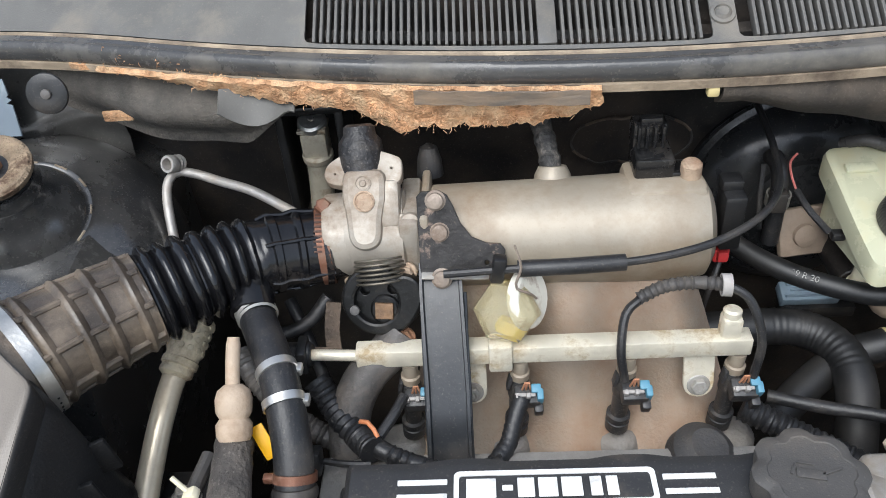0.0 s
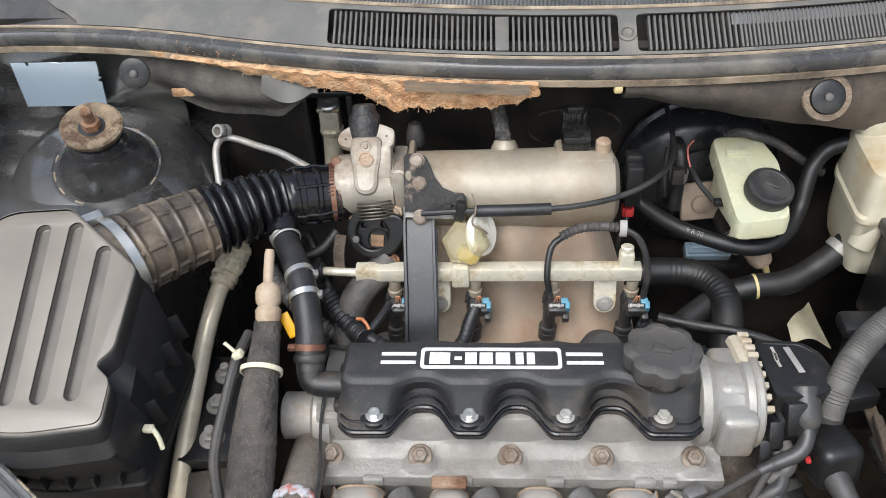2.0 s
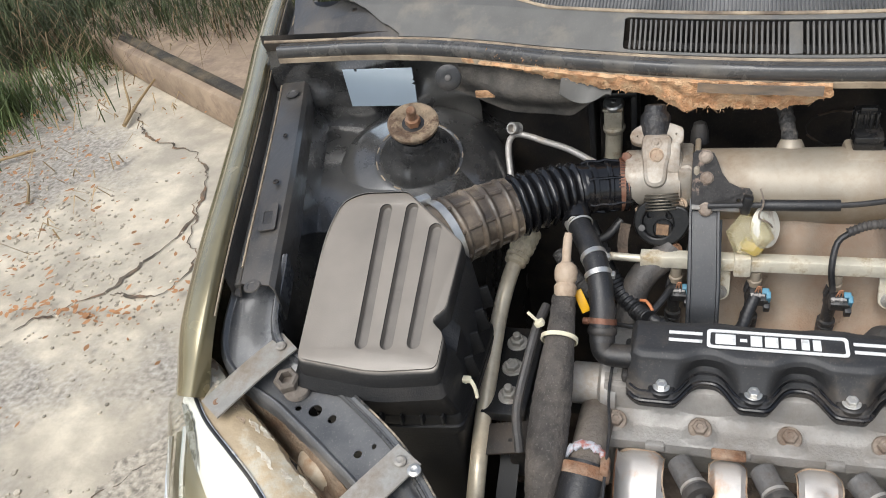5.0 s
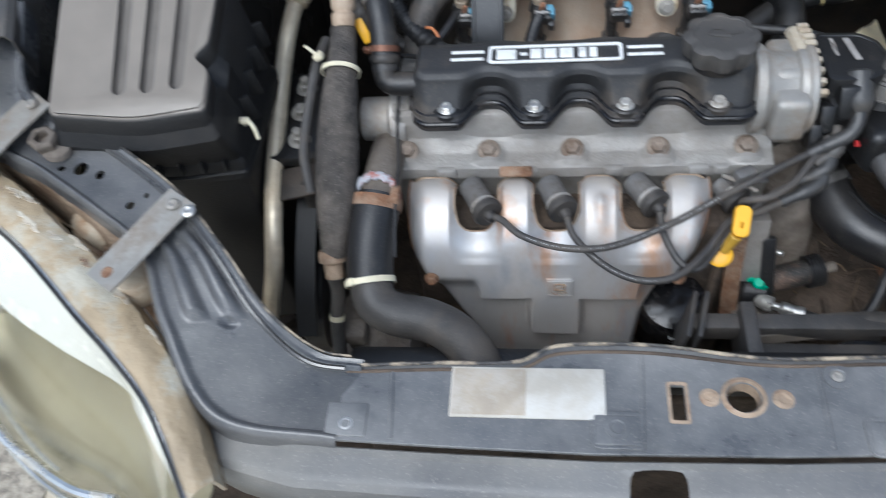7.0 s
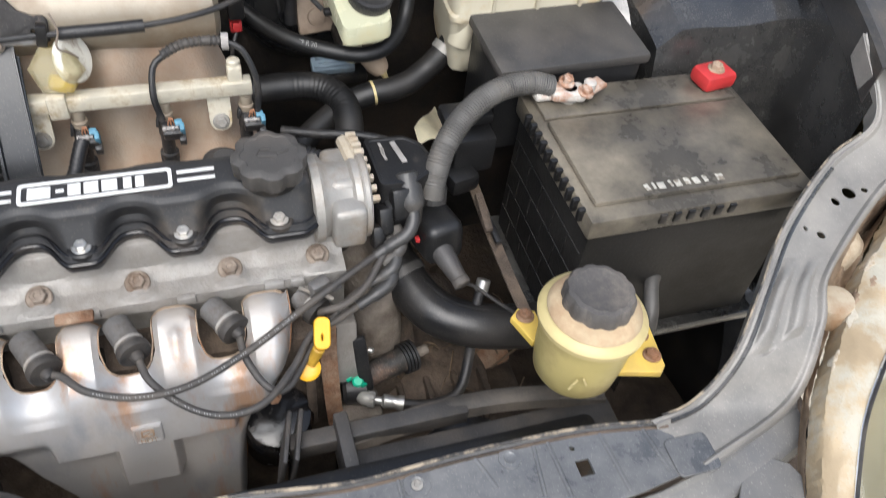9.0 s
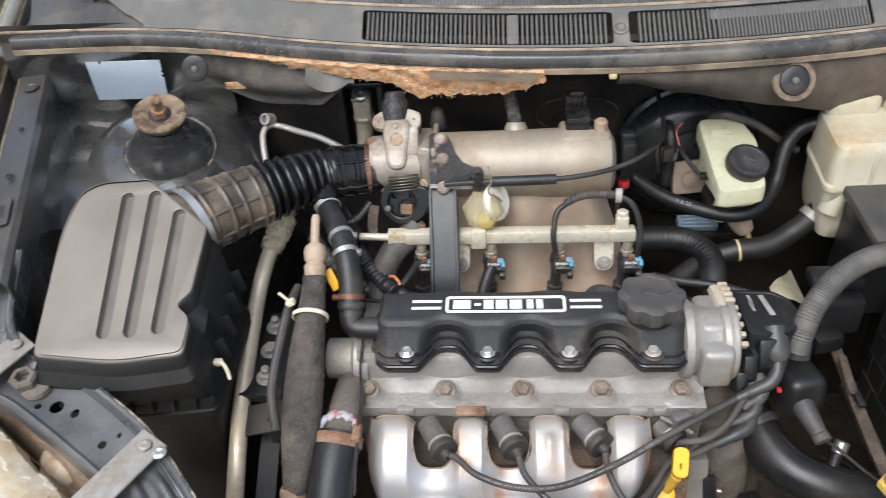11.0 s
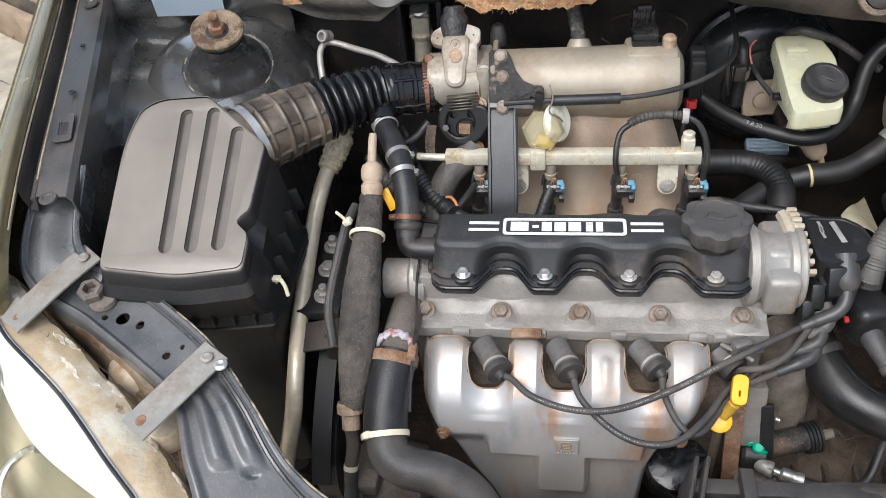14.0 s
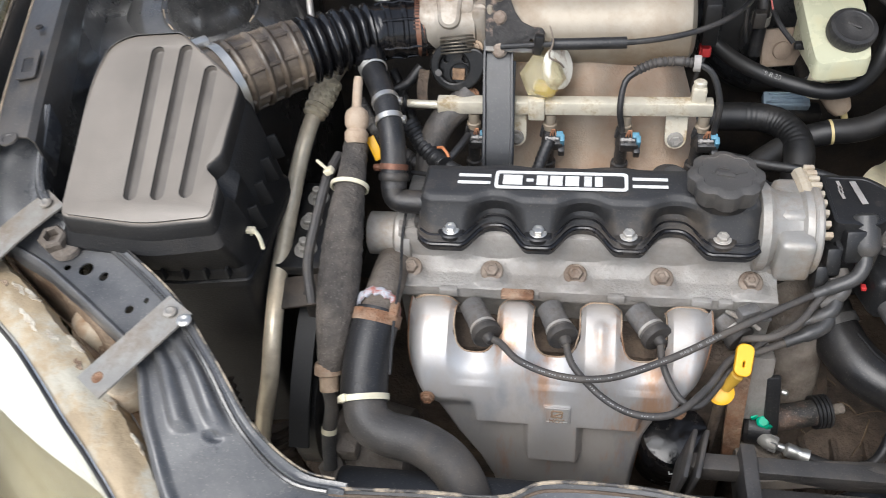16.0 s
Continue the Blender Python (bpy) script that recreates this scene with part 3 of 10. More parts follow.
# ---- ground ----
def concrete():
    m = surf("concrete", (0.545, 0.48, 0.37), 0.85, var=0.26, scale=9, dirt=(0.34, 0.30, 0.235), amount=0.52, dirt_scale=3.4, edge=0.11, bump=0.5, bump_scale=45, specks=0.25, speck=(0.25, 0.21, 0.16))
    nt = m.node_tree
    b = nt.nodes["Principled BSDF"]
    link, add = nt.links.new, nt.nodes.new
    tc = add("ShaderNodeTexCoord")
    warp = add("ShaderNodeTexNoise")
    warp.inputs["Scale"].default_value, warp.inputs["Detail"].default_value = 3.0, 6
    link(tc.outputs["Object"], warp.inputs["Vector"])
    mixv = add("ShaderNodeMix")
    mixv.data_type = "VECTOR"
    mixv.inputs["Factor"].default_value = 0.42
    link(tc.outputs["Object"], mixv.inputs["A"])
    link(warp.outputs["Color"], mixv.inputs["B"])
    vor = add("ShaderNodeTexVoronoi")
    vor.feature = "DISTANCE_TO_EDGE"
    vor.inputs["Scale"].default_value = 0.62
    link(mixv.outputs["Result"], vor.inputs["Vector"])
    cut = add("ShaderNodeMapRange")
    cut.inputs["From Min"].default_value, cut.inputs["From Max"].default_value = 0.0005, 0.005
    link(vor.outputs["Distance"], cut.inputs["Value"])
    old = b.inputs["Base Color"].links[0].from_socket
    worn = add("ShaderNodeTexNoise")
    worn.inputs["Scale"].default_value, worn.inputs["Detail"].default_value, worn.inputs["Roughness"].default_value = 0.9, 9, 0.62
    link(tc.outputs["Object"], worn.inputs["Vector"])
    wcut = add("ShaderNodeMapRange")
    wcut.inputs["From Min"].default_value, wcut.inputs["From Max"].default_value = 0.53, 0.60
    link(worn.outputs["Fac"], wcut.inputs["Value"])
    grit = add("ShaderNodeTexNoise")
    grit.inputs["Scale"].default_value, grit.inputs["Detail"].default_value = 60, 6
    link(tc.outputs["Object"], grit.inputs["Vector"])
    gr = add("ShaderNodeValToRGB")
    gr.color_ramp.elements[0].position, gr.color_ramp.elements[1].position = 0.35, 0.7
    gr.color_ramp.elements[0].color, gr.color_ramp.elements[1].color = (0.20, 0.175, 0.14, 1), (0.46, 0.42, 0.36, 1)
    link(grit.outputs["Fac"], gr.inputs["Fac"])
    wmix = add("ShaderNodeMix")
    wmix.data_type = "RGBA"
    link(wcut.outputs[0], wmix.inputs["Factor"])
    link(old, wmix.inputs["A"])
    link(gr.outputs["Color"], wmix.inputs["B"])
    old = wmix.outputs["Result"]
    mix = add("ShaderNodeMix")
    mix.data_type = "RGBA"
    link(cut.outputs[0], mix.inputs["Factor"])
    mix.inputs["A"].default_value = (0.11, 0.085, 0.06, 1)
    link(old, mix.inputs["B"])
    link(mix.outputs["Result"], b.inputs["Base Color"])
    bp = add("ShaderNodeBump")
    bp.inputs["Strength"].default_value, bp.inputs["Distance"].default_value = 0.8, 0.01
    link(cut.outputs[0], bp.inputs["Height"])
    prev = b.inputs["Normal"].links[0].from_socket
    link(prev, bp.inputs["Normal"])
    link(bp.outputs[0], b.inputs["Normal"])
    return m


bm = bmesh.new()
bmesh.ops.create_grid(bm, x_segments=2, y_segments=2, size=400)
single("ground", bm, concrete(), (0, 0, 0), "cracked pale concrete paving with dry leaves on it", "ground", kind="structure")

crack_dark = surf("crack_dark", (0.10, 0.08, 0.058), 0.95, var=0.5, scale=30, dirt=(0.26, 0.15, 0.08), amount=0.3, dirt_scale=9, bump=0.6)
for line in ([(-2.40, 2.40), (-2.16, 2.13), (-2.02, 2.06), (-1.86, 1.99), (-1.72, 1.84), (-1.64, 1.66), (-1.62, 1.52), (-1.63, 1.41), (-1.68, 1.29), (-1.70, 1.19), (-1.77, 1.12), (-1.90, 1.0)],
             [(-1.66, 1.68), (-1.60, 1.53), (-1.50, 1.36), (-1.50, 1.19), (-1.68, 1.18)], [(-1.10, 0.70), (-1.19, 0.61), (-1.26, 0.52), (-1.23, 0.43), (-1.21, 0.30)]):
    bm = bmesh.new()
    prev = None
    for c, u, v, t, s in along([(x, y, 0.004) for x, y in line], 0.012):
        side = V(-t.y, t.x, 0)
        c = c + side * 0.026 * noise.noise(V(s * 18, line[0][0] * 7, 0)) + side * 0.014 * noise.noise(V(s * 60, 1, 0))
        w = (0.3 if line[0][0] > -1.2 else 1) * (0.0018 + 0.010 * max(0, noise.noise(V(s * 9, 3, line[0][1])) + 0.15))
        now = [bm.verts.new(c - side * w), bm.verts.new(c + side * w)]
        if prev:
            bm.faces.new((prev[0], now[0], now[1], prev[1]))
        prev = now
    single("crack", bm, crack_dark, (line[0][0], line[0][1], 0), "dark ragged crack in the concrete paving", "crack", kind="structure")

# where the smooth skin has worn off down to the stones
aggregate = surf("aggregate", (0.34, 0.30, 0.24), 0.9, var=0.55, scale=55, dirt=(0.46, 0.41, 0.33), amount=0.36, dirt_scale=70, edge=0.06, bump=1.0, bump_scale=70, specks=0.6, speck=(0.55, 0.5, 0.42))
WORN = [(-1.20, 0.90), (-1.19, 0.73), (-1.237, 0.651), (-1.272, 0.579), (-1.297, 0.495), (-1.367, 0.395), (-1.422, 0.343), (-1.60, 0.20), (-1.9, 0.0)]


def worn_sheet(a, b):
    x, y = -1.75 + 1.10 * a, -0.75 + 1.62 * b
    return V(x, y, 0.004 + 0.0022 * noise.noise(V(x * 55, y * 55, 0)) + 0.002 * noise.noise(V(x * 140, y * 140, 4)))


def worn_keep(a, b):
    p = worn_sheet(a, b)
    line = float(np.interp(p.y, [q[1] for q in WORN[::-1]], [q[0] for q in WORN[::-1]]))
    ragged = 0.05 * noise.noise(V(p.x * 12, p.y * 12, 2)) + 0.03 * noise.noise(V(p.x * 40, p.y * 40, 2))
    far = noise.noise(V(p.x * 3, p.y * 3, 8)) * 0.14 + ragged
    return p.x > line + ragged and p.y > -0.55 + far and p.x < -0.80 + far


single("worn_paving", B(sheet, worn_sheet, 220, 320, 0, worn_keep), aggregate, (-1.2, 0.1, 0), "rough worn patch of paving with bare stones", "paving", kind="structure")

# a strip of bare earth beside the paving, with rubbish, leaves and grass
earth = surf("earth", (0.105, 0.075, 0.048), 0.95, var=0.4, scale=9, dirt=(0.18, 0.135, 0.09), amount=0.4, dirt_scale=5, bump=0.8, bump_scale=40)


def earth_strip(a, b):
    y = -1 + 9 * a
    edge = -2.38 if y < 0.8 else -2.38 - 0.42 * (y - 0.8) ** 1.05
    x = -7.0 + (7.0 + edge + 0.16 * noise.noise(V(a * 22, 0, 1)) + 0.05 * noise.noise(V(a * 80, 0, 1))) * b
    z = 0.012 + 0.05 * (1 - b) * (0.5 + noise.noise(V(x * 2, y * 2, 0))) + (0 if b < 0.98 else -0.012)
    return V(x, y, z)


bm = B(sheet, earth_strip, 60, 24, 0)
single("soil", bm, earth, (-4, 3, 0), "strip of bare brown earth beside the paving", "soil", kind="stuff")

bm = B(sheet, lambda a, b: V(-4.2 + 5.0 * a, 2.98 - 0.63 * (-4.2 + 5.0 * a + 1.89) + 0.05 * noise.noise(V(a * 30, 0, 3)) + 5.0 * b, 0.012 + 0.03 * noise.noise(V(a * 12, b * 12, 6)) * min(1, b * 8) + 0.02 * min(1, b * 8)), 70, 40, 0)
single("soil", bm, earth, (-2, 4.5, 0), "dark brown earth beyond the fallen board", "soil", kind="stuff")
leaf_mat = surf("dry_leaf", (0.30, 0.15, 0.065), 0.8, var=0.5, scale=3, bump=0.1)
bm = bmesh.new()
rng = random.Random(4)
for k in range(1700):
    y = rng.uniform(0.4, 4.2)
    x = -2.05 - 0.42 * max(0, y - 0.8) - rng.gauss(0.1, 0.22) - 0.4 * max(0, noise.noise(V(y * 3, 0, 7)))
    if rng.random() < 0.05:
        x, y = rng.uniform(-2.2, -1.2), rng.uniform(0.9, 3)
    if rng.random() < 0.07:
        u0 = rng.random()
        x, y = -1.95 + 0.62 * u0 + rng.gauss(0, 0.03), 1.02 + 0.16 * u0 + 0.05 * math.sin(u0 * 9) + rng.gauss(0, 0.02)
    s = rng.uniform(0.005, 0.016)
    a = rng.uniform(0, 6.28)
    u = V(math.cos(a), math.sin(a), rng.uniform(-0.3, 0.3)) * s
    w = V(-math.sin(a), math.cos(a), rng.uniform(-0.3, 0.3)) * s * 0.45
    c = V(x, y, 0.018 + 0.02 * rng.random() + max(0, -x - 2.5) * 0.02)
    bm.faces.new([bm.verts.new(p) for p in (c - u, c - u * 0.4 - w, c + u * 0.3 - w * 0.9, c + u, c + u * 0.2 + w, c - u * 0.5 + w * 0.8)])
single("fallen_leaves", bm, leaf_mat, (-2.3, 2, 0), "scattered dry reddish-brown leaves on the paving", "leaves", kind="stuff")
grass_mat = surf("grass_blade", (0.07, 0.095, 0.028), 0.7, var=0.5, scale=4, bump=0.0)
grass_dark = surf("grass_dark", (0.05, 0.062, 0.022), 0.75, var=0.5, scale=4, bump=0.0)
straw_dark = surf("straw_dark", (0.15, 0.105, 0.055), 0.85, var=0.4, scale=4, bump=0.0)
straw_mat = surf("straw", (0.30, 0.21, 0.105), 0.8, var=0.4, scale=4, bump=0.0)
for nm, mt, n, span, lab in (("grass", grass_mat, 1500, (-4.2, -2.6, 2.0, 4.2), "tuft of green grass at the edge of the paving"),
                             ("dry_grass", straw_mat, 420, (-3.9, -2.0, 0.9, 4.4), "dry straw-coloured grass stalks lying on earth"),
                             ("tall_grass", grass_dark, 24000, (-4.8, -0.7, 2.75, 5.6), "long green grass growing beyond the paving"),
                             ("tall_straw", straw_dark, 3600, (-4.4, -1.7, 2.75, 5.2), "long dry brown grass fallen over beyond the paving")):
    bm = bmesh.new()
    for k in range(n):
        x, y = rng.uniform(*span[:2]), rng.uniform(*span[2:])
        if nm != "dry_grass" and noise.noise(V(x * 1.3, y * 1.3, 5)) < (-0.05 if nm != "tall_grass" else -0.5):
            continue
        h = rng.uniform(0.05, 0.19) if nm == "grass" else rng.uniform(0.03, 0.14) if nm == "dry_grass" else rng.uniform(0.15, 0.42)
        a = rng.uniform(0, 6.28)
        lean = V(math.cos(a), math.sin(a), 0) * h * (rng.uniform(0.1, 0.7) if "s" == nm[-1] and nm != "dry_grass" else rng.uniform(0.8, 1.6))
        wd = V(-math.sin(a), math.cos(a), 0) * 0.003
        base = V(x, y, 0.015)
        mid = base + lean * 0.4 + V(0, 0, h * 0.6)
        tip = base + lean + V(0, 0, h * (1 if nm == "grass" else 0.75 if nm == "tall_grass" else 0.25))
        v = [bm.verts.new(p) for p in (base - wd, base + wd, mid + wd * 0.8, mid - wd * 0.8, tip)]
        bm.faces.new(v[:4])
        bm.faces.new((v[3], v[2], v[4]))
    single(nm, bm, mt, (-3, 3, 0), lab, "grass", kind="stuff")
bm = bmesh.new()
for k in range(900):
    a, d = rng.uniform(0, 6.28), abs(rng.gauss(0, 0.20))
    x, y = -2.98 + d * math.cos(a), 2.25 + d * math.sin(a) * 1.4
    h, q = rng.uniform(0.06, 0.22), rng.uniform(0, 6.28)
    lean, wd, base = V(math.cos(q), math.sin(q), 0) * h * rng.uniform(0.1, 0.9), V(-math.sin(q), math.cos(q), 0) * 0.0028, V(x, y, 0.01)
    mid, tip = base + lean * 0.35 + V(0, 0, h * 0.65), base + lean + V(0, 0, h * 0.9)
    v = [bm.verts.new(p) for p in (base - wd, base + wd, mid + wd * 0.8, mid - wd * 0.8, tip)]
    bm.faces.new(v[:4])
    bm.faces.new((v[3], v[2], v[4]))
single("grass_tuft", bm, grass_mat, (-2.98, 2.25, 0), "dense green grass tuft at the edge of the paving", "grass", kind="stuff")
bm = bmesh.new()
for k in range(900):
    u0 = rng.random()
    x, y = -2.5 + 1.05 * u0 + rng.gauss(0, 0.10), 1.75 - 0.75 * u0 + rng.gauss(0, 0.16)
    if rng.random() < 0.3:
        x, y = rng.uniform(-1.9, -1.1), rng.uniform(0.1, 0.55)
    r = rng.uniform(0.002, 0.007) * (1.5 if rng.random() < 0.06 else 1)
    bmesh.ops.create_icosphere(bm, subdivisions=1, radius=r, matrix=Matrix.Translation((x, y, 0.002)) @ Matrix.Diagonal((1, rng.uniform(0.6, 1.2), 0.6, 1)))
single("gravel", bm, surf("gravel_grey", (0.42, 0.37, 0.29), 0.9, var=0.5, scale=40, bump=0.3), (-2, 1.3, 0), "loose grey grit on the worn paving", "gravel", kind="stuff")
for line in ([(-2.30, 2.18, 0.02), (-2.36, 2.32, 0.03), (-2.50, 2.50, 0.05), (-2.66, 2.72, 0.04)], [(-2.30, 2.18, 0.018), (-2.32, 2.36, 0.05), (-2.36, 2.62, 0.06), (-2.34, 2.86, 0.04)], [(-2.60, 1.98, 0.02), (-2.70, 1.88, 0.03), (-2.86, 1.78, 0.03)], [(-2.35, 1.62, 0.012), (-2.40, 1.70, 0.03), (-2.47, 1.76, 0.02)]):
    single("straw_stalk", B(tube, line, 0.006, 6, 0.03, lambda s, total: 0.0075 * (1 - 0.75 * s / total)), straw_mat, line[0], "dry straw-coloured stalk lying on the paving", "stalk", "straw stalks")
kerb_mat = surf("kerb_brown", (0.29, 0.215, 0.145), 0.85, var=0.25, scale=8, dirt=(0.17, 0.12, 0.085), amount=0.4, bump=0.4, bump_scale=60)
bm = B(rbox, (-1.89, 2.71, 0.07), (2.6, 0.8, 0.14), 0.02, Euler((0, 0, math.atan2(-0.6, 0.95))))
single("fallen_board", bm, kerb_mat, (-1.89, 2.71, 0), "brown weathered board lying on the paving", "board")

# added dark strip in place of the dark line along a step
bm = B(rbox, (-2.26, 2.55, 0.148), (1.55, 0.05, 0.02), 0.006, Euler((0, 0, math.atan2(-0.56, 0.86))))
single("wooden_batten", bm, surf("strip_dark", (0.045, 0.038, 0.028), 0.9, var=0.4, scale=20, dirt=(0.12, 0.09, 0.05), amount=0.35, dirt_scale=9, bump=0.5), (-2.26, 2.55, 0.138), "dark strip added on the board, standing for a step's dark edge line", "batten")

# ---- the car's body ----
car = thing("car", (CX, 0.3, 0.0), "engine bay of a small car with its bonnet off, black inside", "car")

EDGE = [(-0.80, 1.25, 0.958), (-0.715, 0.98, 0.955), (-0.655, 0.80, 0.95), (-0.594, 0.63, 0.942), (-0.535, 0.447, 0.930), (-0.500, 0.315, 0.910), (-0.487, 0.222, 0.868), (-0.494, 0.172, 0.812)]
FENDER_PROFILE = [(-0.05, -0.70), (-0.062, -0.40), (-0.060, -0.16), (-0.052, -0.06), (-0.043, -0.028), (-0.029, -0.011), (-0.014, -0.002), (-0.004, 0.0), (0.001, -0.003), (0.004, -0.02)]
RAIL_PROFILE = [(0.004, -0.016), (0.007, -0.044), (0.017, -0.046), (0.021, -0.030), (0.024, -0.027), (0.056, -0.027), (0.060, -0.032), (0.062, -0.075)]


def side_strip(profile, flip, t0=0.0, t1=1.0, n=44):
    rows = []
    for i in range(n + 1):
        t = t0 + (t1 - t0) * i / n
        e = smooth_path(t, EDGE)
        back = max(0, (t - 0.829) / 0.171) if profile is FENDER_PROFILE else 0.0
        rows.append([e + V(dx, back * min(0.10, -0.9 * dz), dz) for dx, dz in profile])
    if flip:
        rows = [[V(*mirror(p)) for p in r] for r in rows]
    return rows


for flip in (False, True):
    rows = side_strip(FENDER_PROFILE, flip)
    bm = B(sheet, lambda a, b, r=rows: smooth_path(b, r[round(a * 44)]), 44, 40, 0.002)
    part("fender", bm, paint_olive, car, "glossy olive-gold painted front wing with its rolled edge")
    rows = side_strip(RAIL_PROFILE, flip, 0.143, 0.756)

    bm = B(sheet, lambda a, b, r=rows: r[round(a * 44)][round(b * 7)], 44, 7, 0.002)
    rail = part("upper_rail", bm, rail_grey, car, "dusty dark grey painted wing rail")
    f = mirror if flip else (lambda p: p)
    if not flip:
        slot = flat(rrect(-0.0100, -0.022, 0.0100, 0.022, 0.003), [rrect(-0.0055, -0.013, 0.0055, 0.010, 0.003)], 0.0012, 0.0004, Matrix.Translation((-0.472, 0.372, 0.9004)) @ Euler((radians(9), radians(0), radians(16))).to_matrix().to_4x4())
        part("slot_plate", slot, rail_grey, rail, "small slotted catch plate")
        # a dark block takes the place of the slot's shade
        part("slot_shadow", B(rbox, (-0.472, 0.3705, 0.8996), (0.0125, 0.025, 0.0016), 0, Euler((radians(9), 0, radians(16)))), rubber, rail, "dark block standing for the shade in the slot")
    for x, y, z, r, mt in ((-0.489, 0.434, 0.9075, 0.0042, firewall_paint), (-0.556, 0.640, 0.9205, 0.010, rail_grey), (-0.455, 0.279, 0.8750, 0.0095, rail_grey), (-0.521, 0.535, 0.9135, 0.003, firewall_paint)):
        part("rail_stud", B(lathe, f((x, y, z)), (0, -0.12, 1), [(r, 0), (r * 0.95, 0.0016), (r * 0.6, 0.0018), (r * 0.5, 0.0008), (r * 0.1, 0.0008)], 20), mt, rail)
    part("gutter_seal", B(tube, [f(tuple(smooth_path(0.145 + 0.60 * k / 20, EDGE) + V(0.0118, 0, -0.0405))) for k in range(21)], 0.0040, 10, 0.01), cowl_plastic, rail, "dusty grey-tan flange strip in the gutter")
    part("paint_line", B(tube, [f(tuple(smooth_path(0.145 + 0.68 * k / 20, EDGE) + V(0.0052, 0, -0.013))) for k in range(21)], 0.0011, 6, 0.01), seal_tan, rail, "dusty bare line at the wing's edge")
    part("tan_lip", B(tube, [f(tuple(smooth_path(0.16 + 0.566 * k / 16, EDGE) + V(0.019, 0, -0.0285))) for k in range(17)], 0.0016, 6, 0.01), seal_tan, rail, "dusty tan ridge along the rail")
    # inner wheel house: down from the rail, a shelf round the strut, and the drop to the engine
    HOUSE = [(0.062, -0.06, None), (0.075, None, 0.845), (0.15, None, 0.84), (0.27, None, 0.842), (0.30, None, 0.82), (0.305, None, 0.60), (0.31, None, 0.32)]

    def house(a, b, flip=flip):
        t = 0.229 + 0.545 * a
        e = smooth_path(t, EDGE)
        f = b * (len(HOUSE) - 1)
        i = min(int(f), len(HOUSE) - 2)
        k = f - i
        dip = 0.0 if e.y > 0.44 else min(1, (0.44 - e.y) / 0.03)
        pts = []
        for dx, dz, z in HOUSE[i:i + 2]:
            zz = e.z + dz if z is None else z
            if z is not None and z > 0.8:
                zz = z - 0.20 * dip - 1.7 * max(0, 0.545 - e.y) ** 2
            pts.append(V(-0.27 + (0.0 if dx >= 0.30 else (dx - 0.30) * (e.x + 0.062 + 0.27) / (0.062 - 0.30)), e.y, zz))
        p = pts[0].lerp(pts[1], k)
        p.z += 0.004 * noise.noise(p * 14)
        return V(*mirror(p)) if flip else p

    part("wheel_house", B(sheet, house, 60, 36, 0), body_black, car, "black glossy inner wheel arch panel")
    # strut tower
    base, top = V(-0.360, 0.582, 0.844), V(-0.348, 0.554, 0.920)
    if flip:
        base, top = V(0.742, 0.588, 0.83), V(0.728, 0.560, 0.906)
    tower = part("strut_tower", B(lathe, base, top - base, [(0.128, -0.060), (0.122, -0.030), (0.112, -0.012), (0.098, -0.001), (0.082, 0.006), (0.062, 0.0115), (0.0585, 0.0145), (0.0565, 0.0145), (0.0545, 0.0135), (0.0530, 0.0175), (0.050, 0.0225), (0.046, 0.0275), (0.042, 0.0320), (0.038, 0.0365), (0.0345, 0.043), (0.0315, 0.050), (0.0305, 0.056), (0.0315, 0.058), (0.0300, 0.062), (0.029, 0.070)], 64), body_black, car, "black domed strut tower")
    ax = (top - base).normalized()
    bm = B(lathe, base + ax * 0.070, ax, [(0.026, 0), (0.028, 0.003), (0.026, 0.012)], 32)
    part("rubber_ring", bm, rubber, tower)
    side_a = ax.cross(V(1, 0, 0)).normalized()
    side_b = ax.cross(side_a)
    for k in range(13):
        a0, n_seg = k * 0.48 + 0.3 * noise.noise(V(k * 3.1, 0, 0)), 9
        span = 0.16 + 0.22 * abs(noise.noise(V(k * 2.3, 5, 0)))
        arc = [base + ax * (0.0148 + 0.0004 * noise.noise(V(k, q, 0))) + (side_a * math.cos(a0 + span * q / n_seg) + side_b * math.sin(a0 + span * q / n_seg)) * (0.0575 + 0.0006 * noise.noise(V(k * 4, q * 1.3, 2))) for q in range(n_seg + 1)]
        part("chipped_paint", B(tube, [tuple(p) for p in arc], 0.0009 + 0.0005 * abs(noise.noise(V(k * 1.7, 9, 0))), 6), seal_tan, tower, "tan chip along the ring of the tower")
    if not flip:
        bm = B(lathe, top - ax * 0.004, ax, [(0.012, 0.002), (0.0315, 0), (0.0325, 0.002), (0.0325, 0.006), (0.030, 0.008), (0.020, 0.007), (0.014, 0.004), (0.012, 0.003)], 40)
        part("mount_washer", bm, surf("washer_crust", (0.25, 0.185, 0.12), 0.85, var=0.4, scale=60, dirt=(0.10, 0.06, 0.035), amount=0.45, dirt_scale=45, edge=0.05, bump=0.9, bump_scale=260), tower, "rusty round strut washer")
        bm = bmesh.new()
        lathe(bm, top, ax, [(0.010, 0.0), (0.010, 0.009), (0.008, 0.010)], 6)
        cyl(bm, top + ax * 0.008, top + ax * 0.026, 0.006)
        part("strut_nut", bm, rust, tower, "rusty strut nut and stud")
    else:
        bm = B(lathe, top - ax * 0.004, ax, [(0.010, 0.002), (0.036, 0), (0.040, 0.004), (0.036, 0.010), (0.020, 0.016), (0.016, 0.026), (0.010, 0.028)], 32)
        part("strut_cap", bm, rubber_grey, tower, "grey dusty rubber strut cap")
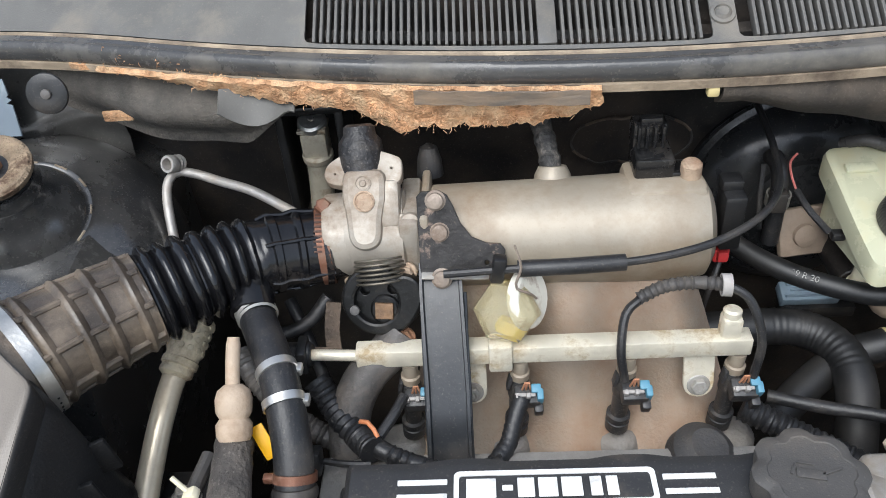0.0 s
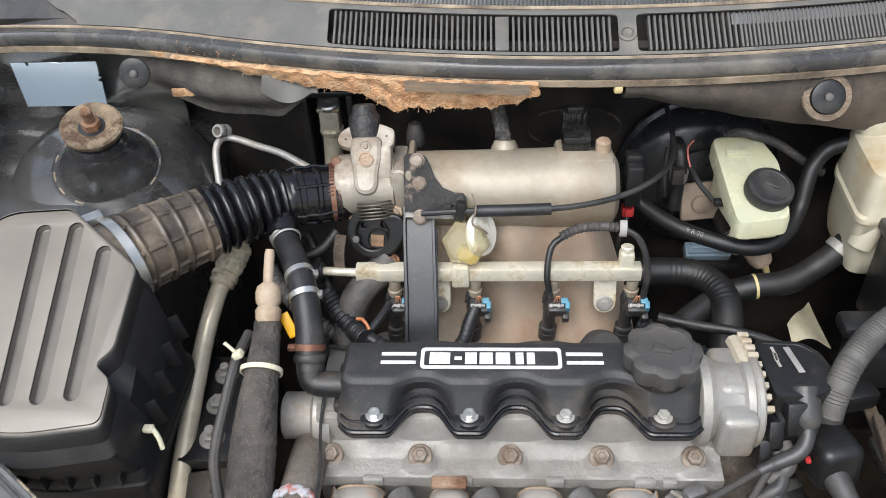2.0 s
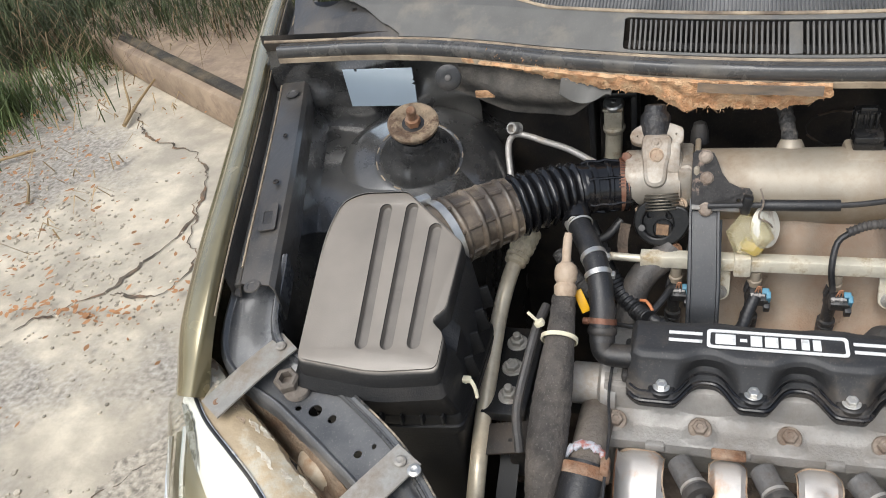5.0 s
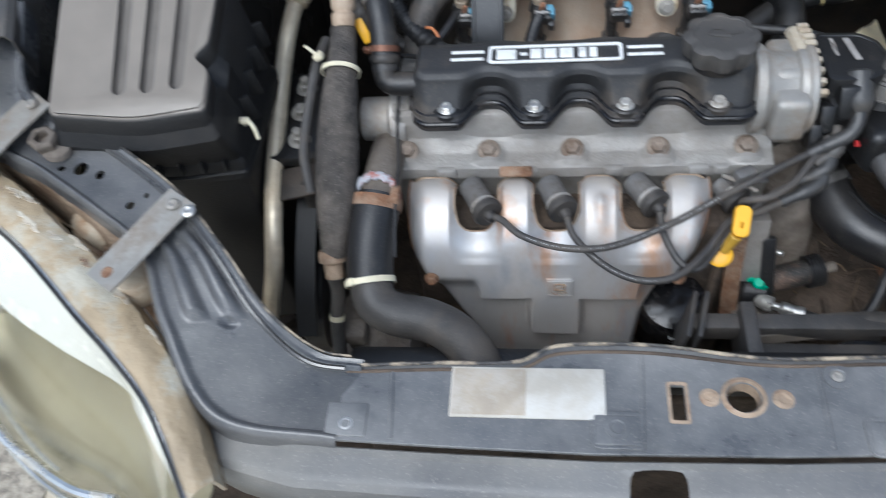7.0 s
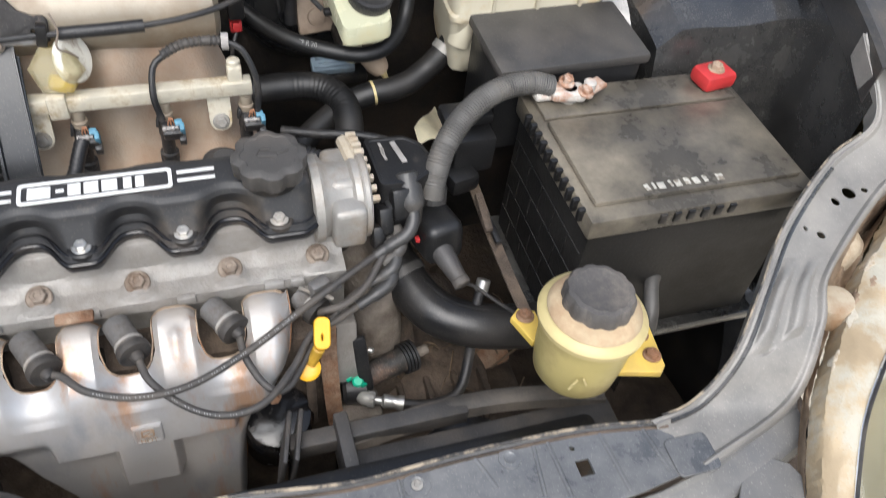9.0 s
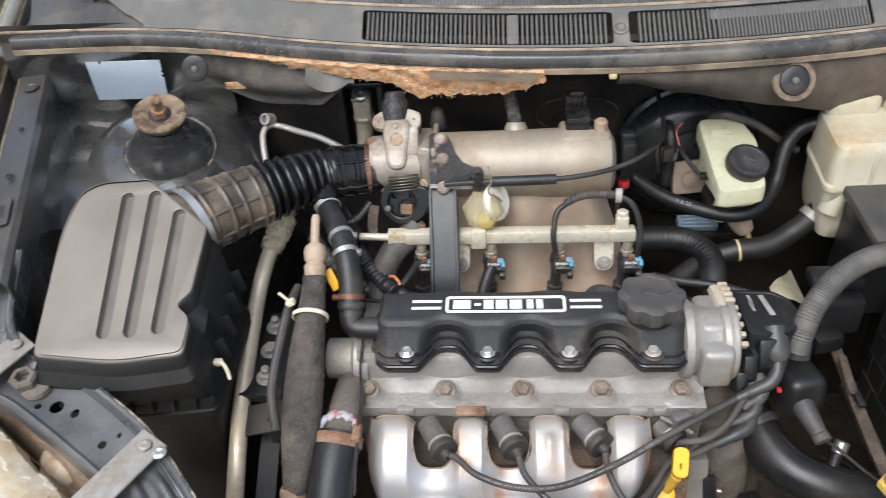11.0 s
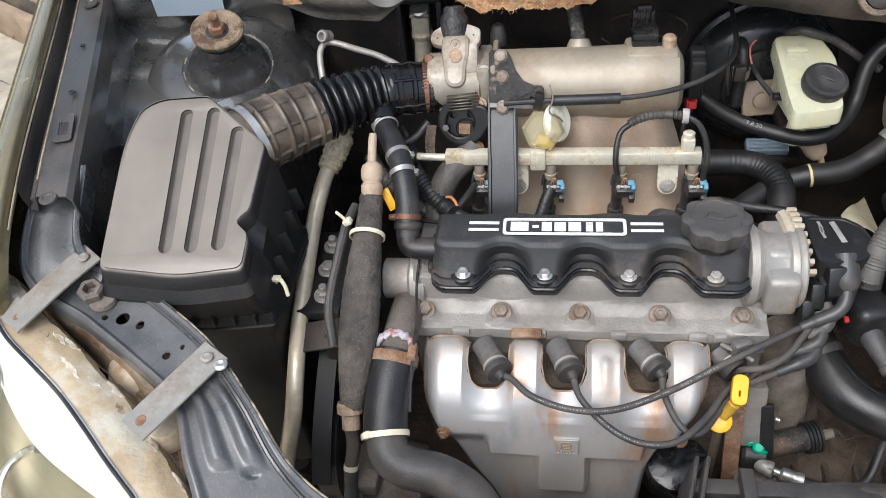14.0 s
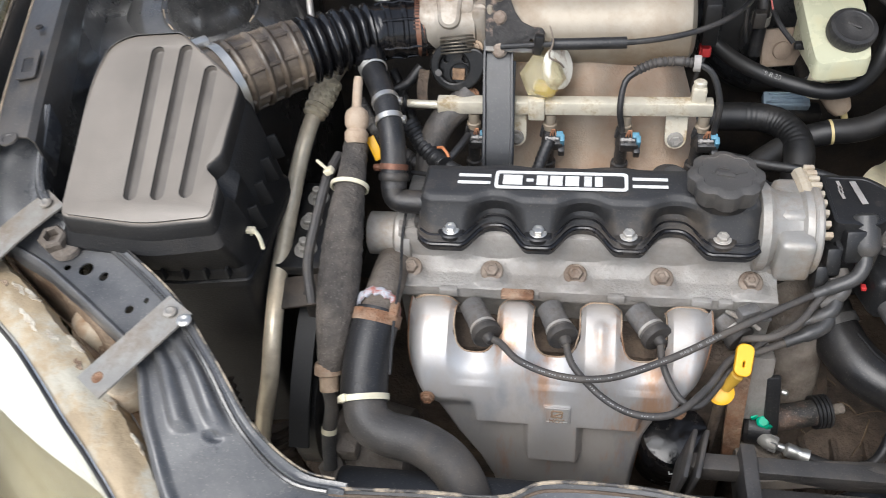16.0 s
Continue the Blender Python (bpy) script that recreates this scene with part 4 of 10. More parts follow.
    # front corner panel that carries the headlight
    INNER = [(-0.434, 0.330, 0.876), (-0.424, 0.256, 0.826), (-0.36, 0.228, 0.80), (-0.262, 0.158, 0.795), (-0.205, 0.10, 0.78), (-0.165, 0.058, 0.745), (-0.125, 0.040, 0.712), (-0.085, 0.036, 0.706)]
    OUTER = [(-0.494, 0.330, 0.876), (-0.490, 0.232, 0.814), (-0.404, 0.1835, 0.79), (-0.342, 0.1435, 0.785), (-0.283, 0.100, 0.78), (-0.250, 0.035, 0.762), (-0.205, -0.028, 0.715), (-0.10, -0.040, 0.703)]

    if flip:
        OUTER = OUTER[:5] + [(-0.262, 0.062, 0.762), (-0.226, 0.020, 0.715), (-0.115, -0.016, 0.703)]

    def corner(a, b, flip=flip, OUTER=OUTER):
        p0, p1 = smooth_path(a, OUTER), smooth_path(a, INNER)
        if b < 0.08:
            p = p0 + V(0, 0, -0.02 * (1 - b / 0.08))
        elif b > 0.94:
            p = p1 + V(0, 0, 0.006 - 0.03 * (b - 0.94) / 0.06)
        else:
            k = (b - 0.08) / 0.86
            p = p0.lerp(p1, k)
            ridge = (bumpy(k, (0.36,), 0.13, 1.3) * min(1, max(0, (0.715 - a) / 0.018)) + bumpy(k, (0.70,), 0.13, 1.3) * min(1, max(0, (0.725 - a) / 0.05))) * min(1, max(0, (a - 0.50) / 0.06))
            p.z -= 0.004 * max(0, 1 - math.hypot((a - 0.722) / 0.014, (k - 0.60) / 0.09))
            p.z += 0.007 * ridge + (0.006 * (k - 0.86) / 0.14 if k > 0.86 else 0)
            p.z -= 0.003 * bumpy(k, (0.5,), 0.4, 1.0) * (1 if a < 0.5 else 0)
            p.z += 0.005 * bumpy(k, (0.07,), 0.07, 1.2) + 0.003 * bumpy(k, (0.90,), 0.05, 1.0)
        return V(*mirror(p)) if flip else p

    HOLES = [(-0.366, 0.191, 0.0072), (-0.385, 0.191, 0.0034), (-0.344, 0.183, 0.0048), (-0.303, 0.147, 0.0042), (-0.288, 0.155, 0.0026), (-0.455, 0.226, 0.0034)]

    def kept(a, b, OUTER=OUTER):
        p = smooth_path(a, OUTER).lerp(smooth_path(a, INNER), (b - 0.08) / 0.86)
        return all(math.hypot(p.x - hx, p.y - hy) > hr for hx, hy, hr in HOLES)

    def rounder(co, f=f):
        """Pulls the rim of a hole on to its circle."""
        x, y, z = f(co)
        for hx, hy, hr in HOLES:
            d = math.hypot(x - hx, y - hy)
            if 1e-6 < d < hr + 0.0022:
                return V(*f((hx + (x - hx) * hr / d, hy + (y - hy) * hr / d, z)))
        return co

    part("headlight_panel", B(sheet, corner, 460, 70, 0.0016, kept, rounder), corner_dusty if flip else body_grey, car, "dusty pale grey pressed front corner panel" if flip else "grey-blue pressed front corner panel with holes")
    part("seam", B(tube, [f(tuple(smooth_path(0.3 + 0.66 * k / 40, INNER).lerp(smooth_path(0.3 + 0.66 * k / 40, OUTER), 0.13) + V(0, 0, 0.0035))) for k in range(41)], 0.0024, 7, 0.006), body_black, car, "dark sealed seam of the corner panel")
    part("chipped_edge", B(tube, [f(tuple(smooth_path(0.2 + 0.76 * k / 40, INNER) + V(0, 0.001, 0.006 + 0.0012 * noise.noise(V(k * 1.7, 0, 0))))) for k in range(41)], 0.0010, 7, 0.006), edge_chips, car, "chipped tan edge of the corner panel")

# strap plates that tie the headlight to the corner panel
for pts, nut in (([(-0.472, 0.166, 0.802), (-0.44, 0.215, 0.815), (-0.412, 0.252, 0.824)], True), ([(-0.3015, 0.060, 0.786), (-0.2735, 0.1015, 0.7935), (-0.2455, 0.143, 0.801)], False)):
    st = thing("headlight_strap", pts[0], "dull galvanised steel strip screwed between headlight and panel", "bracket", "headlight straps")
    part("strip", B(strap, pts, (0.8, -0.45, 0), 0.034, 0.002), galv, st)
    for p, mt in ((Vector(pts[0]) + V(0.006, 0.010, 0.0025), rust), (Vector(pts[2]) + V(-0.006, -0.010, 0.0025), galv)):
        part("screw", B(lathe, p, (0.05, -0.1, 1), [(0.0062, 0), (0.0058, 0.0012), (0.0035, 0.0022), (0.001, 0.0014)], 18), mt, st)
    if not nut:
        p = Vector(pts[2]) + V(0.010, -0.018, 0.002)
        part("screw", B(lathe, p, (0.05, -0.1, 1), [(0.0068, 0), (0.0064, 0.0012), (0.0035, 0.0024), (0.001, 0.0014)], 18), zinc, st, "bright washer-head screw")
    else:
        p = V(-0.402, 0.212, 0.801)
        part("nut", B(lathe, p, (0.1, -0.2, 1), [(0.0130, 0.002), (0.0138, 0.004), (0.0138, 0.012), (0.0115, 0.0145), (0.0075, 0.0145), (0.0065, 0.006)], 6), grime_grey, st, "large dull steel nut")
        part("thread", B(lathe, p + V(0.009, -0.001, -0.006), (0.1, -0.2, 1), [(0.0135, 0.0), (0.0150, 0.0015), (0.0135, 0.003), (0.0150, 0.0045), (0.0135, 0.006), (0.0145, 0.0075), (0.010, 0.009)], 28), grime_grey, st, "grimy threaded collar")

lip_grey = surf("lip_grey", (0.132, 0.132, 0.133), 0.38, var=0.25, scale=9, dirt=(0.235, 0.225, 0.205), amount=0.44, dirt_scale=7, edge=0.16, bump=0.08, specks=0.3, speck=(0.5, 0.47, 0.42))
bright_bar = surf("bright_bar", (0.8, 0.8, 0.78), 0.15, metal=0.8, var=0.05, bump=0.0, specks=0.0)
# radiator support: the cross member along the front
back = [(-0.10, 0.033), (-0.02, 0.037), (0.045, 0.038), (0.08, 0.054), (0.155, 0.056), (0.25, 0.046), (0.345, 0.049), (0.45, 0.047), (0.53, 0.036)]
GAP = [(-0.30, 0.020), (-0.198, -0.022), (-0.136, -0.037), (-0.024, -0.041), (0.108, -0.044), (0.254, -0.041), (0.348, -0.036), (0.42, -0.029), (0.501, -0.022), (0.554, -0.012), (0.664, 0.026), (0.75, 0.06)]


def gap_y(x):
    """Where the cross member ends towards the front."""
    for (x0, y0), (x1, y1) in zip(GAP, GAP[1:]):
        if x0 <= x <= x1:
            return y0 + (y1 - y0) * (x - x0) / (x1 - x0)
    return GAP[0][1] if x < GAP[0][0] else GAP[-1][1]


outline = [(x, y) for x, y in back] + [(x, gap_y(x) + 0.003) for x in (0.53, 0.48, 0.42, 0.348, 0.254, 0.108, -0.024, -0.10)]
holes = [rrect(0.168, -0.012, 0.180, 0.020, 0.001, 1), circle(0.225, 0.010, 0.0135, 28), rrect(0.434, 0.003, 0.448, 0.019, 0.001, 1), circle(0.384, -0.011, 0.006, 14, 0.0075), circle(0.437, 0.030, 0.003, 10)]
support = part("radiator_support", flat(outline, holes, 0.003, 0.0006, Matrix.Translation((0, 0, 0.7035))), support_grey, car, "grey-blue dusty painted cross member over the radiator")
bm = bmesh.new()
ridge = [(x, y - 0.002, 0.7065 + (0.004 if 0.0 < x < 0.2 else 0.002)) for x, y in back]
tube(bm, ridge, 0.0017, 8)
part("rolled_edge", bm, edge_chips, support, "chipped edge showing bare metal")
part("edge_seam", B(tube, [(x, y - 0.007, 0.7058) for x, y in back], 0.0016, 8), grime, support, "dark grimy seam")


def support_back(a, b):
    p = smooth_path(a, [(x, y, 0.7045) for x, y in back])
    return p + V(0, 0.004 * b, -0.055 * b)


part("back_flange", B(sheet, support_back, 60, 4, 0.0015), support_grey, support)


def support_front(a, b):
    x = -0.24 + 0.91 * a
    y0 = gap_y(x) - 0.001
    prof = [(y0, 0.698), (y0 - 0.004, 0.692), (y0 - 0.024, 0.688), (y0 - 0.030, 0.682), (y0 - 0.033, 0.66), (y0 - 0.028, 0.62)]
    p = lerp_path(b, [(x, yy, zz) for yy, zz in prof])
    return p


def front_gap(a, b):
    x = -0.24 + 0.91 * a
    return not (0.137 < x < 0.172 and 0.18 < b < 0.86)


part("front_lip", B(sheet, support_front, 130, 20, 0.0016, front_gap), lip_grey, support, "pale grey dusty lip")
for x, y, r, mt in ((0.1985, 0.009, 0.0080, rust_pale), (0.2545, 0.009, 0.0085, rust_pale), (0.299, 0.030, 0.0115, support_grey), (0.381, 0.034, 0.010, support_grey), (-0.093, -0.022, 0.007, zinc), (0.299, 0.030, 0.005, galv), (0.538, -0.001, 0.0115, support_grey)):
    part("fastener", B(lathe, (x, y, 0.7052 if r < 0.011 else 0.7051), (0, 0, 1), [(r, 0), (r * 0.96, 0.0016), (r * 0.55, 0.0022), (r * 0.4, 0.0012), (r * 0.1, 0.0012)], 22), mt, support)
bm = B(lathe, (0.225, 0.010, 0.7046), (0, 0, 1), [(0.0135, 0), (0.0185, 0), (0.0175, 0.002), (0.0145, 0.003), (0.0135, 0.001), (0.0135, -0.012), (0.0125, -0.012), (0.0128, 0.0)], 32, caps=False)
part("latch_ring", bm, rust_pale, support, "rust-edged bonnet latch hole")
part("slot_rust", flat(rrect(0.1660, -0.0140, 0.1820, 0.0220, 0.002), [rrect(0.168, -0.012, 0.180, 0.020, 0.001, 1)], 0.0016, 0.0003, Matrix.Translation((0, 0, 0.7056))), rust_pale, support, "rust rim round the slot")
for x in (0.125, 0.330):
    bm = B(rbox, (x, -0.022, 0.7065), (0.036, 0.026, 0.004), 0.0035)
    lathe(bm, (x, -0.020, 0.708), (0, 0, 1), [(0.010, 0), (0.0095, 0.0014), (0.006, 0.0016), (0.005, 0.0006)], 20)
    part("tab", bm, support_grey, support, "pressed square tab with round boss")
    part("tab_rust", flat(rrect(x - 0.0200, -0.037, x + 0.0200, -0.006, 0.006), [rrect(x - 0.0175, -0.0350, x + 0.0175, -0.0085, 0.004)], 0.0022, 0.0006, Matrix.Translation((0, 0, 0.7056))), support_grey, support)
bm = B(rbox, (-0.093, -0.018, 0.7055), (0.034, 0.030, 0.003), 0.005)
part("tab", bm, support_grey, support)
for k, (p0, p1) in enumerate((((-0.060, 0.028), (-0.055, -0.034)), ((0.148, 0.045), (0.144, -0.038)), ((0.285, 0.040), (0.284, -0.032)), ((0.352, 0.042), (0.362, 0.012)), ((0.405, 0.040), (0.396, -0.022)), ((0.418, 0.043), (0.420, -0.020)), ((0.466, 0.042), (0.470, -0.018)), ((0.505, 0.038), (0.512, -0.010)))):
    part("crease", B(tube, [(p0[0], p0[1], 0.7046), ((p0[0] + p1[0]) / 2, (p0[1] + p1[1]) / 2, 0.7052), (p1[0], p1[1], 0.7046)], 0.0022, 10, 0.006), support_grey, support)
part("corner_tab", flat(rrect(0.518, -0.018, 0.558, 0.016, 0.005), [], 0.002, 0.0008, Matrix.Translation((0, 0, 0.7056))), support_grey, support)
st = thing("warning_label", (0.054, 0.0095, 0.7055), "faded paper label stuck on the cross member, unreadable", "label")
part("paper", B(rbox, (0.054, 0.0095, 0.7065), (0.126, 0.046, 0.002), 0.0008), label_paper, st)
part("printed_half", B(rbox, (0.023, 0.0095, 0.7078), (0.060, 0.042, 0.0006), 0.0002), surf("label_tan", (0.42, 0.36, 0.28), 0.6, var=0.2, scale=25, dirt=(0.5, 0.46, 0.4), amount=0.4, dirt_scale=40), st, "brownish faded half of the label")

# grille in front of the support
grille = part("grille_rim", B(sheet, lambda a, b: V(-0.22 + 0.87 * a, gap_y(-0.22 + 0.87 * a) - 0.066 - 0.055 * b, 0.655 - 0.012 * b), 60, 4, 0.003), support_grey, car, "dusty grey rim of the front grille")
# added dark backing sheet, standing for the shade behind the lattice
part("grille_back", B(sheet, lambda a, b: V(0.06 + 0.56 * a, gap_y(0.06 + 0.56 * a) - 0.034 - 0.045 * b, 0.645 - 0.004 * b), 40, 3, 0.002), firewall_paint, grille, "dark sheet standing for the shaded hollow behind the lattice")
bm = bmesh.new()
for k in range(42):
    x = 0.07 + 0.0128 * k
    for s_ in (-1, 1):
        rbox(bm, (x, gap_y(x) - 0.051, 0.652), (0.0024, 0.050, 0.008), 0, Euler((radians(12), 0, radians(66 * s_))))
tagged(part("mesh", bm, support_grey, grille, "black plastic lattice"), kind="stuff")
part("chrome_bar", B(tube, [(x, gap_y(x) - 0.082, 0.662) for x in (0.38, 0.44, 0.50, 0.55, 0.60)], 0.006, 10), bright_bar, grille, "bright bar of the grille")
part("lamp_bracket", flat([(0.588, -0.018), (0.620, -0.016), (0.632, -0.024), (0.640, -0.046), (0.616, -0.078), (0.560, -0.094), (0.552, -0.084), (0.566, -0.048)], [circle(0.606, -0.0555, 0.0045, 12), circle(0.617, -0.0530, 0.002, 8)], 0.003, 0.0008, Matrix.Translation((0, 0, 0.685))), lip_grey, car, "pale grey bracket with a hole by the headlight")
bm = B(rbox, (CX, -0.20, 0.38), (1.2, 0.12, 0.42), 0.04)
part("bumper", bm, paint_olive, car, "painted front bumper")
for sx in (-0.50, 0.93):
    wheel = part("wheel", B(lathe, (sx - 0.08, 0.50, 0.288), (1, 0, 0), [(0.17, 0.0), (0.26, 0.0), (0.283, 0.02), (0.288, 0.05), (0.288, 0.11), (0.283, 0.14), (0.26, 0.16), (0.17, 0.16)], 48), rubber, car, "black rubber tyre under the wing")
    part("rim", B(lathe, (sx - 0.06, 0.50, 0.288), (1, 0, 0), [(0.17, 0.0), (0.175, 0.02), (0.15, 0.05), (0.05, 0.06), (0.04, 0.09)], 32), galv, wheel)

# radiator and fan behind the support
shroud_brown = surf("shroud_brown", (0.055, 0.050, 0.045), 0.5, var=0.3, scale=14, dirt=(0.15, 0.125, 0.10), amount=0.45, dirt_scale=9, edge=0.12, bump=0.15)
rad = thing("radiator", (0.2, 0.075, 0.3), "dusty radiator with black fan shroud", "radiator")
part("core", B(rbox, (0.19, 0.072, 0.45), (0.62, 0.028, 0.32), 0.004), grime, rad)
part("top_tank", B(rbox, (0.19, 0.075, 0.628), (0.62, 0.036, 0.034), 0.010), black_plastic, rad)
shroud = part("fan_shroud", B(rbox, (0.40, 0.105, 0.47), (0.30, 0.03, 0.24), 0.01), rubber_grey, rad, "dusty grey-black plastic fan shroud")
for at, size, turn in (((0.40, 0.112, 0.590), (0.29, 0.034, 0.012), (0, 0, 0)), ((0.262, 0.125, 0.60), (0.014, 0.06, 0.06), (0, 0, 0)), ((0.205, 0.142, 0.595), (0.005, 0.055, 0.07), (0, 8, -14)), ((0.216, 0.142, 0.595), (0.005, 0.055, 0.07), (0, 8, -14)), ((0.30, 0.142, 0.604), (0.18, 0.018, 0.022), (0, 0, 0))):
    part("shroud_web", B(rbox, at, size, 0.0024, Euler([radians(q) for q in turn])), rubber_grey, shroud)
part("shroud_rim", B(sheet, lambda a, b: V(0.27 + 0.27 * a, 0.118 + 0.024 * b + 0.016 * math.sin(math.pi * (0.2 + 0.8 * a)), 0.600 + 0.012 * math.sin(math.pi * a) + (0.004 * math.sin(math.pi * b) if 0 < b < 1 else -0.010)), 40, 8, 0.003), shroud_brown, shroud, "flat dusty flange of the shroud")
bm = bmesh.new()
lathe(bm, (0.40, 0.135, 0.50), (0, 1, 0), [(0.045, 0), (0.045, 0.03), (0.03, 0.04)], 24)
part("fan_motor", bm, black_plastic, rad)


# firewall and the upper scuttle wall
def wall_back(a, b):
    x = -0.615 + 1.66 * a
    z = 0.20 + 0.785 * b
    y = 0.725 + 0.02 * noise.noise(V(x * 4, z * 4, 1))
    y -= 0.065 * bumpy(x, (0.05,), 0.5, 3) * max(0, 0.45 - b)
    lim = YS(x) + 0.02
    if z > 0.86:
        k = min(1, (z - 0.86) / 0.11)
        y = y + (lim - y) * k * k
    return V(x, y, z)


def YS(x):
    """How far back the bonnet seal runs: it bows with the windscreen."""
    d = abs(x - CX)
    u = min(d - 0.45, 0.25)
    return 0.563 + 0.36 * d * d if d < 0.45 else 0.6359 + 0.324 * u - 0.648 * u * u


part("firewall", B(sheet, wall_back, 90, 60, 0), firewall_paint, car, "black grimy firewall behind the engine")
bm = B(sheet, lambda a, b: V(-0.60 + 0.30 * a, 0.675 + 0.012 * noise.noise(V(a * 5, b * 4, 2)) + 0.02 * a, 0.84 + 0.13 * b), 30, 16, 0)
part("scuttle_side", bm, body_black, car, "black painted end panel of the scuttle")
torn_line = [(-0.053, 0.026), (-0.036, 0.026), (-0.035, 0.0225), (-0.031, 0.0225), (-0.031, 0.026), (0.004, 0.026), (0.006, 0.0245), (0.009, 0.026), (0.050, 0.026), (0.051, 0.012), (0.0485, 0.010), (0.052, 0.007), (0.047, 0.004), (0.052, 0.002), (0.0525, -0.026), (-0.045, -0.026)]
single("data_plate", flat(torn_line, [], 0.0016, 0.0003, Matrix.Translation((-0.432, 0.664, 0.916)) @ Euler((radians(78), 0, 0)).to_matrix().to_4x4()), plate_sky, (-0.432, 0.664, 0.89), "blank shiny metal plate on the bulkhead, reflected sky painted pale blue", "plate")
bm = B(rbox, (-0.275, 0.640, 0.915), (0.026, 0.003, 0.010), 0.001)
single("clip_tape", bm, fibre, (-0.275, 0.640, 0.91), "small torn brown sticker on the bulkhead", "sticker")

ring = [(0.184 + (0.053 + 0.005 * noise.noise(V(q * 2.2, 4, 0))) * math.cos(q) * (1 + 0.10 * math.cos(2 * q)), 0.712 + 0.004 * math.sin(3 * q), 0.821 + (0.028 + 0.004 * noise.noise(V(q * 2.6, 9, 0))) * math.sin(q)) for q in [2 * math.pi * k / 28 for k in range(29)]]
oval = part("oval_plate", B(tube, ring, 0.0012, 8, 0.004), firewall_paint, car, "dark oval plate on the firewall")
for i0, i1 in ((0.06, 0.17), (0.24, 0.42), (0.55, 0.60), (0.70, 0.86)):
    bit = ring[int(i0 * len(ring)):max(int(i0 * len(ring)) + 3, int(i1 * len(ring)))]
    part("dust_trace", B(tube, [tuple(V(*p) + V(0, -0.0008, 0.0012 * noise.noise(V(p[0] * 90, 1, i0 * 9)))) for p in bit], 0.0014, 7, 0.003), grime, oval, "dusty brown trace on the rim")

# lower floor of the bay
part("undertray", B(sheet, lambda a, b: V(-0.6 + 1.65 * a, 0.08 + 0.66 * b, 0.23 + 0.02 * noise.noise(V(a * 9, b * 6, 0))), 40, 20, 0), dirt_earth, car, "earth-caked lower tray and subframe")
bm = B(rbox, (0.34, 0.16, 0.31), (1.0, 0.07, 0.07), 0.015)
part("cross_member", bm, grime, car)

# ---- cowl, grilles, windscreen ----
cowl = thing("cowl_cover", (CX, 0.62, 0.985), "dusty grey plastic cowl cover with air intake slots", "cowl")
G1, G2 = (-0.090, 0.203), (0.232, 0.512)


def cowl_at(x, d):
    return V(x, YS(x) + 0.006 + d, 0.984 + (0.62 * d if d < 0.045 else 0.0279 + 0.25 * (d - 0.045)))


def cowl_deep(x):
    """How far back the cowl reaches: it widens towards the pillars."""
    return 0.047 + 0.27 * max(0, abs(x - CX) - 0.405)


def cowl_sheet(a, b):
    x = -0.60 + 1.63 * a
    return cowl_at(x, cowl_deep(x) * b)


def cowl_keep(a, b):
    x = -0.60 + 1.63 * a
    d = 0.047 * b
    return abs(x - CX) < 0.61 + 1.64 * cowl_deep(x) * b and not (0.0045 < d < 0.0405 and (G1[0] < x < G1[1] or G2[0] < x < G2[1]))


part("panel", B(sheet, cowl_sheet, 326, 36, 0.002, cowl_keep), cowl_plastic, cowl)
bm = B(sheet, lambda a, b: cowl_at(-0.14 + 0.70 * a, 0.0025 + 0.0425 * min(1, max(0, (b - 0.2) / 0.6))) + V(0, 0, -0.003 - 0.03 * min(1, b / 0.2) * min(1, (1 - b) / 0.2)), 60, 20, 0)
part("drain_tray", bm, firewall_paint, cowl, "dark plenum under the slots")
bm = B(tube, [tuple(cowl_at(x, cowl_deep(x) + 0.003)) for x in [-0.60 + 1.63 * k / 40 for k in range(41)]], 0.0025, 8, 0.01)
part("edge_strip", bm, seal_tan, cowl, "pale dusty strip at the foot of the screen")
bm = B(tube, [tuple(cowl_at(-0.60 + 1.63 * k / 24, -0.003)) for k in range(25)], 0.0022, 8, 0.01)
part("edge_strip", bm, seal_tan, cowl)
for side in (-1, 1):
    def scuttle_corner(a, b, side=side):
        x = CX + side * (0.50 + (0.275 + 0.056 * b) * a)
        return cowl_at(x, 0.16 * b) + V(0, 0, -0.005 - 0.028 * a ** 3)

    def corner_keep(a, b):
        return ((a - 0.80) / 0.10) ** 2 + ((b - 0.74) / 0.26) ** 2 > 1 and ((a - 0.66) / 0.012) ** 2 + ((b - 0.34) / 0.03) ** 2 > 1

    part("scuttle_corner", B(sheet, scuttle_corner, 90, 50, 0.002, corner_keep), rail_grey, car, "dark painted scuttle corner with a hinge opening")
    # added dark sheet that gives the hinge opening its shade
    part("hinge_hollow", B(sheet, lambda a, b, side=side: cowl_at(CX + side * (0.66 + 0.17 * a), 0.05 + 0.12 * b) + V(0, 0, -0.07), 6, 4, 0), firewall_paint, car, "dark sheet standing for the shaded hollow below the hinge opening")
ribbed = surf("ribbed_black", (0.125, 0.125, 0.122), 0.32, var=0.3, scale=12, dirt=(0.24, 0.235, 0.225), amount=0.36, dirt_scale=6, edge=0.15, bump=0.1)
slat_grey = surf("slat_grey", (0.085, 0.083, 0.078), 0.48, var=0.2, dirt=(0.14, 0.127, 0.108), amount=0.35, dirt_scale=20, bump=0.1)
bm = bmesh.new()
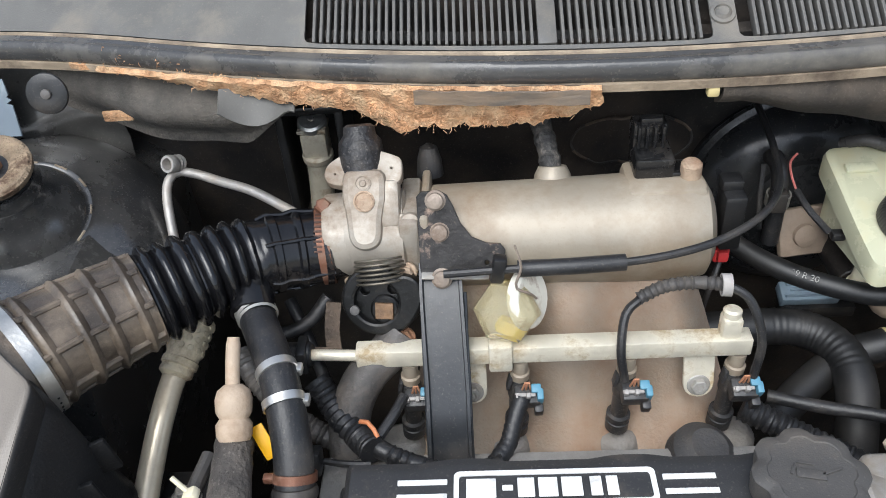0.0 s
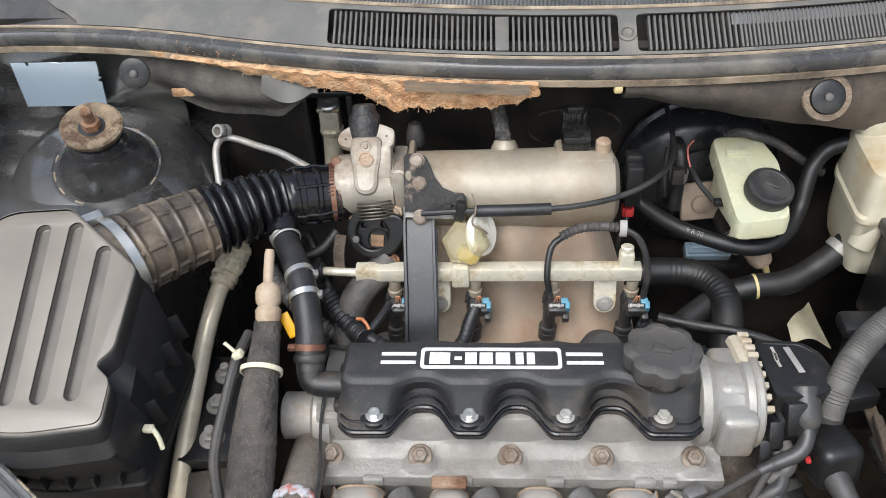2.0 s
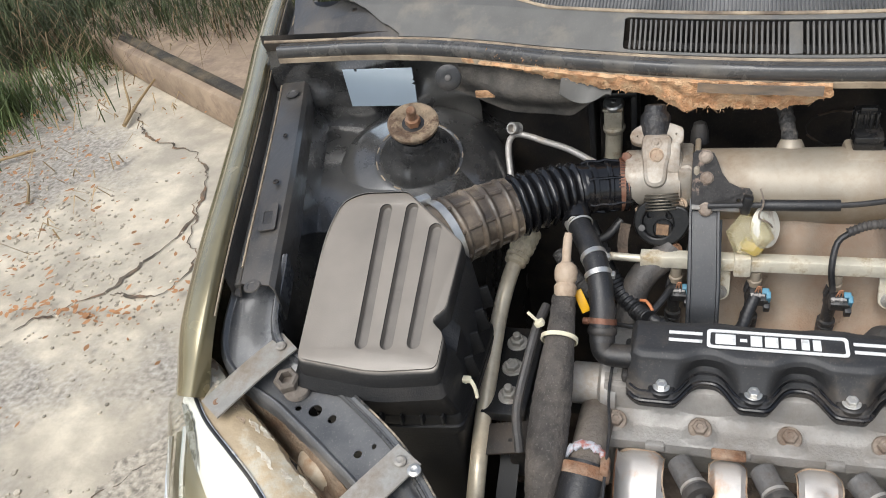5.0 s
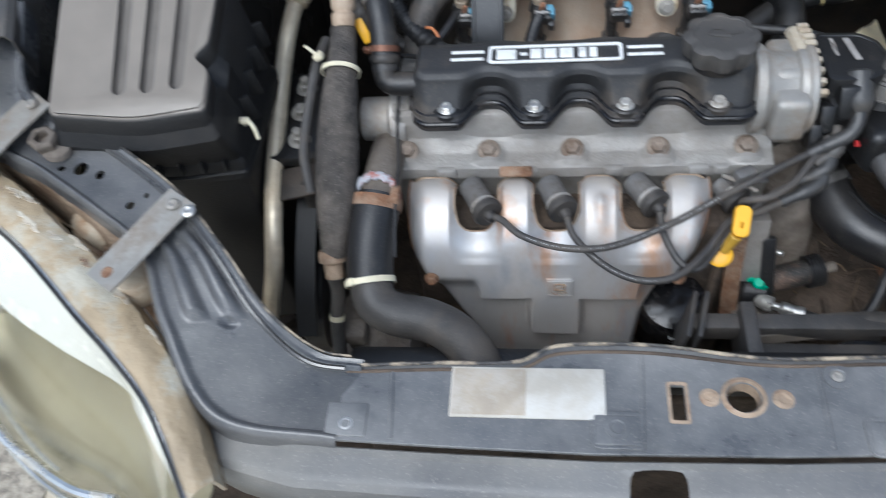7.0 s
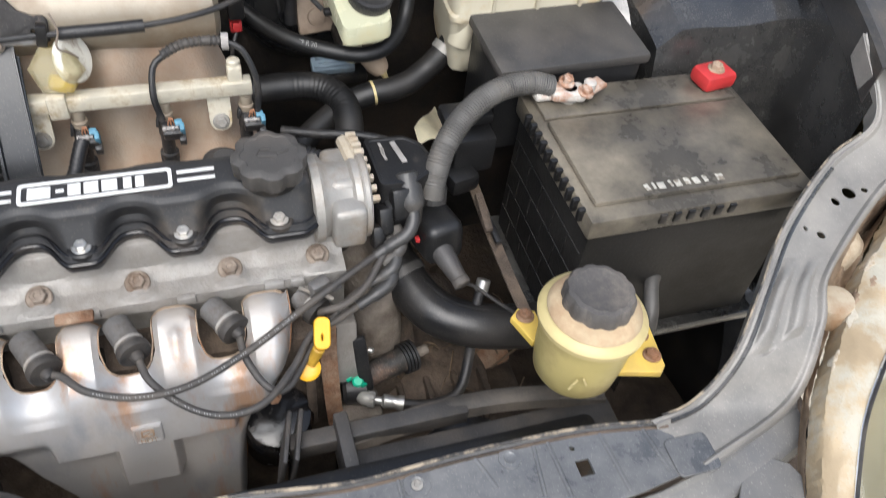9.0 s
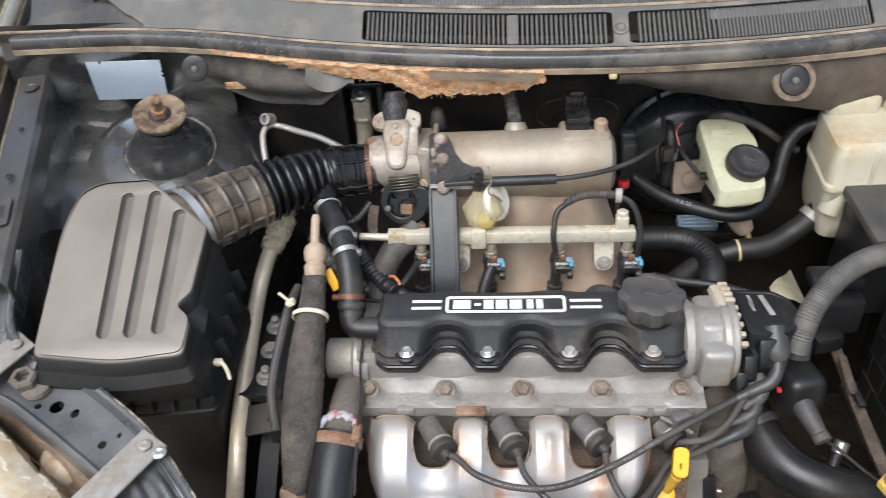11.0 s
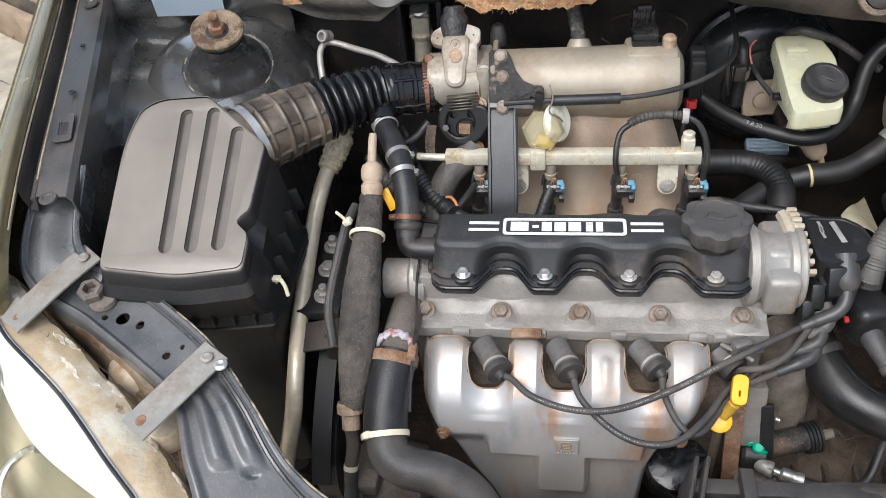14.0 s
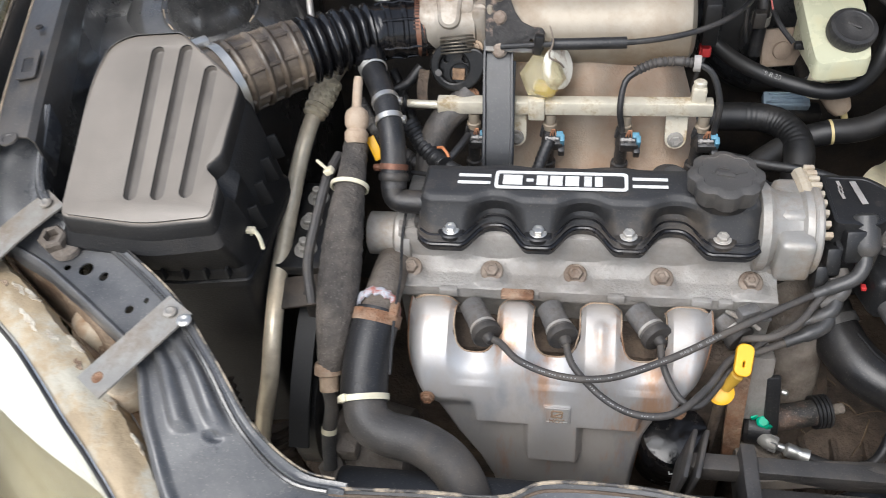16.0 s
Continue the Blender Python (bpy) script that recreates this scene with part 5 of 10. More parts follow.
for k in range(326):
    x = -0.45 + 0.0042 * k
    p0, p1 = cowl_at(x, cowl_deep(x) + 0.006), cowl_at(x, cowl_deep(x) + 0.041)
    loft(bm, [[p + V(-0.0012, 0, 0), p + V(0, 0, 0.0022), p + V(0.0012, 0, 0)] for p in (p0, p1)], caps=False)
sheet_bm = B(sheet, lambda a, b: cowl_at(-0.6 + 1.63 * a, cowl_deep(-0.6 + 1.63 * a) + 0.003 + 0.045 * b) + V(0, 0, -0.0005), 80, 3, 0)
tagged(part("ribbed_strip", bm, ribbed, cowl, "fine-ribbed black rubber strip"), kind="stuff")
part("strip_base", sheet_bm, ribbed, cowl)
part("blank_block", B(rbox, cowl_at(0.091, 0.0225) + V(0, 0, -0.0025), (0.014, 0.041, 0.006), 0.001, Euler((math.atan(0.62), 0, 0))), slat_grey, cowl, "closed stretch between the slats")
p = cowl_at(0.217, 0.021)
part("screw", B(lathe, p, (0, -0.5, 0.85), [(0.0095, 0), (0.009, 0.0015), (0.0065, 0.002), (0.006, 0.001), (0.004, 0.003), (0.0008, 0.0022)], 22), cowl_plastic, cowl, "round screw between the two grilles")
wind = thing("windscreen", (CX, 0.68, 1.02), "lower edge of the glass windscreen", "windscreen")
part("pane", B(sheet, lambda a, b: cowl_at(-0.56 + 1.55 * a, cowl_deep(-0.56 + 1.55 * a) + 0.045) + V(0, 0.62 * b, 0.36 * b + 0.002), 30, 6, 0.004), glass, wind)
part("dashboard", B(sheet, lambda a, b: cowl_at(-0.56 + 1.55 * a, cowl_deep(-0.56 + 1.55 * a) + 0.049) + V(0, 0.5 * b, -0.012), 10, 4, 0.004), black_plastic, wind, "dark dashboard top behind the glass")
slat = None
x = G1[0] + 0.0045
while x < G2[1] - 0.003:
    fine = x > 0.330
    if not (G1[1] - 0.003 < x < G2[0] + 0.005) and abs(x - 0.091) > 0.008:
        p = cowl_at(x, 0.0225) + V(0, 0, -0.0035)
        if slat is None:
            tilt = Euler((math.atan(0.62), 0, 0)).to_matrix().to_4x4()
            slat = part("slat", B(rbox, p, (0.0025, 0.0410, 0.009), 0.0007, tilt), slat_grey, cowl)
            mesh0, p0 = slat.data, p
        else:
            ob = new("slat", mesh0)
            ob.parent = cowl
            ob.location = p - p0
            origin_of[ob] = origin_of[cowl]
    x += 0.0043 if fine else 0.0057
part("blanking_strip", B(sheet, lambda a, b: cowl_at(0.322 + 0.185 * a, 0.026 + 0.011 * b) + V(0, 0, 0.0005), 20, 2, 0.002), surf("cowl_pale", (0.125, 0.125, 0.127), 0.5, bump=0.1), cowl, "paler grey strip across the finer slots")
wip = thing("wiper", (0.36, 0.67, 1.02), "black windscreen wiper arm resting at the foot of the screen", "wiper")
bm = B(lathe, cowl_at(0.40, 0.07), (0, -0.4, 0.9), [(0.014, 0), (0.013, 0.012), (0.008, 0.016)], 20)
part("pivot", bm, black_plastic, wip)
part("arm", B(tube, [tuple(cowl_at(0.40, 0.07) + V(0, 0, 0.014)), tuple(cowl_at(0.30, 0.088) + V(0, 0, 0.024)), tuple(cowl_at(0.10, 0.115) + V(0, 0, 0.03))], 0.006, 10), black_plastic, wip)

# bonnet seal along the scuttle: a soft bulb on a pale foam strip
seal = thing("bonnet_seal", (CX, 0.58, 0.955), "dark rubber bonnet seal with cracked pale foam edge", "seal")


def seal_line(x, dy, dz):
    drop = 0.012 * max(0, abs(x - CX) - 0.6)
    return (x, YS(x) + dy, 0.972 + dz - drop)


xs = [-0.575 + 1.58 * k / 30 for k in range(31)]
bm = bmesh.new()
path = along([seal_line(x, -0.004, 0.002) for x in xs], 0.006)
rings = []
for c, u, v, t, s in path:
    ring = []
    for i in range(24):
        a = 2 * math.pi * i / 24
        wob = 1 + 0.06 * noise.noise(V(c.x * 9, math.cos(a), math.sin(a)))
        off = V(0, math.cos(a) * 0.0115 * wob, math.sin(a) * 0.0095 * wob + (0.002 * math.sin(3 * a)))
        ring.append(c + off)
    rings.append(ring)
loft(bm, rings)
part("bulb", bm, seal_rubber, seal)
part("lip", B(tube, [seal_line(x, 0.0125, 0.0045) for x in xs], 0.0042, 10, 0.01), seal_rubber, seal, "narrow upper lip of the seal")
bm = bmesh.new()
rings = []
for c, u, v, t, s in along([seal_line(x, -0.012, -0.009) for x in xs], 0.006):
    w = 0.0035 + 0.0015 * noise.noise(V(c.x * 25, 3, 0))
    rings.append([c + V(0, -w, 0.003), c + V(0, 0.012, 0.004), c + V(0, 0.012, -0.003), c + V(0, -w * 0.6, -0.004)])
loft(bm, rings)
part("foam_edge", bm, seal_tan, seal, "cracked tan foam edge")


# ---- insulation on the scuttle ----
def pad_left(a, b):
    x = -0.335 + 0.235 * a
    low = 0.955 - (0.955 - (0.885 + 0.025 * (2 * a - 1) ** 2 + (0.035 * max(0, a - 0.75) / 0.25))) * b
    y = YS(x) - 0.006 + 0.012 * b + 0.006 * noise.noise(V(x * 18, low * 18, 4)) - 0.022 * math.sin(math.pi * a) * math.sin(math.pi * min(1, b * 1.1)) ** 2
    return V(x, y + 0.01, low)


single("insulation_pad", B(sheet, pad_left, 50, 26, 0.004), felt, (-0.22, 0.62, 0.885), "dark grey felt insulation pad bulging under the scuttle", "insulation", "insulation pads")


def pad_right(a, b):
    x = 0.215 + 0.42 * a
    low = 0.958 - (0.018 + 0.095 * max(0, a - 0.05) ** 0.9) * b + 0.004 * noise.noise(V(x * 20, 2, b))
    y = YS(x) - 0.004 + 0.014 * b + 0.004 * noise.noise(V(x * 18, low * 18, 4)) - 0.01 * math.sin(math.pi * b)
    return V(x, y, low)


pad = single("insulation_pad", B(sheet, pad_right, 60, 18, 0.004), felt_brown, (0.42, 0.62, 0.885), "brown-stained felt insulation pad under the scuttle", "insulation", "insulation pads")
bolt_dark = surf("bolt_dark", (0.10, 0.092, 0.085), 0.6, bump=0.1)
felt_tan = surf("felt_tan", (0.185, 0.14, 0.10), 0.95, var=0.4, scale=60, bump=0.6, bump_scale=320)
for at, n in ((V(-0.312, 0.612, 0.953), V(0.1, -1, 0.35)), (V(0.418, 0.559, 0.939), V(0, -1, 0.5))):
    ret = thing("push_fastener", at, "black round plastic push fastener in the insulation", "fastener", "push fasteners")
    if at.x > 0:
        part("stain_ring", B(lathe, at - Vector(n).normalized() * 0.003, n, [(0.020, 0), (0.025, 0.0), (0.024, 0.0025), (0.018, 0.003)], 26, caps=False), felt_tan, ret, "rubbed tan ring in the felt")
    part("disc", B(lathe, at, n, [(0.017, 0), (0.0165, 0.002), (0.010, 0.004), (0.004, 0.003)], 26), black_plastic, ret)
    part("pin", B(lathe, at, n, [(0.0045, 0.002), (0.004, 0.005), (0.002, 0.006)], 14), bolt_dark, ret)
# torn brown fibre that hangs below the seal
TORN = [(-0.30, 0.968), (-0.25, 0.962), (-0.21, 0.960), (-0.165, 0.955), (-0.11, 0.948), (-0.06, 0.945), (-0.045, 0.938), (-0.022, 0.927), (0.0, 0.930), (0.035, 0.932), (0.075, 0.936), (0.10, 0.941), (0.127, 0.952)]


def torn_low(x):
    for (x0, z0), (x1, z1) in zip(TORN, TORN[1:]):
        if x0 <= x <= x1:
            return z0 + (z1 - z0) * (x - x0) / (x1 - x0)
    return 0.955


def torn(a, b):
    x = -0.30 + 0.427 * a
    low = torn_low(x) + 0.004 * noise.noise(V(x * 90, 1, 0)) + 0.003 * noise.noise(V(x * 260, 2, 0))
    z = 0.966 + (low - 0.966) * b
    return V(x, YS(x) - 0.016 + 0.006 * b + 0.004 * noise.noise(V(x * 70, z * 90, 3)), z)


board_grey = surf("board_grey", (0.115, 0.098, 0.080), 0.8, var=0.4, scale=30, dirt=(0.24, 0.17, 0.11), amount=0.36, dirt_scale=22, bump=0.4, stretch=(0.3, 1, 1))
tornp = thing("torn_insulation", (-0.08, 0.6, 0.92), "torn edge of coarse brown fibre insulation hanging in shreds", "insulation")
part("mat", B(sheet, torn, 240, 8, 0.005), fibre, tornp)
bm = bmesh.new()
rng = random.Random(9)
for k in range(560):
    x = rng.uniform(-0.27, 0.125)
    if x < -0.12 and rng.random() < 0.55:
        continue
    low = torn_low(x) + 0.002
    p = V(x, YS(x) - 0.018 + rng.uniform(-0.004, 0.006), low + rng.uniform(-0.002, 0.016))
    d = V(rng.gauss(0, 1.0), rng.gauss(-0.3, 0.5), rng.gauss(-0.35, 0.5)).normalized() * rng.uniform(0.0015, 0.0048)
    q = p + d + V(0, 0, -0.001)
    w = V(rng.uniform(-1, 1), rng.uniform(-1, 1), rng.uniform(-1, 1)).normalized() * 0.0005
    w2 = d.cross(w).normalized() * 0.0005
    mid = p + d * 0.5 + w * 3
    loft(bm, [[p + w, p + w2, p - w], [mid + w, mid + w2, mid - w], [q + w * 0.3, q + w2 * 0.3, q - w * 0.3]])
tagged(part("fibre_fringe", bm, fibre, tornp, "loose brown fibre strands"), kind="stuff")
part("grey_board", B(sheet, lambda a, b: V(-0.008 + 0.126 * a, YS(-0.008 + 0.126 * a) - 0.026 + 0.0012 * noise.noise(V(a * 9, b, 0)), 0.967 - 0.0105 * b + 0.001 * noise.noise(V(a * 14, 3, b))), 40, 4, 0.002), board_grey, tornp, "strip of grey-brown backing board")
part("flap", B(sheet, lambda a, b: V(-0.165 + 0.06 * a, 0.595 - 0.015 * b + 0.006 * math.sin(a * 3), 0.957 - 0.008 * a - 0.026 * b * (0.3 + 0.7 * math.sin(math.pi * min(1, a + 0.1)))), 14, 8, 0.002), cowl_plastic, tornp, "loose grey flap of foil")
single("seal_clip", B(rbox, (0.207, 0.553, 0.955), (0.009, 0.008, 0.008), 0.002), yellowed, (0.207, 0.553, 0.951), "small yellowed clip under the bonnet seal", "clip")

# ---- air filter box ----
LID_SLOPE = 0.45


def lid_z(y):
    return 0.848 + (y - 0.242) * LID_SLOPE


def rounded(poly, r, n=5):
    """A polygon in plan with rounded corners."""
    out = []
    m = len(poly)
    for i in range(m):
        p, a, b = Vector(poly[i]), Vector(poly[i - 1]), Vector(poly[(i + 1) % m])
        rr = r[i] if isinstance(r, (list, tuple)) else r
        p0 = p + (a - p).normalized() * min(rr, (a - p).length * 0.45)
        p1 = p + (b - p).normalized() * min(rr, (b - p).length * 0.45)
        for k in range(n + 1):
            t = k / n
            out.append((1 - t) ** 2 * p0 + 2 * t * (1 - t) * p + t * t * p1)
    return out


airbox = thing("air_filter_box", (-0.32, 0.32, 0.45), "black plastic air filter box with a dusty grey ribbed lid", "air filter")
LID = [(-0.388, 0.214), (-0.300, 0.207), (-0.233, 0.216), (-0.232, 0.250), (-0.249, 0.263), (-0.235, 0.276), (-0.231, 0.347), (-0.306, 0.404), (-0.362, 0.401), (-0.384, 0.389), (-0.394, 0.350)]
RAD = [0.010, 0.02, 0.008, 0.006, 0.008, 0.006, 0.006, 0.006, 0.012, 0.012, 0.03]
ring = rounded(LID, RAD)
cx, cy = -0.31, 0.305


def scaled(ring, k, dz, base=None, dy=0.0):
    return [V(cx + (p[0] - cx) * k, cy + (p[1] - cy) * k + dy, (lid_z(p[1]) if base is None else base) + dz) for p in ring]


OUT = [(-0.396, 0.209), (-0.300, 0.201), (-0.229, 0.211), (-0.227, 0.250), (-0.227, 0.263), (-0.227, 0.276), (-0.227, 0.350), (-0.304, 0.409), (-0.364, 0.406), (-0.389, 0.393), (-0.400, 0.350)]
rim = rounded(OUT, RAD)
GROOVES = [((-0.327, 0.380), (-0.319, 0.238)), ((-0.297, 0.382), (-0.292, 0.239)), ((-0.266, 0.360), (-0.264, 0.242))]
stretch = math.hypot(1, LID_SLOPE)
tilt = Matrix.Translation((0, 0.305, lid_z(0.305) - 0.001)) @ Matrix.Rotation(math.atan(LID_SLOPE), 4, "X")


def groove_line(ends, w, n=8):
    """A long slot with round ends, in the lid's own plane."""
    (x0, y0), (x1, y1) = [(x, (y - 0.305) * stretch) for x, y in ends]
    d = Vector((x1 - x0, y1 - y0)).normalized()
    s = Vector((-d.y, d.x))
    out = [Vector((x0, y0)) + s * w * math.cos(math.pi * k / n) - d * w * math.sin(math.pi * k / n) for k in range(n + 1)]
    return out + [Vector((x1, y1)) - s * w * math.cos(math.pi * k / n) + d * w * math.sin(math.pi * k / n) for k in range(n + 1)]


bm = flat([(cx + (p[0] - cx) * 0.957, (cy + (p[1] - cy) * 0.957 - 0.305) * stretch) for p in ring], [groove_line(g, 0.0072) for g in GROOVES], 0.002, 0.0003, tilt)
bmesh.ops.remove_doubles(bm, verts=bm.verts, dist=0.00002)
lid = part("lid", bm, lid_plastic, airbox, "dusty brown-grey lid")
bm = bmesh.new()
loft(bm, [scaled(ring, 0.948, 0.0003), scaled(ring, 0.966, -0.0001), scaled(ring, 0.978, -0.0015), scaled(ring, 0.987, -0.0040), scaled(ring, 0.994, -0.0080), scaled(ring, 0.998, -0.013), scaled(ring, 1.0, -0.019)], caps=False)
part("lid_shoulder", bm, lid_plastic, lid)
for g in GROOVES:
    bm = bmesh.new()
    loft(bm, [[tilt @ V(p[0], p[1], h) for p in groove_line(g, w)] for w, h in ((0.0074, 0.0006), (0.0068, -0.001), (0.0054, -0.0052), (0.004, -0.0058))], caps=False)
    bm.faces.new([bm.verts.new(tilt @ V(p[0], p[1], -0.0058)) for p in groove_line(g, 0.004)])
    part("groove", bm, lid_dust, lid)
bm = bmesh.new()
loft(bm, [scaled(ring, 0.9985, -0.0185), scaled(rim, 1.0, -0.030), scaled(rim, 1.01, 0.0, 0.757, 0.022), scaled(rim, 1.04, 0, 0.752, 0.024), scaled(rim, 1.04, 0, 0.744, 0.024), scaled(rim, 1.0, 0, 0.742, 0.024)], caps=False)
part("skirt", bm, box_plastic, airbox, "black lower half of the lid")
bm = bmesh.new()
loft(bm, [scaled(rim, 1.0, 0, 0.741, 0.024), scaled(rim, 1.03, 0, 0.738, 0.024), scaled(rim, 1.03, 0, 0.730, 0.024), scaled(rim, 0.95, 0, 0.726, 0.024), scaled(rim, 0.84, 0, 0.55, 0.026), scaled(rim, 0.8, 0, 0.45, 0.026)])
part("lower_box", bm, box_plastic, airbox)
for k in range(7):
    y = 0.255 + 0.021 * k
    if k < 4:
        part("fin", B(rbox, (-0.223, 0.275 + 0.028 * k, 0.785 + 0.008 * k), (0.014, 0.004, 0.03), 0.001, Euler((0, radians(-8), radians(20)))), box_plastic, airbox)
    part("rim_rib", B(rbox, (-0.375 + 0.022 * k, 0.2275 - 0.006 * math.sin(math.pi * k / 6), 0.757), (0.003, 0.012, 0.014), 0.001), box_plastic, airbox)
bm = bmesh.new()
tube(bm, [(-0.226, 0.262, 0.775), (-0.220, 0.258, 0.785), (-0.213, 0.252, 0.780), (-0.211, 0.249, 0.768)], 0.0022, 8, 0.003)
rbox(bm, (-0.222, 0.257, 0.785), (0.009, 0.007, 0.005), 0.001)
single("cable_tie", bm, white_tie, (-0.22, 0.255, 0.77), "white cable tie through the filter box lid", "cable tie", "cable ties")

# ---- intake hose ----
hose = thing("intake_hose", (-0.2, 0.47, 0.82), "black corrugated rubber intake hose, dusty brown at one end", "hose")
HOSE = [(-0.282, 0.388, 0.862), (-0.262, 0.410, 0.863), (-0.236, 0.435, 0.862), (-0.201, 0.462, 0.862), (-0.161, 0.488, 0.862), (-0.130, 0.506, 0.859), (-0.100, 0.518, 0.855), (-0.072, 0.526, 0.853)]


def hose_r(s, total):
    k = s / total
    r = 0.040 - 0.011 * min(1, k / 0.7)
    if k < 0.05:
        return r + 0.001
    if 0.08 < k < 0.40:
        return r
    if 0.40 <= k < 0.72:
        return r - 0.0030 + 0.0072 * abs(math.cos(math.pi * (s / 0.0112 + 0.18 * math.sin(s * 70)))) ** 0.8
    return r + 0.0022 * (1 if math.cos(2 * math.pi * s / 0.02) > 0.55 else 0)


path = along(HOSE, 0.0013)
total = path[-1][4]
cut = [i for i, q in enumerate(path) if q[4] > total * 0.40][0]
for nm, span, mt, lab in (("end_sleeve", path[:cut + 1], rubber_dusty, "dusty brown ribbed end"), ("bellows", path[cut:], hose_shiny, "shiny black bellows")):
    bm = bmesh.new()
    rings = []
    for c, u, v, t, s in span:
        r = hose_r(s, total)
        ring_pts = []
        for i in range(32):
            a = 2 * math.pi * i / 32
            rr = r + (0.0026 * noise.noise(c * 60 + V(3 * math.cos(a), 3 * math.sin(a), 0)) if 0.40 * total < s < 0.74 * total else 0)
            ring_pts.append(c + (u * math.cos(a) + v * math.sin(a)) * rr)
        rings.append(ring_pts)
    loft(bm, rings, True)
    part(nm, bm, mt, hose, lab, sharp=50)
hoop = [q for q in path if 0.07 * total < q[4] < 0.40 * total]
for k in range(4):
    c, u, v, t, s = hoop[int((len(hoop) - 1) * (0.10 + 0.26 * k))]
    r = hose_r(s, total)
    part("rib", B(lathe, c - t * 0.0022, t, [(r - 0.001, -0.003), (r + 0.0020, -0.0008), (r + 0.0036, 0.0012), (r + 0.0038, 0.0026), (r + 0.0020, 0.0052), (r - 0.001, 0.0074)], 44, caps=False), rubber_dusty, hose)
for k in range(8):
    a = 2 * math.pi * (k + 0.35) / 8
    part("rib", B(tube, [tuple(c + (u * math.cos(a) + v * math.sin(a)) * hose_r(s, total)) for c, u, v, t, s in hoop[::6]], 0.0026, 8, 0.006), rubber_dusty, hose)
straight = [q for q in path if 0.74 * total < q[4] < 0.97 * total]
for k in range(6):
    a = 2 * math.pi * (k + 0.2) / 6
    part("rib", B(tube, [tuple(c + (u * math.cos(a) + v * math.sin(a)) * (hose_r(s, total) + 0.0005)) for c, u, v, t, s in straight[::6]], 0.0016, 6, 0.006), hose_shiny, hose)
t0 = (Vector(HOSE[1]) - Vector(HOSE[0])).normalized()
bm = B(ring_band, Vector(HOSE[0]) + t0 * 0.014, t0, 0.0412, 0.009, 0.0015)
rbox(bm, Vector(HOSE[0]) + t0 * 0.012 + V(-0.022, 0.012, 0.040), (0.02, 0.013, 0.009), 0.002, Euler((0, 0, radians(40))))
clamp = part("clamp", bm, zinc, hose, "bright worm-drive hose clamp")
u_, v_, w_ = basis(t0)
for k in range(16):
    q = radians(10 + 8 * k)
    d_ = u_ * math.cos(q) + v_ * math.sin(q)
    part("clamp_slot", B(rbox, Vector(HOSE[0]) + t0 * 0.014 + d_ * 0.0428, (0.0012, 0.0012, 0.0012), 0.0002), rubber, clamp)
bm = B(ring_band, (-0.086, 0.523, 0.854), (1, 0.15, 0), 0.0302, 0.0095, 0.0014)
clamp = part("clamp", bm, copper, hose, "rusty brown worm-drive clamp")
slot_dark = surf("slot_dark", (0.06, 0.03, 0.02), 0.7)
for k in range(10):
    a = radians(28 + 7 * k)
    part("clamp_slot", B(rbox, V(-0.086, 0.523 - 0.0319 * math.cos(a), 0.854 + 0.0319 * math.sin(a)), (0.0062, 0.0008, 0.0016), 0.0002, Euler((-a, radians(0), radians(0)))), slot_dark, clamp)
part("clamp_screw", B(lathe, (-0.084, 0.526, 0.888), (0.3, -0.6, 0.7), [(0.0052, -0.004), (0.0062, 0), (0.0062, 0.005), (0.0045, 0.0065)], 6), copper, clamp)
bm = bmesh.new()
tube(bm, [(-0.140, 0.486, 0.850), (-0.136, 0.470, 0.846), (-0.134, 0.460, 0.842)], 0.017, 18, 0.003)
part("branch", bm, hose_shiny, hose, "short branch for the breather")
for nm, a, b in (("spring_clip", (-0.262, 0.488, 0.858), (-0.232, 0.505, 0.852)),):
    bm = B(tube, [a, (-0.25, 0.50, 0.864), b], 0.002, 8, 0.003)
    rbox(bm, a, (0.02, 0.012, 0.012), 0.003, Euler((0, 0, radians(-30))))
    rbox(bm, b, (0.024, 0.010, 0.010), 0.003, Euler((0, 0, radians(30))))
    part(nm, bm, galv, hose, "steel spring clip")

# breather hose with two steel bands
br = thing("breather_hose", (-0.1, 0.4, 0.77), "dark grey rubber breather hose with two steel bands", "hose")
PCV = [(-0.134, 0.464, 0.842), (-0.127, 0.448, 0.840), (-0.116, 0.425, 0.838), (-0.106, 0.402, 0.833), (-0.099, 0.380, 0.822), (-0.095, 0.362, 0.805), (-0.094, 0.346, 0.788), (-0.093, 0.335, 0.776)]
part("hose", B(tube, PCV, 0.0135, 18, 0.004), rubber, br)
for c, n in (((-0.108, 0.407, 0.834), (0.43, -0.9, -0.2)), ((-0.101, 0.386, 0.826), (0.3, -0.85, -0.42))):
    bm = B(ring_band, c, n, 0.0137, 0.006, 0.0012)
    rbox(bm, Vector(c) + V(0.015, 0.002, 0), (0.005, 0.008, 0.006), 0.001)
    part("band", bm, zinc, br, "bright steel band")
bm = bmesh.new()
for k in range(3):
    q = Vector(PCV[0]) + V(0.002 * k, -0.004 * k, 0)
    lathe(bm, q, (0.42, -0.9, -0.15), [(0.0138, 0), (0.0155, 0.0012), (0.0138, 0.0024)], 20, caps=False)
part("spring", bm, zinc, br, "coiled wire clip")
bm = bmesh.new()
tube(bm, [(-0.0935, 0.342, 0.786), (-0.0935, 0.334, 0.775), (-0.090, 0.329, 0.768), (-0.080, 0.327, 0.7665), (-0.055, 0.327, 0.7665)], 0.0125, 18, 0.003)
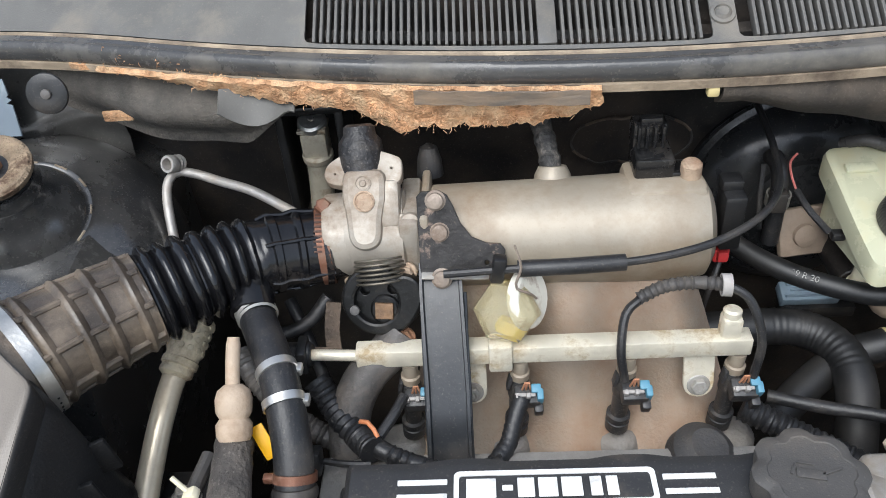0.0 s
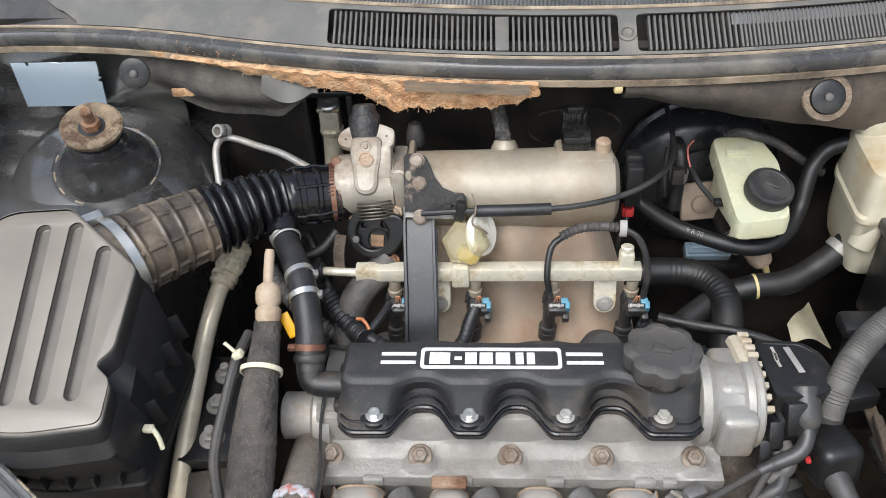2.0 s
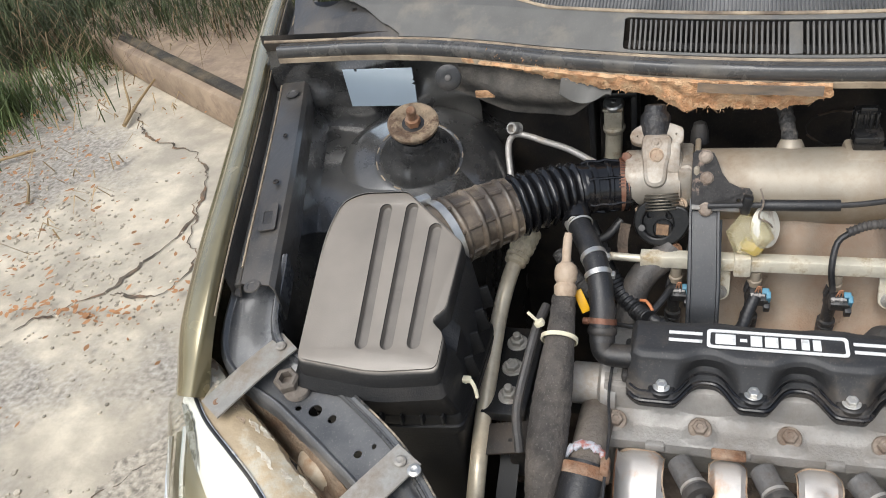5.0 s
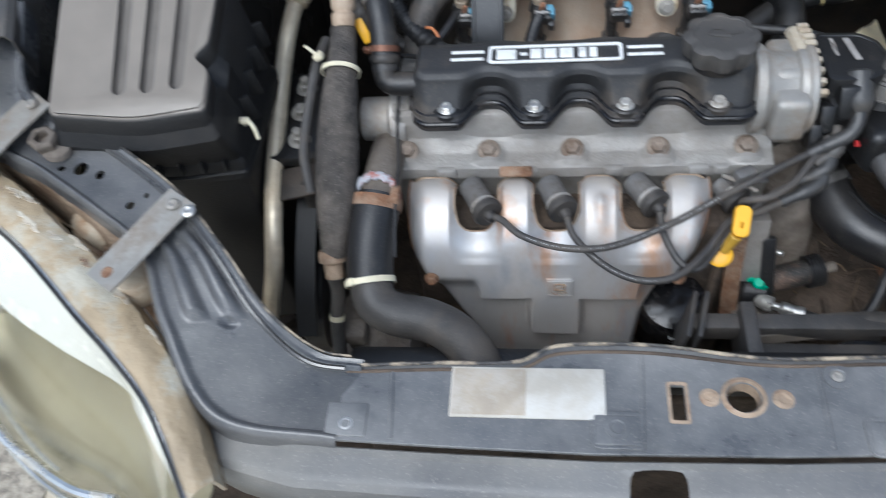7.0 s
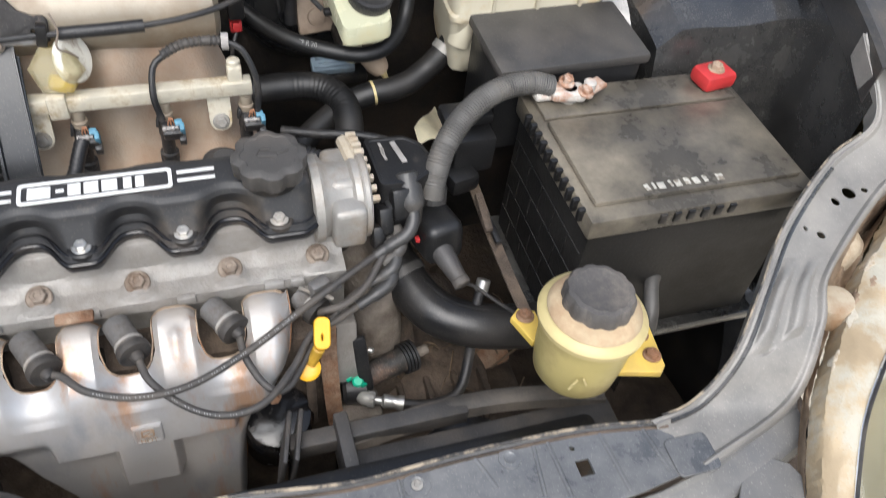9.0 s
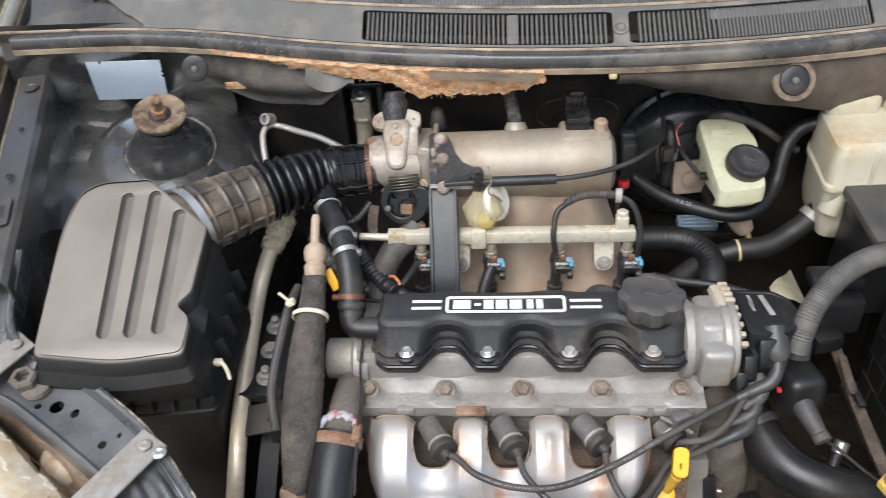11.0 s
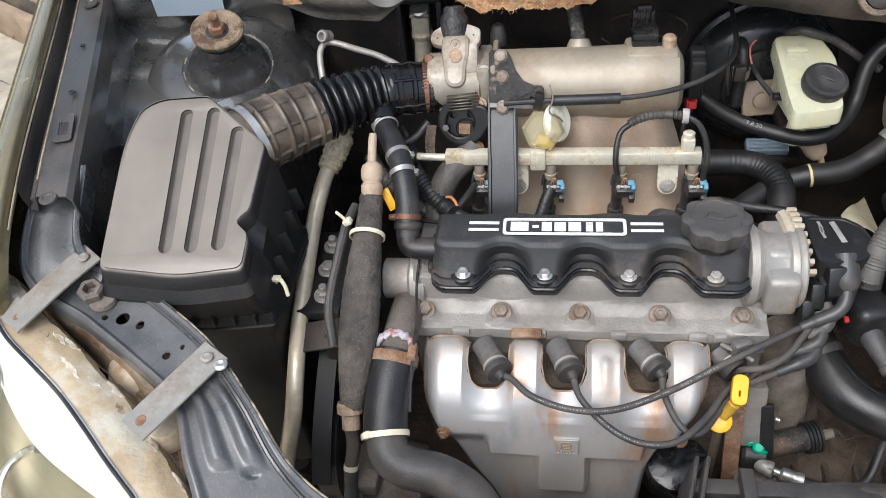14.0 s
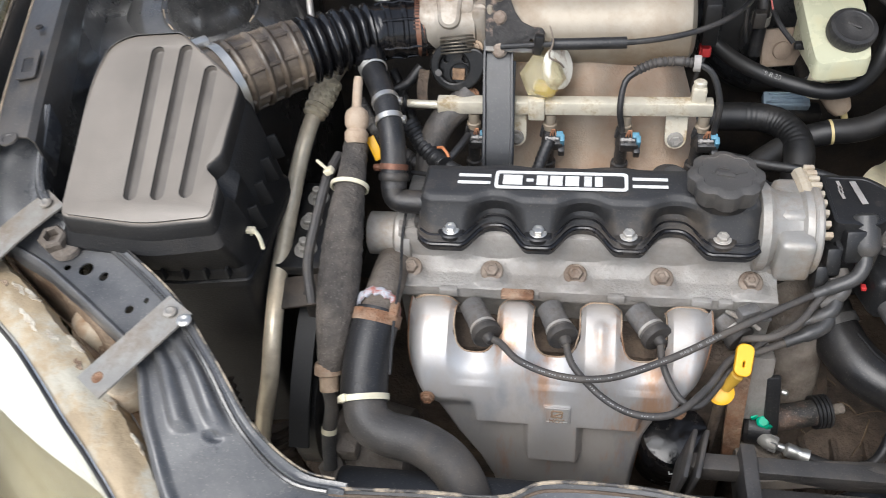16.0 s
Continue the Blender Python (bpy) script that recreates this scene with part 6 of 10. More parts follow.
lathe(bm, (-0.0935, 0.340, 0.783), (0.0, 0.62, 0.78), [(0.0145, 0), (0.0155, 0.002), (0.0155, 0.006), (0.0145, 0.008)], 20)
part("elbow", bm, black_plastic, br, "black plastic elbow into the valve cover")
bm = B(ring_band, (-0.0937, 0.350, 0.793), (0.02, 0.66, 0.75), 0.0137, 0.006, 0.0014)
rbox(bm, (-0.110, 0.349, 0.793), (0.010, 0.006, 0.006), 0.0015)
part("band", bm, copper, br, "rusty band")
bm = B(rbox, (-0.1195, 0.378, 0.795), (0.010, 0.0015, 0.026), 0.0006, Euler((radians(-35), radians(-18), radians(20))))
single("yellow_tag", bm, yellow, (-0.1195, 0.378, 0.785), "small yellow plastic tag with unreadable print", "tag")

# ---- engine ----
bolt_dull = surf("bolt_dull", (0.25, 0.205, 0.165), 0.5, metal=0.35, var=0.3, scale=60, dirt=(0.14, 0.095, 0.065), amount=0.4, dirt_scale=40, bump=0.3)
HB = [-0.077, 0.0095, 0.096, 0.1825, 0.269]
VB = [-0.030, 0.058, 0.146, 0.234]
SC = [0.014, 0.102, 0.190]
engine = thing("engine", (0.1, 0.33, 0.25), "four-cylinder engine with a bare dusty aluminium head", "engine")
bm = B(rbox, (0.10, 0.335, 0.46), (0.36, 0.19, 0.36), 0.012)
part("block", bm, grime, engine, "dark oily engine block")


def head_front(a, b):
    """The stepped front of the cylinder head, from under the cover down to the exhaust ports."""
    x = -0.090 + 0.385 * a
    boss = bumpy(x, HB, 0.020, 1.6)
    dent = bumpy(x, SC + [-0.06], 0.030, 1.4)
    prof = [(0.345, 0.742), (0.318, 0.740), (0.312 + 0.006 * dent, 0.716 - 0.004 * dent), (0.308, 0.703), (0.298, 0.694 + 0.006 * boss), (0.287 - 0.004 * boss, 0.692 + 0.006 * boss), (0.283 - 0.003 * boss, 0.691), (0.2785, 0.690), (0.278, 0.677), (0.287, 0.673), (0.288, 0.60)]
    p = lerp_path(b, [(x, y, z) for y, z in prof])
    return p


head = part("cylinder_head", B(sheet, head_front, 200, 50, 0), alu_cast, engine)
bm = B(rbox, (0.10, 0.36, 0.67), (0.383, 0.10, 0.135), 0.006)
part("head_body", bm, alu_cast, engine)
for i, x in enumerate(HB):
    b1 = part("head_bolt", B(bolt, (x, 0.2965, 0.6985), (0, -0.35, 0.94), 0.0078, 0.009, 1.55), bolt_dull, engine, "dull rusty head bolt")
for x, w in ((-0.035, 0.020), (0.052, 0.016), (0.138, 0.018), (0.222, 0.020), (0.245, 0.014)):
    part("cast_pad", B(rbox, (x, 0.2785, 0.686), (w, 0.008, 0.010), 0.002), alu_cast, engine)
bm = bmesh.new()
lathe(bm, (-0.128, 0.335, 0.712), (1, 0, 0), [(0.020, 0), (0.0235, 0.002), (0.0235, 0.03), (0.030, 0.034), (0.030, 0.05)], 32)
rbox(bm, (-0.098, 0.315, 0.690), (0.030, 0.030, 0.036), 0.006)
part("cam_end", bm, alu_clean, engine, "bright cast end of the camshaft housing")

# valve cover
cover = thing("valve_cover", (0.1, 0.33, 0.738), "satin black valve cover with white stripes and a white badge", "valve cover")
X0, X1 = -0.066, 0.272


def cover_shape(a, b):
    x = X0 + (X1 - X0) * a
    s = bumpy(x, SC, 0.034, 1.5)
    s2 = bumpy(x, SC, 0.030, 1.2)
    yf = 0.286 + 0.031 * s
    yt = 0.312 + 0.010 * s2
    yb = 0.3665 + 0.003 * bumpy(x, (0.02, 0.13, 0.23), 0.03, 1.5)
    prof = [(yb + 0.010, 0.738), (yb + 0.010, 0.746), (yb + 0.004, 0.748), (yb + 0.001, 0.776), (yb - 0.003, 0.7855), (yb - 0.010, 0.7875), (0.340, 0.7875), (yt + 0.006, 0.7855), (yt + 0.001, 0.782), (yt - 0.001, 0.777),
            (yf + 0.014, 0.757), (yf + 0.0115, 0.7525), (yf + 0.008, 0.7515), (yf + 0.0065, 0.7535), (yf + 0.0045, 0.7535), (yf + 0.003, 0.7500), (yf + 0.001, 0.7495), (yf, 0.748), (yf, 0.738)]
    p = lerp_path(b, [(x, y, z) for y, z in prof])
    e = min(a, 1 - a) * (X1 - X0)
    if p.y < 0.335 and e < 0.018:
        p.y += 0.014 * (1 - e / 0.018) ** 2 * min(1, (0.335 - p.y) / 0.02)
    lim = 0.7515 + 0.037 * math.sqrt(max(0, 1 - (1 - min(1, e / 0.012)) ** 2))
    if p.z > lim:
        p.z = lim
    return p


bm = B(sheet, cover_shape, 190, 72, 0)
for a in (0, 1):
    rbox(bm, (X0 - 0.001 if a == 0 else X1 + 0.001, 0.342, 0.746), (0.010, 0.060, 0.012), 0.004)
body = part("shell", bm, cover_plastic, cover)
for x in VB:
    bm = B(lathe, (x, 0.3005, 0.748), (0, 0, 1), [(0.0135, 0), (0.0135, 0.006), (0.012, 0.0075), (0.009, 0.0075)], 24)
    part("bolt_pocket", bm, black_plastic, cover)
    part("bolt", B(bolt, (x, 0.2995, 0.7545), (0, -0.12, 1), 0.0058, 0.007, 1.5), zinc, cover, "bright bolt")
RIM = []
for k in range(91):
    x = X0 + 0.004 + (X1 - X0 - 0.008) * k / 90
    e = min(x - X0, X1 - x)
    RIM.append((x, 0.286 + 0.031 * bumpy(x, SC, 0.034, 1.5) + (0.014 * (1 - e / 0.018) ** 2 if e < 0.018 else 0) - 0.0005, 0.7468))
part("flange_rim", B(tube, RIM, 0.0030, 10, 0.003), hose_shiny, cover, "glossy black rounded flange along the scallops")
part("gasket_lip", B(tube, [(x, y + 0.0075, z + 0.0058) for x, y, z in RIM], 0.0017, 8, 0.003), hose_shiny, cover, "raised inner lip")
TOP = 0.7882
for x0, x1, y in ((-0.025, 0.008, 0.3460), (-0.025, 0.008, 0.3350), (0.148, 0.182, 0.3460), (0.148, 0.182, 0.3350)):
    part("stripe", B(rbox, ((x0 + x1) / 2, y, TOP), (x1 - x0, 0.0040, 0.0012), 0.0004), white_paint, cover, "white raised stripe")
badge = thing("badge", (0.078, 0.347, 0.7876), "white raised frame with plain white blocks on the valve cover", "badge")
o, i_ = rrect(-0.0655, -0.0130, 0.0655, 0.0130, 0.0040), rrect(-0.0625, -0.0102, 0.0625, 0.0102, 0.0028)
part("rim", flat(o, [i_], 0.0012, 0.0002, Matrix.Translation((0.078, 0.3405, TOP))), white_paint, badge)
for x0, x1, w in ((0.0205, 0.0400, 0.0155), (0.0440, 0.0510, 0.004), (0.0540, 0.0650, 0.0115), (0.0675, 0.0800, 0.0115), (0.0825, 0.0960, 0.0115), (0.1010, 0.1085, 0.0115), (0.1115, 0.1190, 0.0115)):
    part("block", B(rbox, ((x0 + x1) / 2, 0.3405, TOP), (x1 - x0, w if w < 0.005 else 0.0145, 0.0012), 0.0004), white_paint, badge)

cap_plastic = surf("cap_plastic", (0.06, 0.056, 0.052), 0.55, var=0.15, dirt=(0.11, 0.095, 0.08), amount=0.3, dirt_scale=16, bump=0.12, bump_scale=800)
cap = part("oil_cap", B(lathe, (0.232, 0.329, 0.791), (0, 0, 1), [(0.031, 0), (0.0338, 0.003), (0.0352, 0.016), (0.0350, 0.0200), (0.0305, 0.0225), (0.0265, 0.0230), (0.0258, 0.0222)], 144, 8, 0.11), cap_plastic, cover, "black scalloped oil filler cap")
part("neck", B(lathe, (0.232, 0.329, 0.782), (0, 0, 1), [(0.026, 0), (0.027, 0.008), (0.024, 0.012)], 28), black_plastic, cap)
bm = bmesh.new()
Z = 0.8138
rbox(bm, (0.231, 0.327, Z), (0.017, 0.007, 0.001), 0.0004, Euler((0, 0, radians(-12))))
rbox(bm, (0.244, 0.3285, Z), (0.014, 0.0018, 0.001), 0.0003, Euler((0, 0, radians(18))))
rbox(bm, (0.2215, 0.331, Z), (0.008, 0.0018, 0.001), 0.0003, Euler((0, 0, radians(60))))
rbox(bm, (0.230, 0.335, Z), (0.010, 0.0016, 0.001), 0.0003, Euler((0, 0, radians(-12))))
part("oil_symbol", bm, cap_plastic, cap, "raised oil can symbol")

# cast housing and ignition coil at the engine's end
hs = thing("distributor_housing", (0.3, 0.335, 0.70), "cast aluminium housing bolted to the end of the cylinder head", "housing")
bm = bmesh.new()
lathe(bm, (0.268, 0.338, 0.738), (1, 0, 0), [(0.040, 0), (0.0445, 0.002), (0.0445, 0.010), (0.041, 0.014), (0.038, 0.018), (0.037, 0.040), (0.041, 0.043), (0.042, 0.050), (0.030, 0.052)], 40)
rbox(bm, (0.302, 0.312, 0.736), (0.034, 0.050, 0.050), 0.007, None, 3)
rbox(bm, (0.300, 0.345, 0.740), (0.030, 0.060, 0.066), 0.008, None, 3)
rbox(bm, (0.300, 0.322, 0.699), (0.036, 0.030, 0.020), 0.006)
part("casting", bm, alu_smooth, hs)
part("flange", B(lathe, (0.3175, 0.336, 0.738), (1, 0, 0), [(0.030, 0), (0.043, 0), (0.0445, 0.002), (0.0445, 0.006), (0.043, 0.008), (0.030, 0.008)], 40), alu_smooth, hs)
core_cream = surf("core_cream", (0.47, 0.41, 0.315), 0.55, var=0.2, scale=40, dirt=(0.30, 0.22, 0.14), amount=0.36, dirt_scale=40, bump=0.2)
fins = thing("coil_core", (0.328, 0.335, 0.74), "pale stacked iron core with square teeth beside the ignition coil", "coil core")
bm = bmesh.new()
CORE = [(0.3195, 0.382, 0.774), (0.3215, 0.358, 0.776), (0.3245, 0.332, 0.770), (0.3280, 0.308, 0.755)]
for k in range(9):
    a = k / 8
    p = lerp_path(a, CORE)
    part("tooth", B(rbox, p + V(0.001, 0, 0.001), (0.0105, 0.0058, 0.011), 0.0012, Euler((radians(28 * a), 0, 0))), core_cream, fins)
part("core", B(tube, [tuple(Vector(q) + V(-0.007, 0, -0.003)) for q in CORE], 0.0075, 8), core_cream, fins)
coil = thing("ignition_coil", (0.365, 0.35, 0.70), "black plastic ignition coil with a faded white label", "ignition coil")
out = [Vector((x, y)) for x, y in ((0.338, 0.320), (0.374, 0.318), (0.394, 0.330), (0.402, 0.352), (0.396, 0.378), (0.380, 0.392), (0.336, 0.394))]
rg = rounded([(p.x, p.y) for p in out], 0.006, 3)
bm = bmesh.new()
loft(bm, [[V(p[0], p[1], z) if k == 1 else V(0.367 + (p[0] - 0.367) * k, 0.356 + (p[1] - 0.356) * k, z) for p in rg] for k, z in ((1, 0.690), (1, 0.757), (0.97, 0.761), (0.86, 0.7615), (0.84, 0.7605))])
part("body", bm, black_plastic, coil)
for y, w in ((0.377, 0.020), (0.370, 0.016), (0.363, 0.022)):
    part("print_bar", B(rbox, (0.352, y, 0.7613), (0.003, w * 0.6, 0.0006), 0, Euler((0, 0, radians(8)))), grey_plug, coil)
part("print_bar", B(rbox, (0.368, 0.366, 0.7615), (0.006, 0.034, 0.0008), 0.0002, Euler((0, 0, radians(10)))), grey_plug, coil, "faded pale print")
bm = B(rbox, (0.362, 0.322, 0.715), (0.040, 0.030, 0.050), 0.004)
part("connector", bm, black_plastic, coil)
for p, size, rz_ in (((0.358, 0.318, 0.738), (0.021, 0.026, 0.034), 6), ((0.341, 0.312, 0.722), (0.015, 0.024, 0.030), 4), ((0.333, 0.304, 0.706), (0.014, 0.022, 0.028), 2)):
    part("socket", B(rbox, p, size, 0.004, Euler((radians(-24), 0, radians(rz_)))), black_plastic, coil, "upright socket for a plug lead")

# heat shield over the exhaust manifold
LOBES = [(-0.074, -0.025), (0.020, 0.056), (0.103, 0.144), (0.188, 0.233)]
GAPS = [(-0.0025, 0.0225), (0.0795, 0.0235), (0.166, 0.022)]
shield = thing("exhaust_heat_shield", (0.08, 0.2, 0.43), "pressed steel exhaust heat shield, silvery with heat and rust stains, lower shade painted in", "heat shield")
SH = [(0.2775, 0.674, 0.0), (0.271, 0.684, 0.05), (0.255, 0.687, 0.12), (0.231, 0.677, 0.24), (0.210, 0.658, 0.34), (0.201, 0.638, 0.42), (0.194, 0.600, 0.56), (0.184, 0.555, 0.70), (0.168, 0.50, 0.85), (0.158, 0.43, 1.0)]


def shield_at(a, b):
    for i, ((y0, z0, b0), (y1, z1, b1)) in enumerate(zip(SH, SH[1:])):
        if b0 <= b <= b1:
            q = smooth_path((i + (b - b0) / (b1 - b0)) / (len(SH) - 1), [(0, yy, zz) for yy, zz, _ in SH])
            y, z = q.y, q.z
            break
    xl = float(np.interp(b, (0.0, 0.40, 0.48, 0.60, 0.735, 0.824, 0.90, 1.0), (-0.074, -0.075, -0.074, -0.064, -0.036, -0.010, 0.006, 0.016)))
    xr = float(np.interp(b, (0.0, 0.284, 0.42, 0.57, 0.725, 0.832, 1.0), (0.234, 0.233, 0.227, 0.207, 0.181, 0.173, 0.166)))
    x = xl + (xr - xl) * a
    edge = min(a, 1 - a)
    rnd = max(0, 1 - edge / 0.07) ** 2
    y += 0.03 * rnd * min(1, 0.2 + b / 0.2)
    z -= 0.024 * rnd * max(0, 1 - b / 0.25)
    gap = 0.0
    for c, h in GAPS:
        gap = max(gap, max(0, 1 - (abs(x - c) / (h * 1.25)) ** 2) if abs(x - c) < h * 1.25 else 0)
    if b < 0.46:
        fall = max(0, 1 - b / 0.46)
        z -= 0.014 * gap * min(1, fall * 3) * (1 if b > 0.03 else 0.3)
        y += 0.012 * gap * min(1, fall * 2)
    # pressed steps: two arms and a stem stand proud of the lower half
    def ramp(v, lo, hi):
        k = min(1, max(0, (v - lo) / (hi - lo)))
        return k * k * (3 - 2 * k)
    arm = ramp(x, -0.010, 0.0) * (1 - ramp(x, 0.163, 0.173)) * (1 - ramp(b, 0.625, 0.640))
    stem = ramp(x, 0.046, 0.054) * (1 - ramp(x, 0.103, 0.111)) * (1 - ramp(b, 0.768, 0.784))
    y += 0.018 * ramp(b, 0.52, 0.64) * (1 - max(arm, stem))
    # rounded shoulders at the top of each lobe
    for l0, l1 in LOBES:
        if l0 - 0.002 <= x <= l1 + 0.002 and b < 0.14:
            dl = max(0.0, min(x - l0, l1 - x))
            if dl < 0.014:
                z -= 0.016 * (1 - dl / 0.014) ** 2 * (1 - b / 0.14)
    z += 0.004 * math.exp(-((x - 0.1235) / 0.006) ** 2 - ((b - 0.24) / 0.07) ** 4)
    return V(x, y, z)


def shield_keep(a, b):
    p = shield_at(a, b)
    for c, h in GAPS:
        if abs(p.x - c) < h and b < 0.30:
            lim = 0.30 - 0.06 * (abs(p.x - c) / h) ** 4
            if b < lim:
                return False
    return True


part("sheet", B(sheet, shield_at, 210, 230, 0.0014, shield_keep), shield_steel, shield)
bm = B(rbox, (0.083, 0.1925, 0.598), (0.028, 0.003, 0.024), 0.001, Euler((radians(-10), 0, 0)))
emb = part("pressed_emblem", bm, shield_steel, shield, "square pressed relief, unreadable")
face = Matrix.Translation((0.083, 0.1906, 0.598)) @ Euler((radians(80), 0, 0)).to_matrix().to_4x4()
part("relief_word", lettering("HOT", 0.0075, 0.0004, face @ Matrix.Translation((0, -0.0078, 0.0004))), rust_pale, emb, "pressed word HOT")
part("relief_ring", flat(rrect(-0.0125, -0.0105, 0.0125, 0.0105, 0.001), [rrect(-0.0112, -0.0092, 0.0112, 0.0092, 0.001)], 0.0008, 0.0002, face), shield_steel, emb)
part("relief_sign", flat(rrect(-0.006, -0.003, 0.006, 0.007, 0.002), [rrect(-0.0045, -0.0015, 0.0045, 0.0055, 0.001)], 0.0008, 0.0002, face), rust_pale, emb)
part("relief_bar", B(rbox, face @ V(0, 0.002, 0.0006), (0.016, 0.0012, 0.0012), 0.0003, Euler((0, radians(-35), 0))), rust_pale, emb)
for p in ((-0.052, 0.194, 0.612), (0.205, 0.203, 0.602)):
    part("bolt", B(bolt, p, (0, -1, 0.15), 0.006, 0.006, 1.3), rust, shield, "rusty shield bolt")
for c, h in GAPS:
    line = [(c - h, 0.03 + 0.03 * k) for k in range(7)] + [(c + h * k / 6, 0.30 - 0.06 * (abs(k) / 6) ** 4) for k in range(-5, 6)] + [(c + h, 0.21 - 0.03 * k) for k in range(7)]
    part("scorched_rim", B(tube, [tuple(shield_at((x + 0.074) / 0.3075, b) + V(0, -0.0006, 0.0004)) for x, b in line], 0.0009, 7, 0.004), rust_pale, shield, "scorched brown rim of an opening")
for a in (0.0, 1.0):
    part("scorched_rim", B(tube, [tuple(shield_at(a, 0.06 + 0.84 * k / 30) + V(0, -0.0005, 0)) for k in range(31)], 0.0011, 7, 0.005), rust, shield, "rusty side edge of the shield")
for l0, l1 in LOBES:
    line = []
    for k in range(15):
        x = l0 + 0.002 + (l1 - l0 - 0.004) * k / 14
        dl = min(x - l0, l1 - x)
        line.append((x, 0.2745, 0.6805 - 0.013 * max(0, 1 - dl / 0.014) ** 2))
    part("rusty_rim", B(tube, line, 0.0019, 8, 0.003), rust_pale, shield, "rusty raw edge of the shield")
bm = B(rbox, (0.038, 0.272, 0.692), (0.034, 0.012, 0.006), 0.002)
part("flange_stub", bm, rust, shield, "rusty manifold flange")
# near-black paint puts the shade inside the shield's openings into the colour
ex = thing("exhaust_manifold", (0.08, 0.24, 0.4), "cast exhaust manifold behind its shield, shade painted near-black", "manifold")
bm = B(rbox, (0.08, 0.266, 0.612), (0.31, 0.016, 0.034), 0.006)
part("flange", bm, firewall_paint, ex)
bm = bmesh.new()
for x in (-0.05, 0.035, 0.12, 0.21):
    tube(bm, [(x, 0.265, 0.645), (x * 0.9 + 0.008, 0.232, 0.625), (x * 0.5 + 0.04, 0.225, 0.56), (0.08, 0.225, 0.46)], 0.019, 12, 0.01)
part("pipes", bm, firewall_paint, ex)

# spark plug boots and leads
BOOTS = [((-0.011, 0.270, 0.676), (0.009, 0.231, 0.678)), ((0.070, 0.270, 0.678), (0.085, 0.234, 0.678)), ((0.157, 0.271, 0.679), (0.176, 0.240, 0.678)), ((0.243, 0.276, 0.668), (0.258, 0.256, 0.664))]
LEADS = [
    [(0.0, 0, 0), (0.024, 0.218, 0.680), (0.046, 0.196, 0.680), (0.086, 0.181, 0.680), (0.132, 0.183, 0.680), (0.188, 0.206, 0.685), (0.243, 0.235, 0.695), (0.288, 0.260, 0.700), (0.330, 0.285, 0.701)],
    [(0.0, 0, 0), (0.098, 0.200, 0.671), (0.127, 0.172, 0.662), (0.159, 0.157, 0.660), (0.193, 0.162, 0.660), (0.224, 0.192, 0.660), (0.249, 0.226, 0.664), (0.272, 0.234, 0.666), (0.303, 0.247, 0.671)],
    [(0.0, 0, 0), (0.184, 0.208, 0.668), (0.199, 0.182, 0.655), (0.218, 0.180, 0.650), (0.246, 0.215, 0.654), (0.285, 0.250, 0.670), (0.319, 0.266, 0.680)],
    [(0.0, 0, 0), (0.262, 0.238, 0.682), (0.281, 0.2345, 0.690), (0.298, 0.244, 0.690), (0.313, 0.257, 0.692), (0.327, 0.274, 0.697), (0.338, 0.287, 0.702)]]
ENDS = [[(0.326, 0.283, 0.700), (0.342, 0.287, 0.707), (0.360, 0.291, 0.716), (0.368, 0.299, 0.724), (0.370, 0.310, 0.733), (0.369, 0.320, 0.742)],
        [(0.300, 0.246, 0.670), (0.322, 0.253, 0.677), (0.335, 0.259, 0.681), (0.340, 0.268, 0.685), (0.340, 0.290, 0.695)],
        [(0.316, 0.265, 0.679), (0.333, 0.268, 0.686), (0.343, 0.272, 0.691), (0.347, 0.282, 0.696), (0.346, 0.300, 0.705)],
        [(0.333, 0.279, 0.691), (0.346, 0.282, 0.698), (0.353, 0.287, 0.704), (0.354, 0.296, 0.708), (0.352, 0.306, 0.712)]]
boot_grey = surf("boot_grey", (0.045, 0.044, 0.043), 0.36, var=0.2, dirt=(0.10, 0.088, 0.075), amount=0.3, dirt_scale=20, bump=0.12)
sleeve_steel = surf("sleeve_steel", (0.17, 0.165, 0.16), 0.5, metal=0.45, var=0.25, scale=40, dirt=(0.10, 0.085, 0.07), amount=0.4, dirt_scale=40, bump=0.3)
print_white = surf("print_white", (0.26, 0.26, 0.255), 0.6)
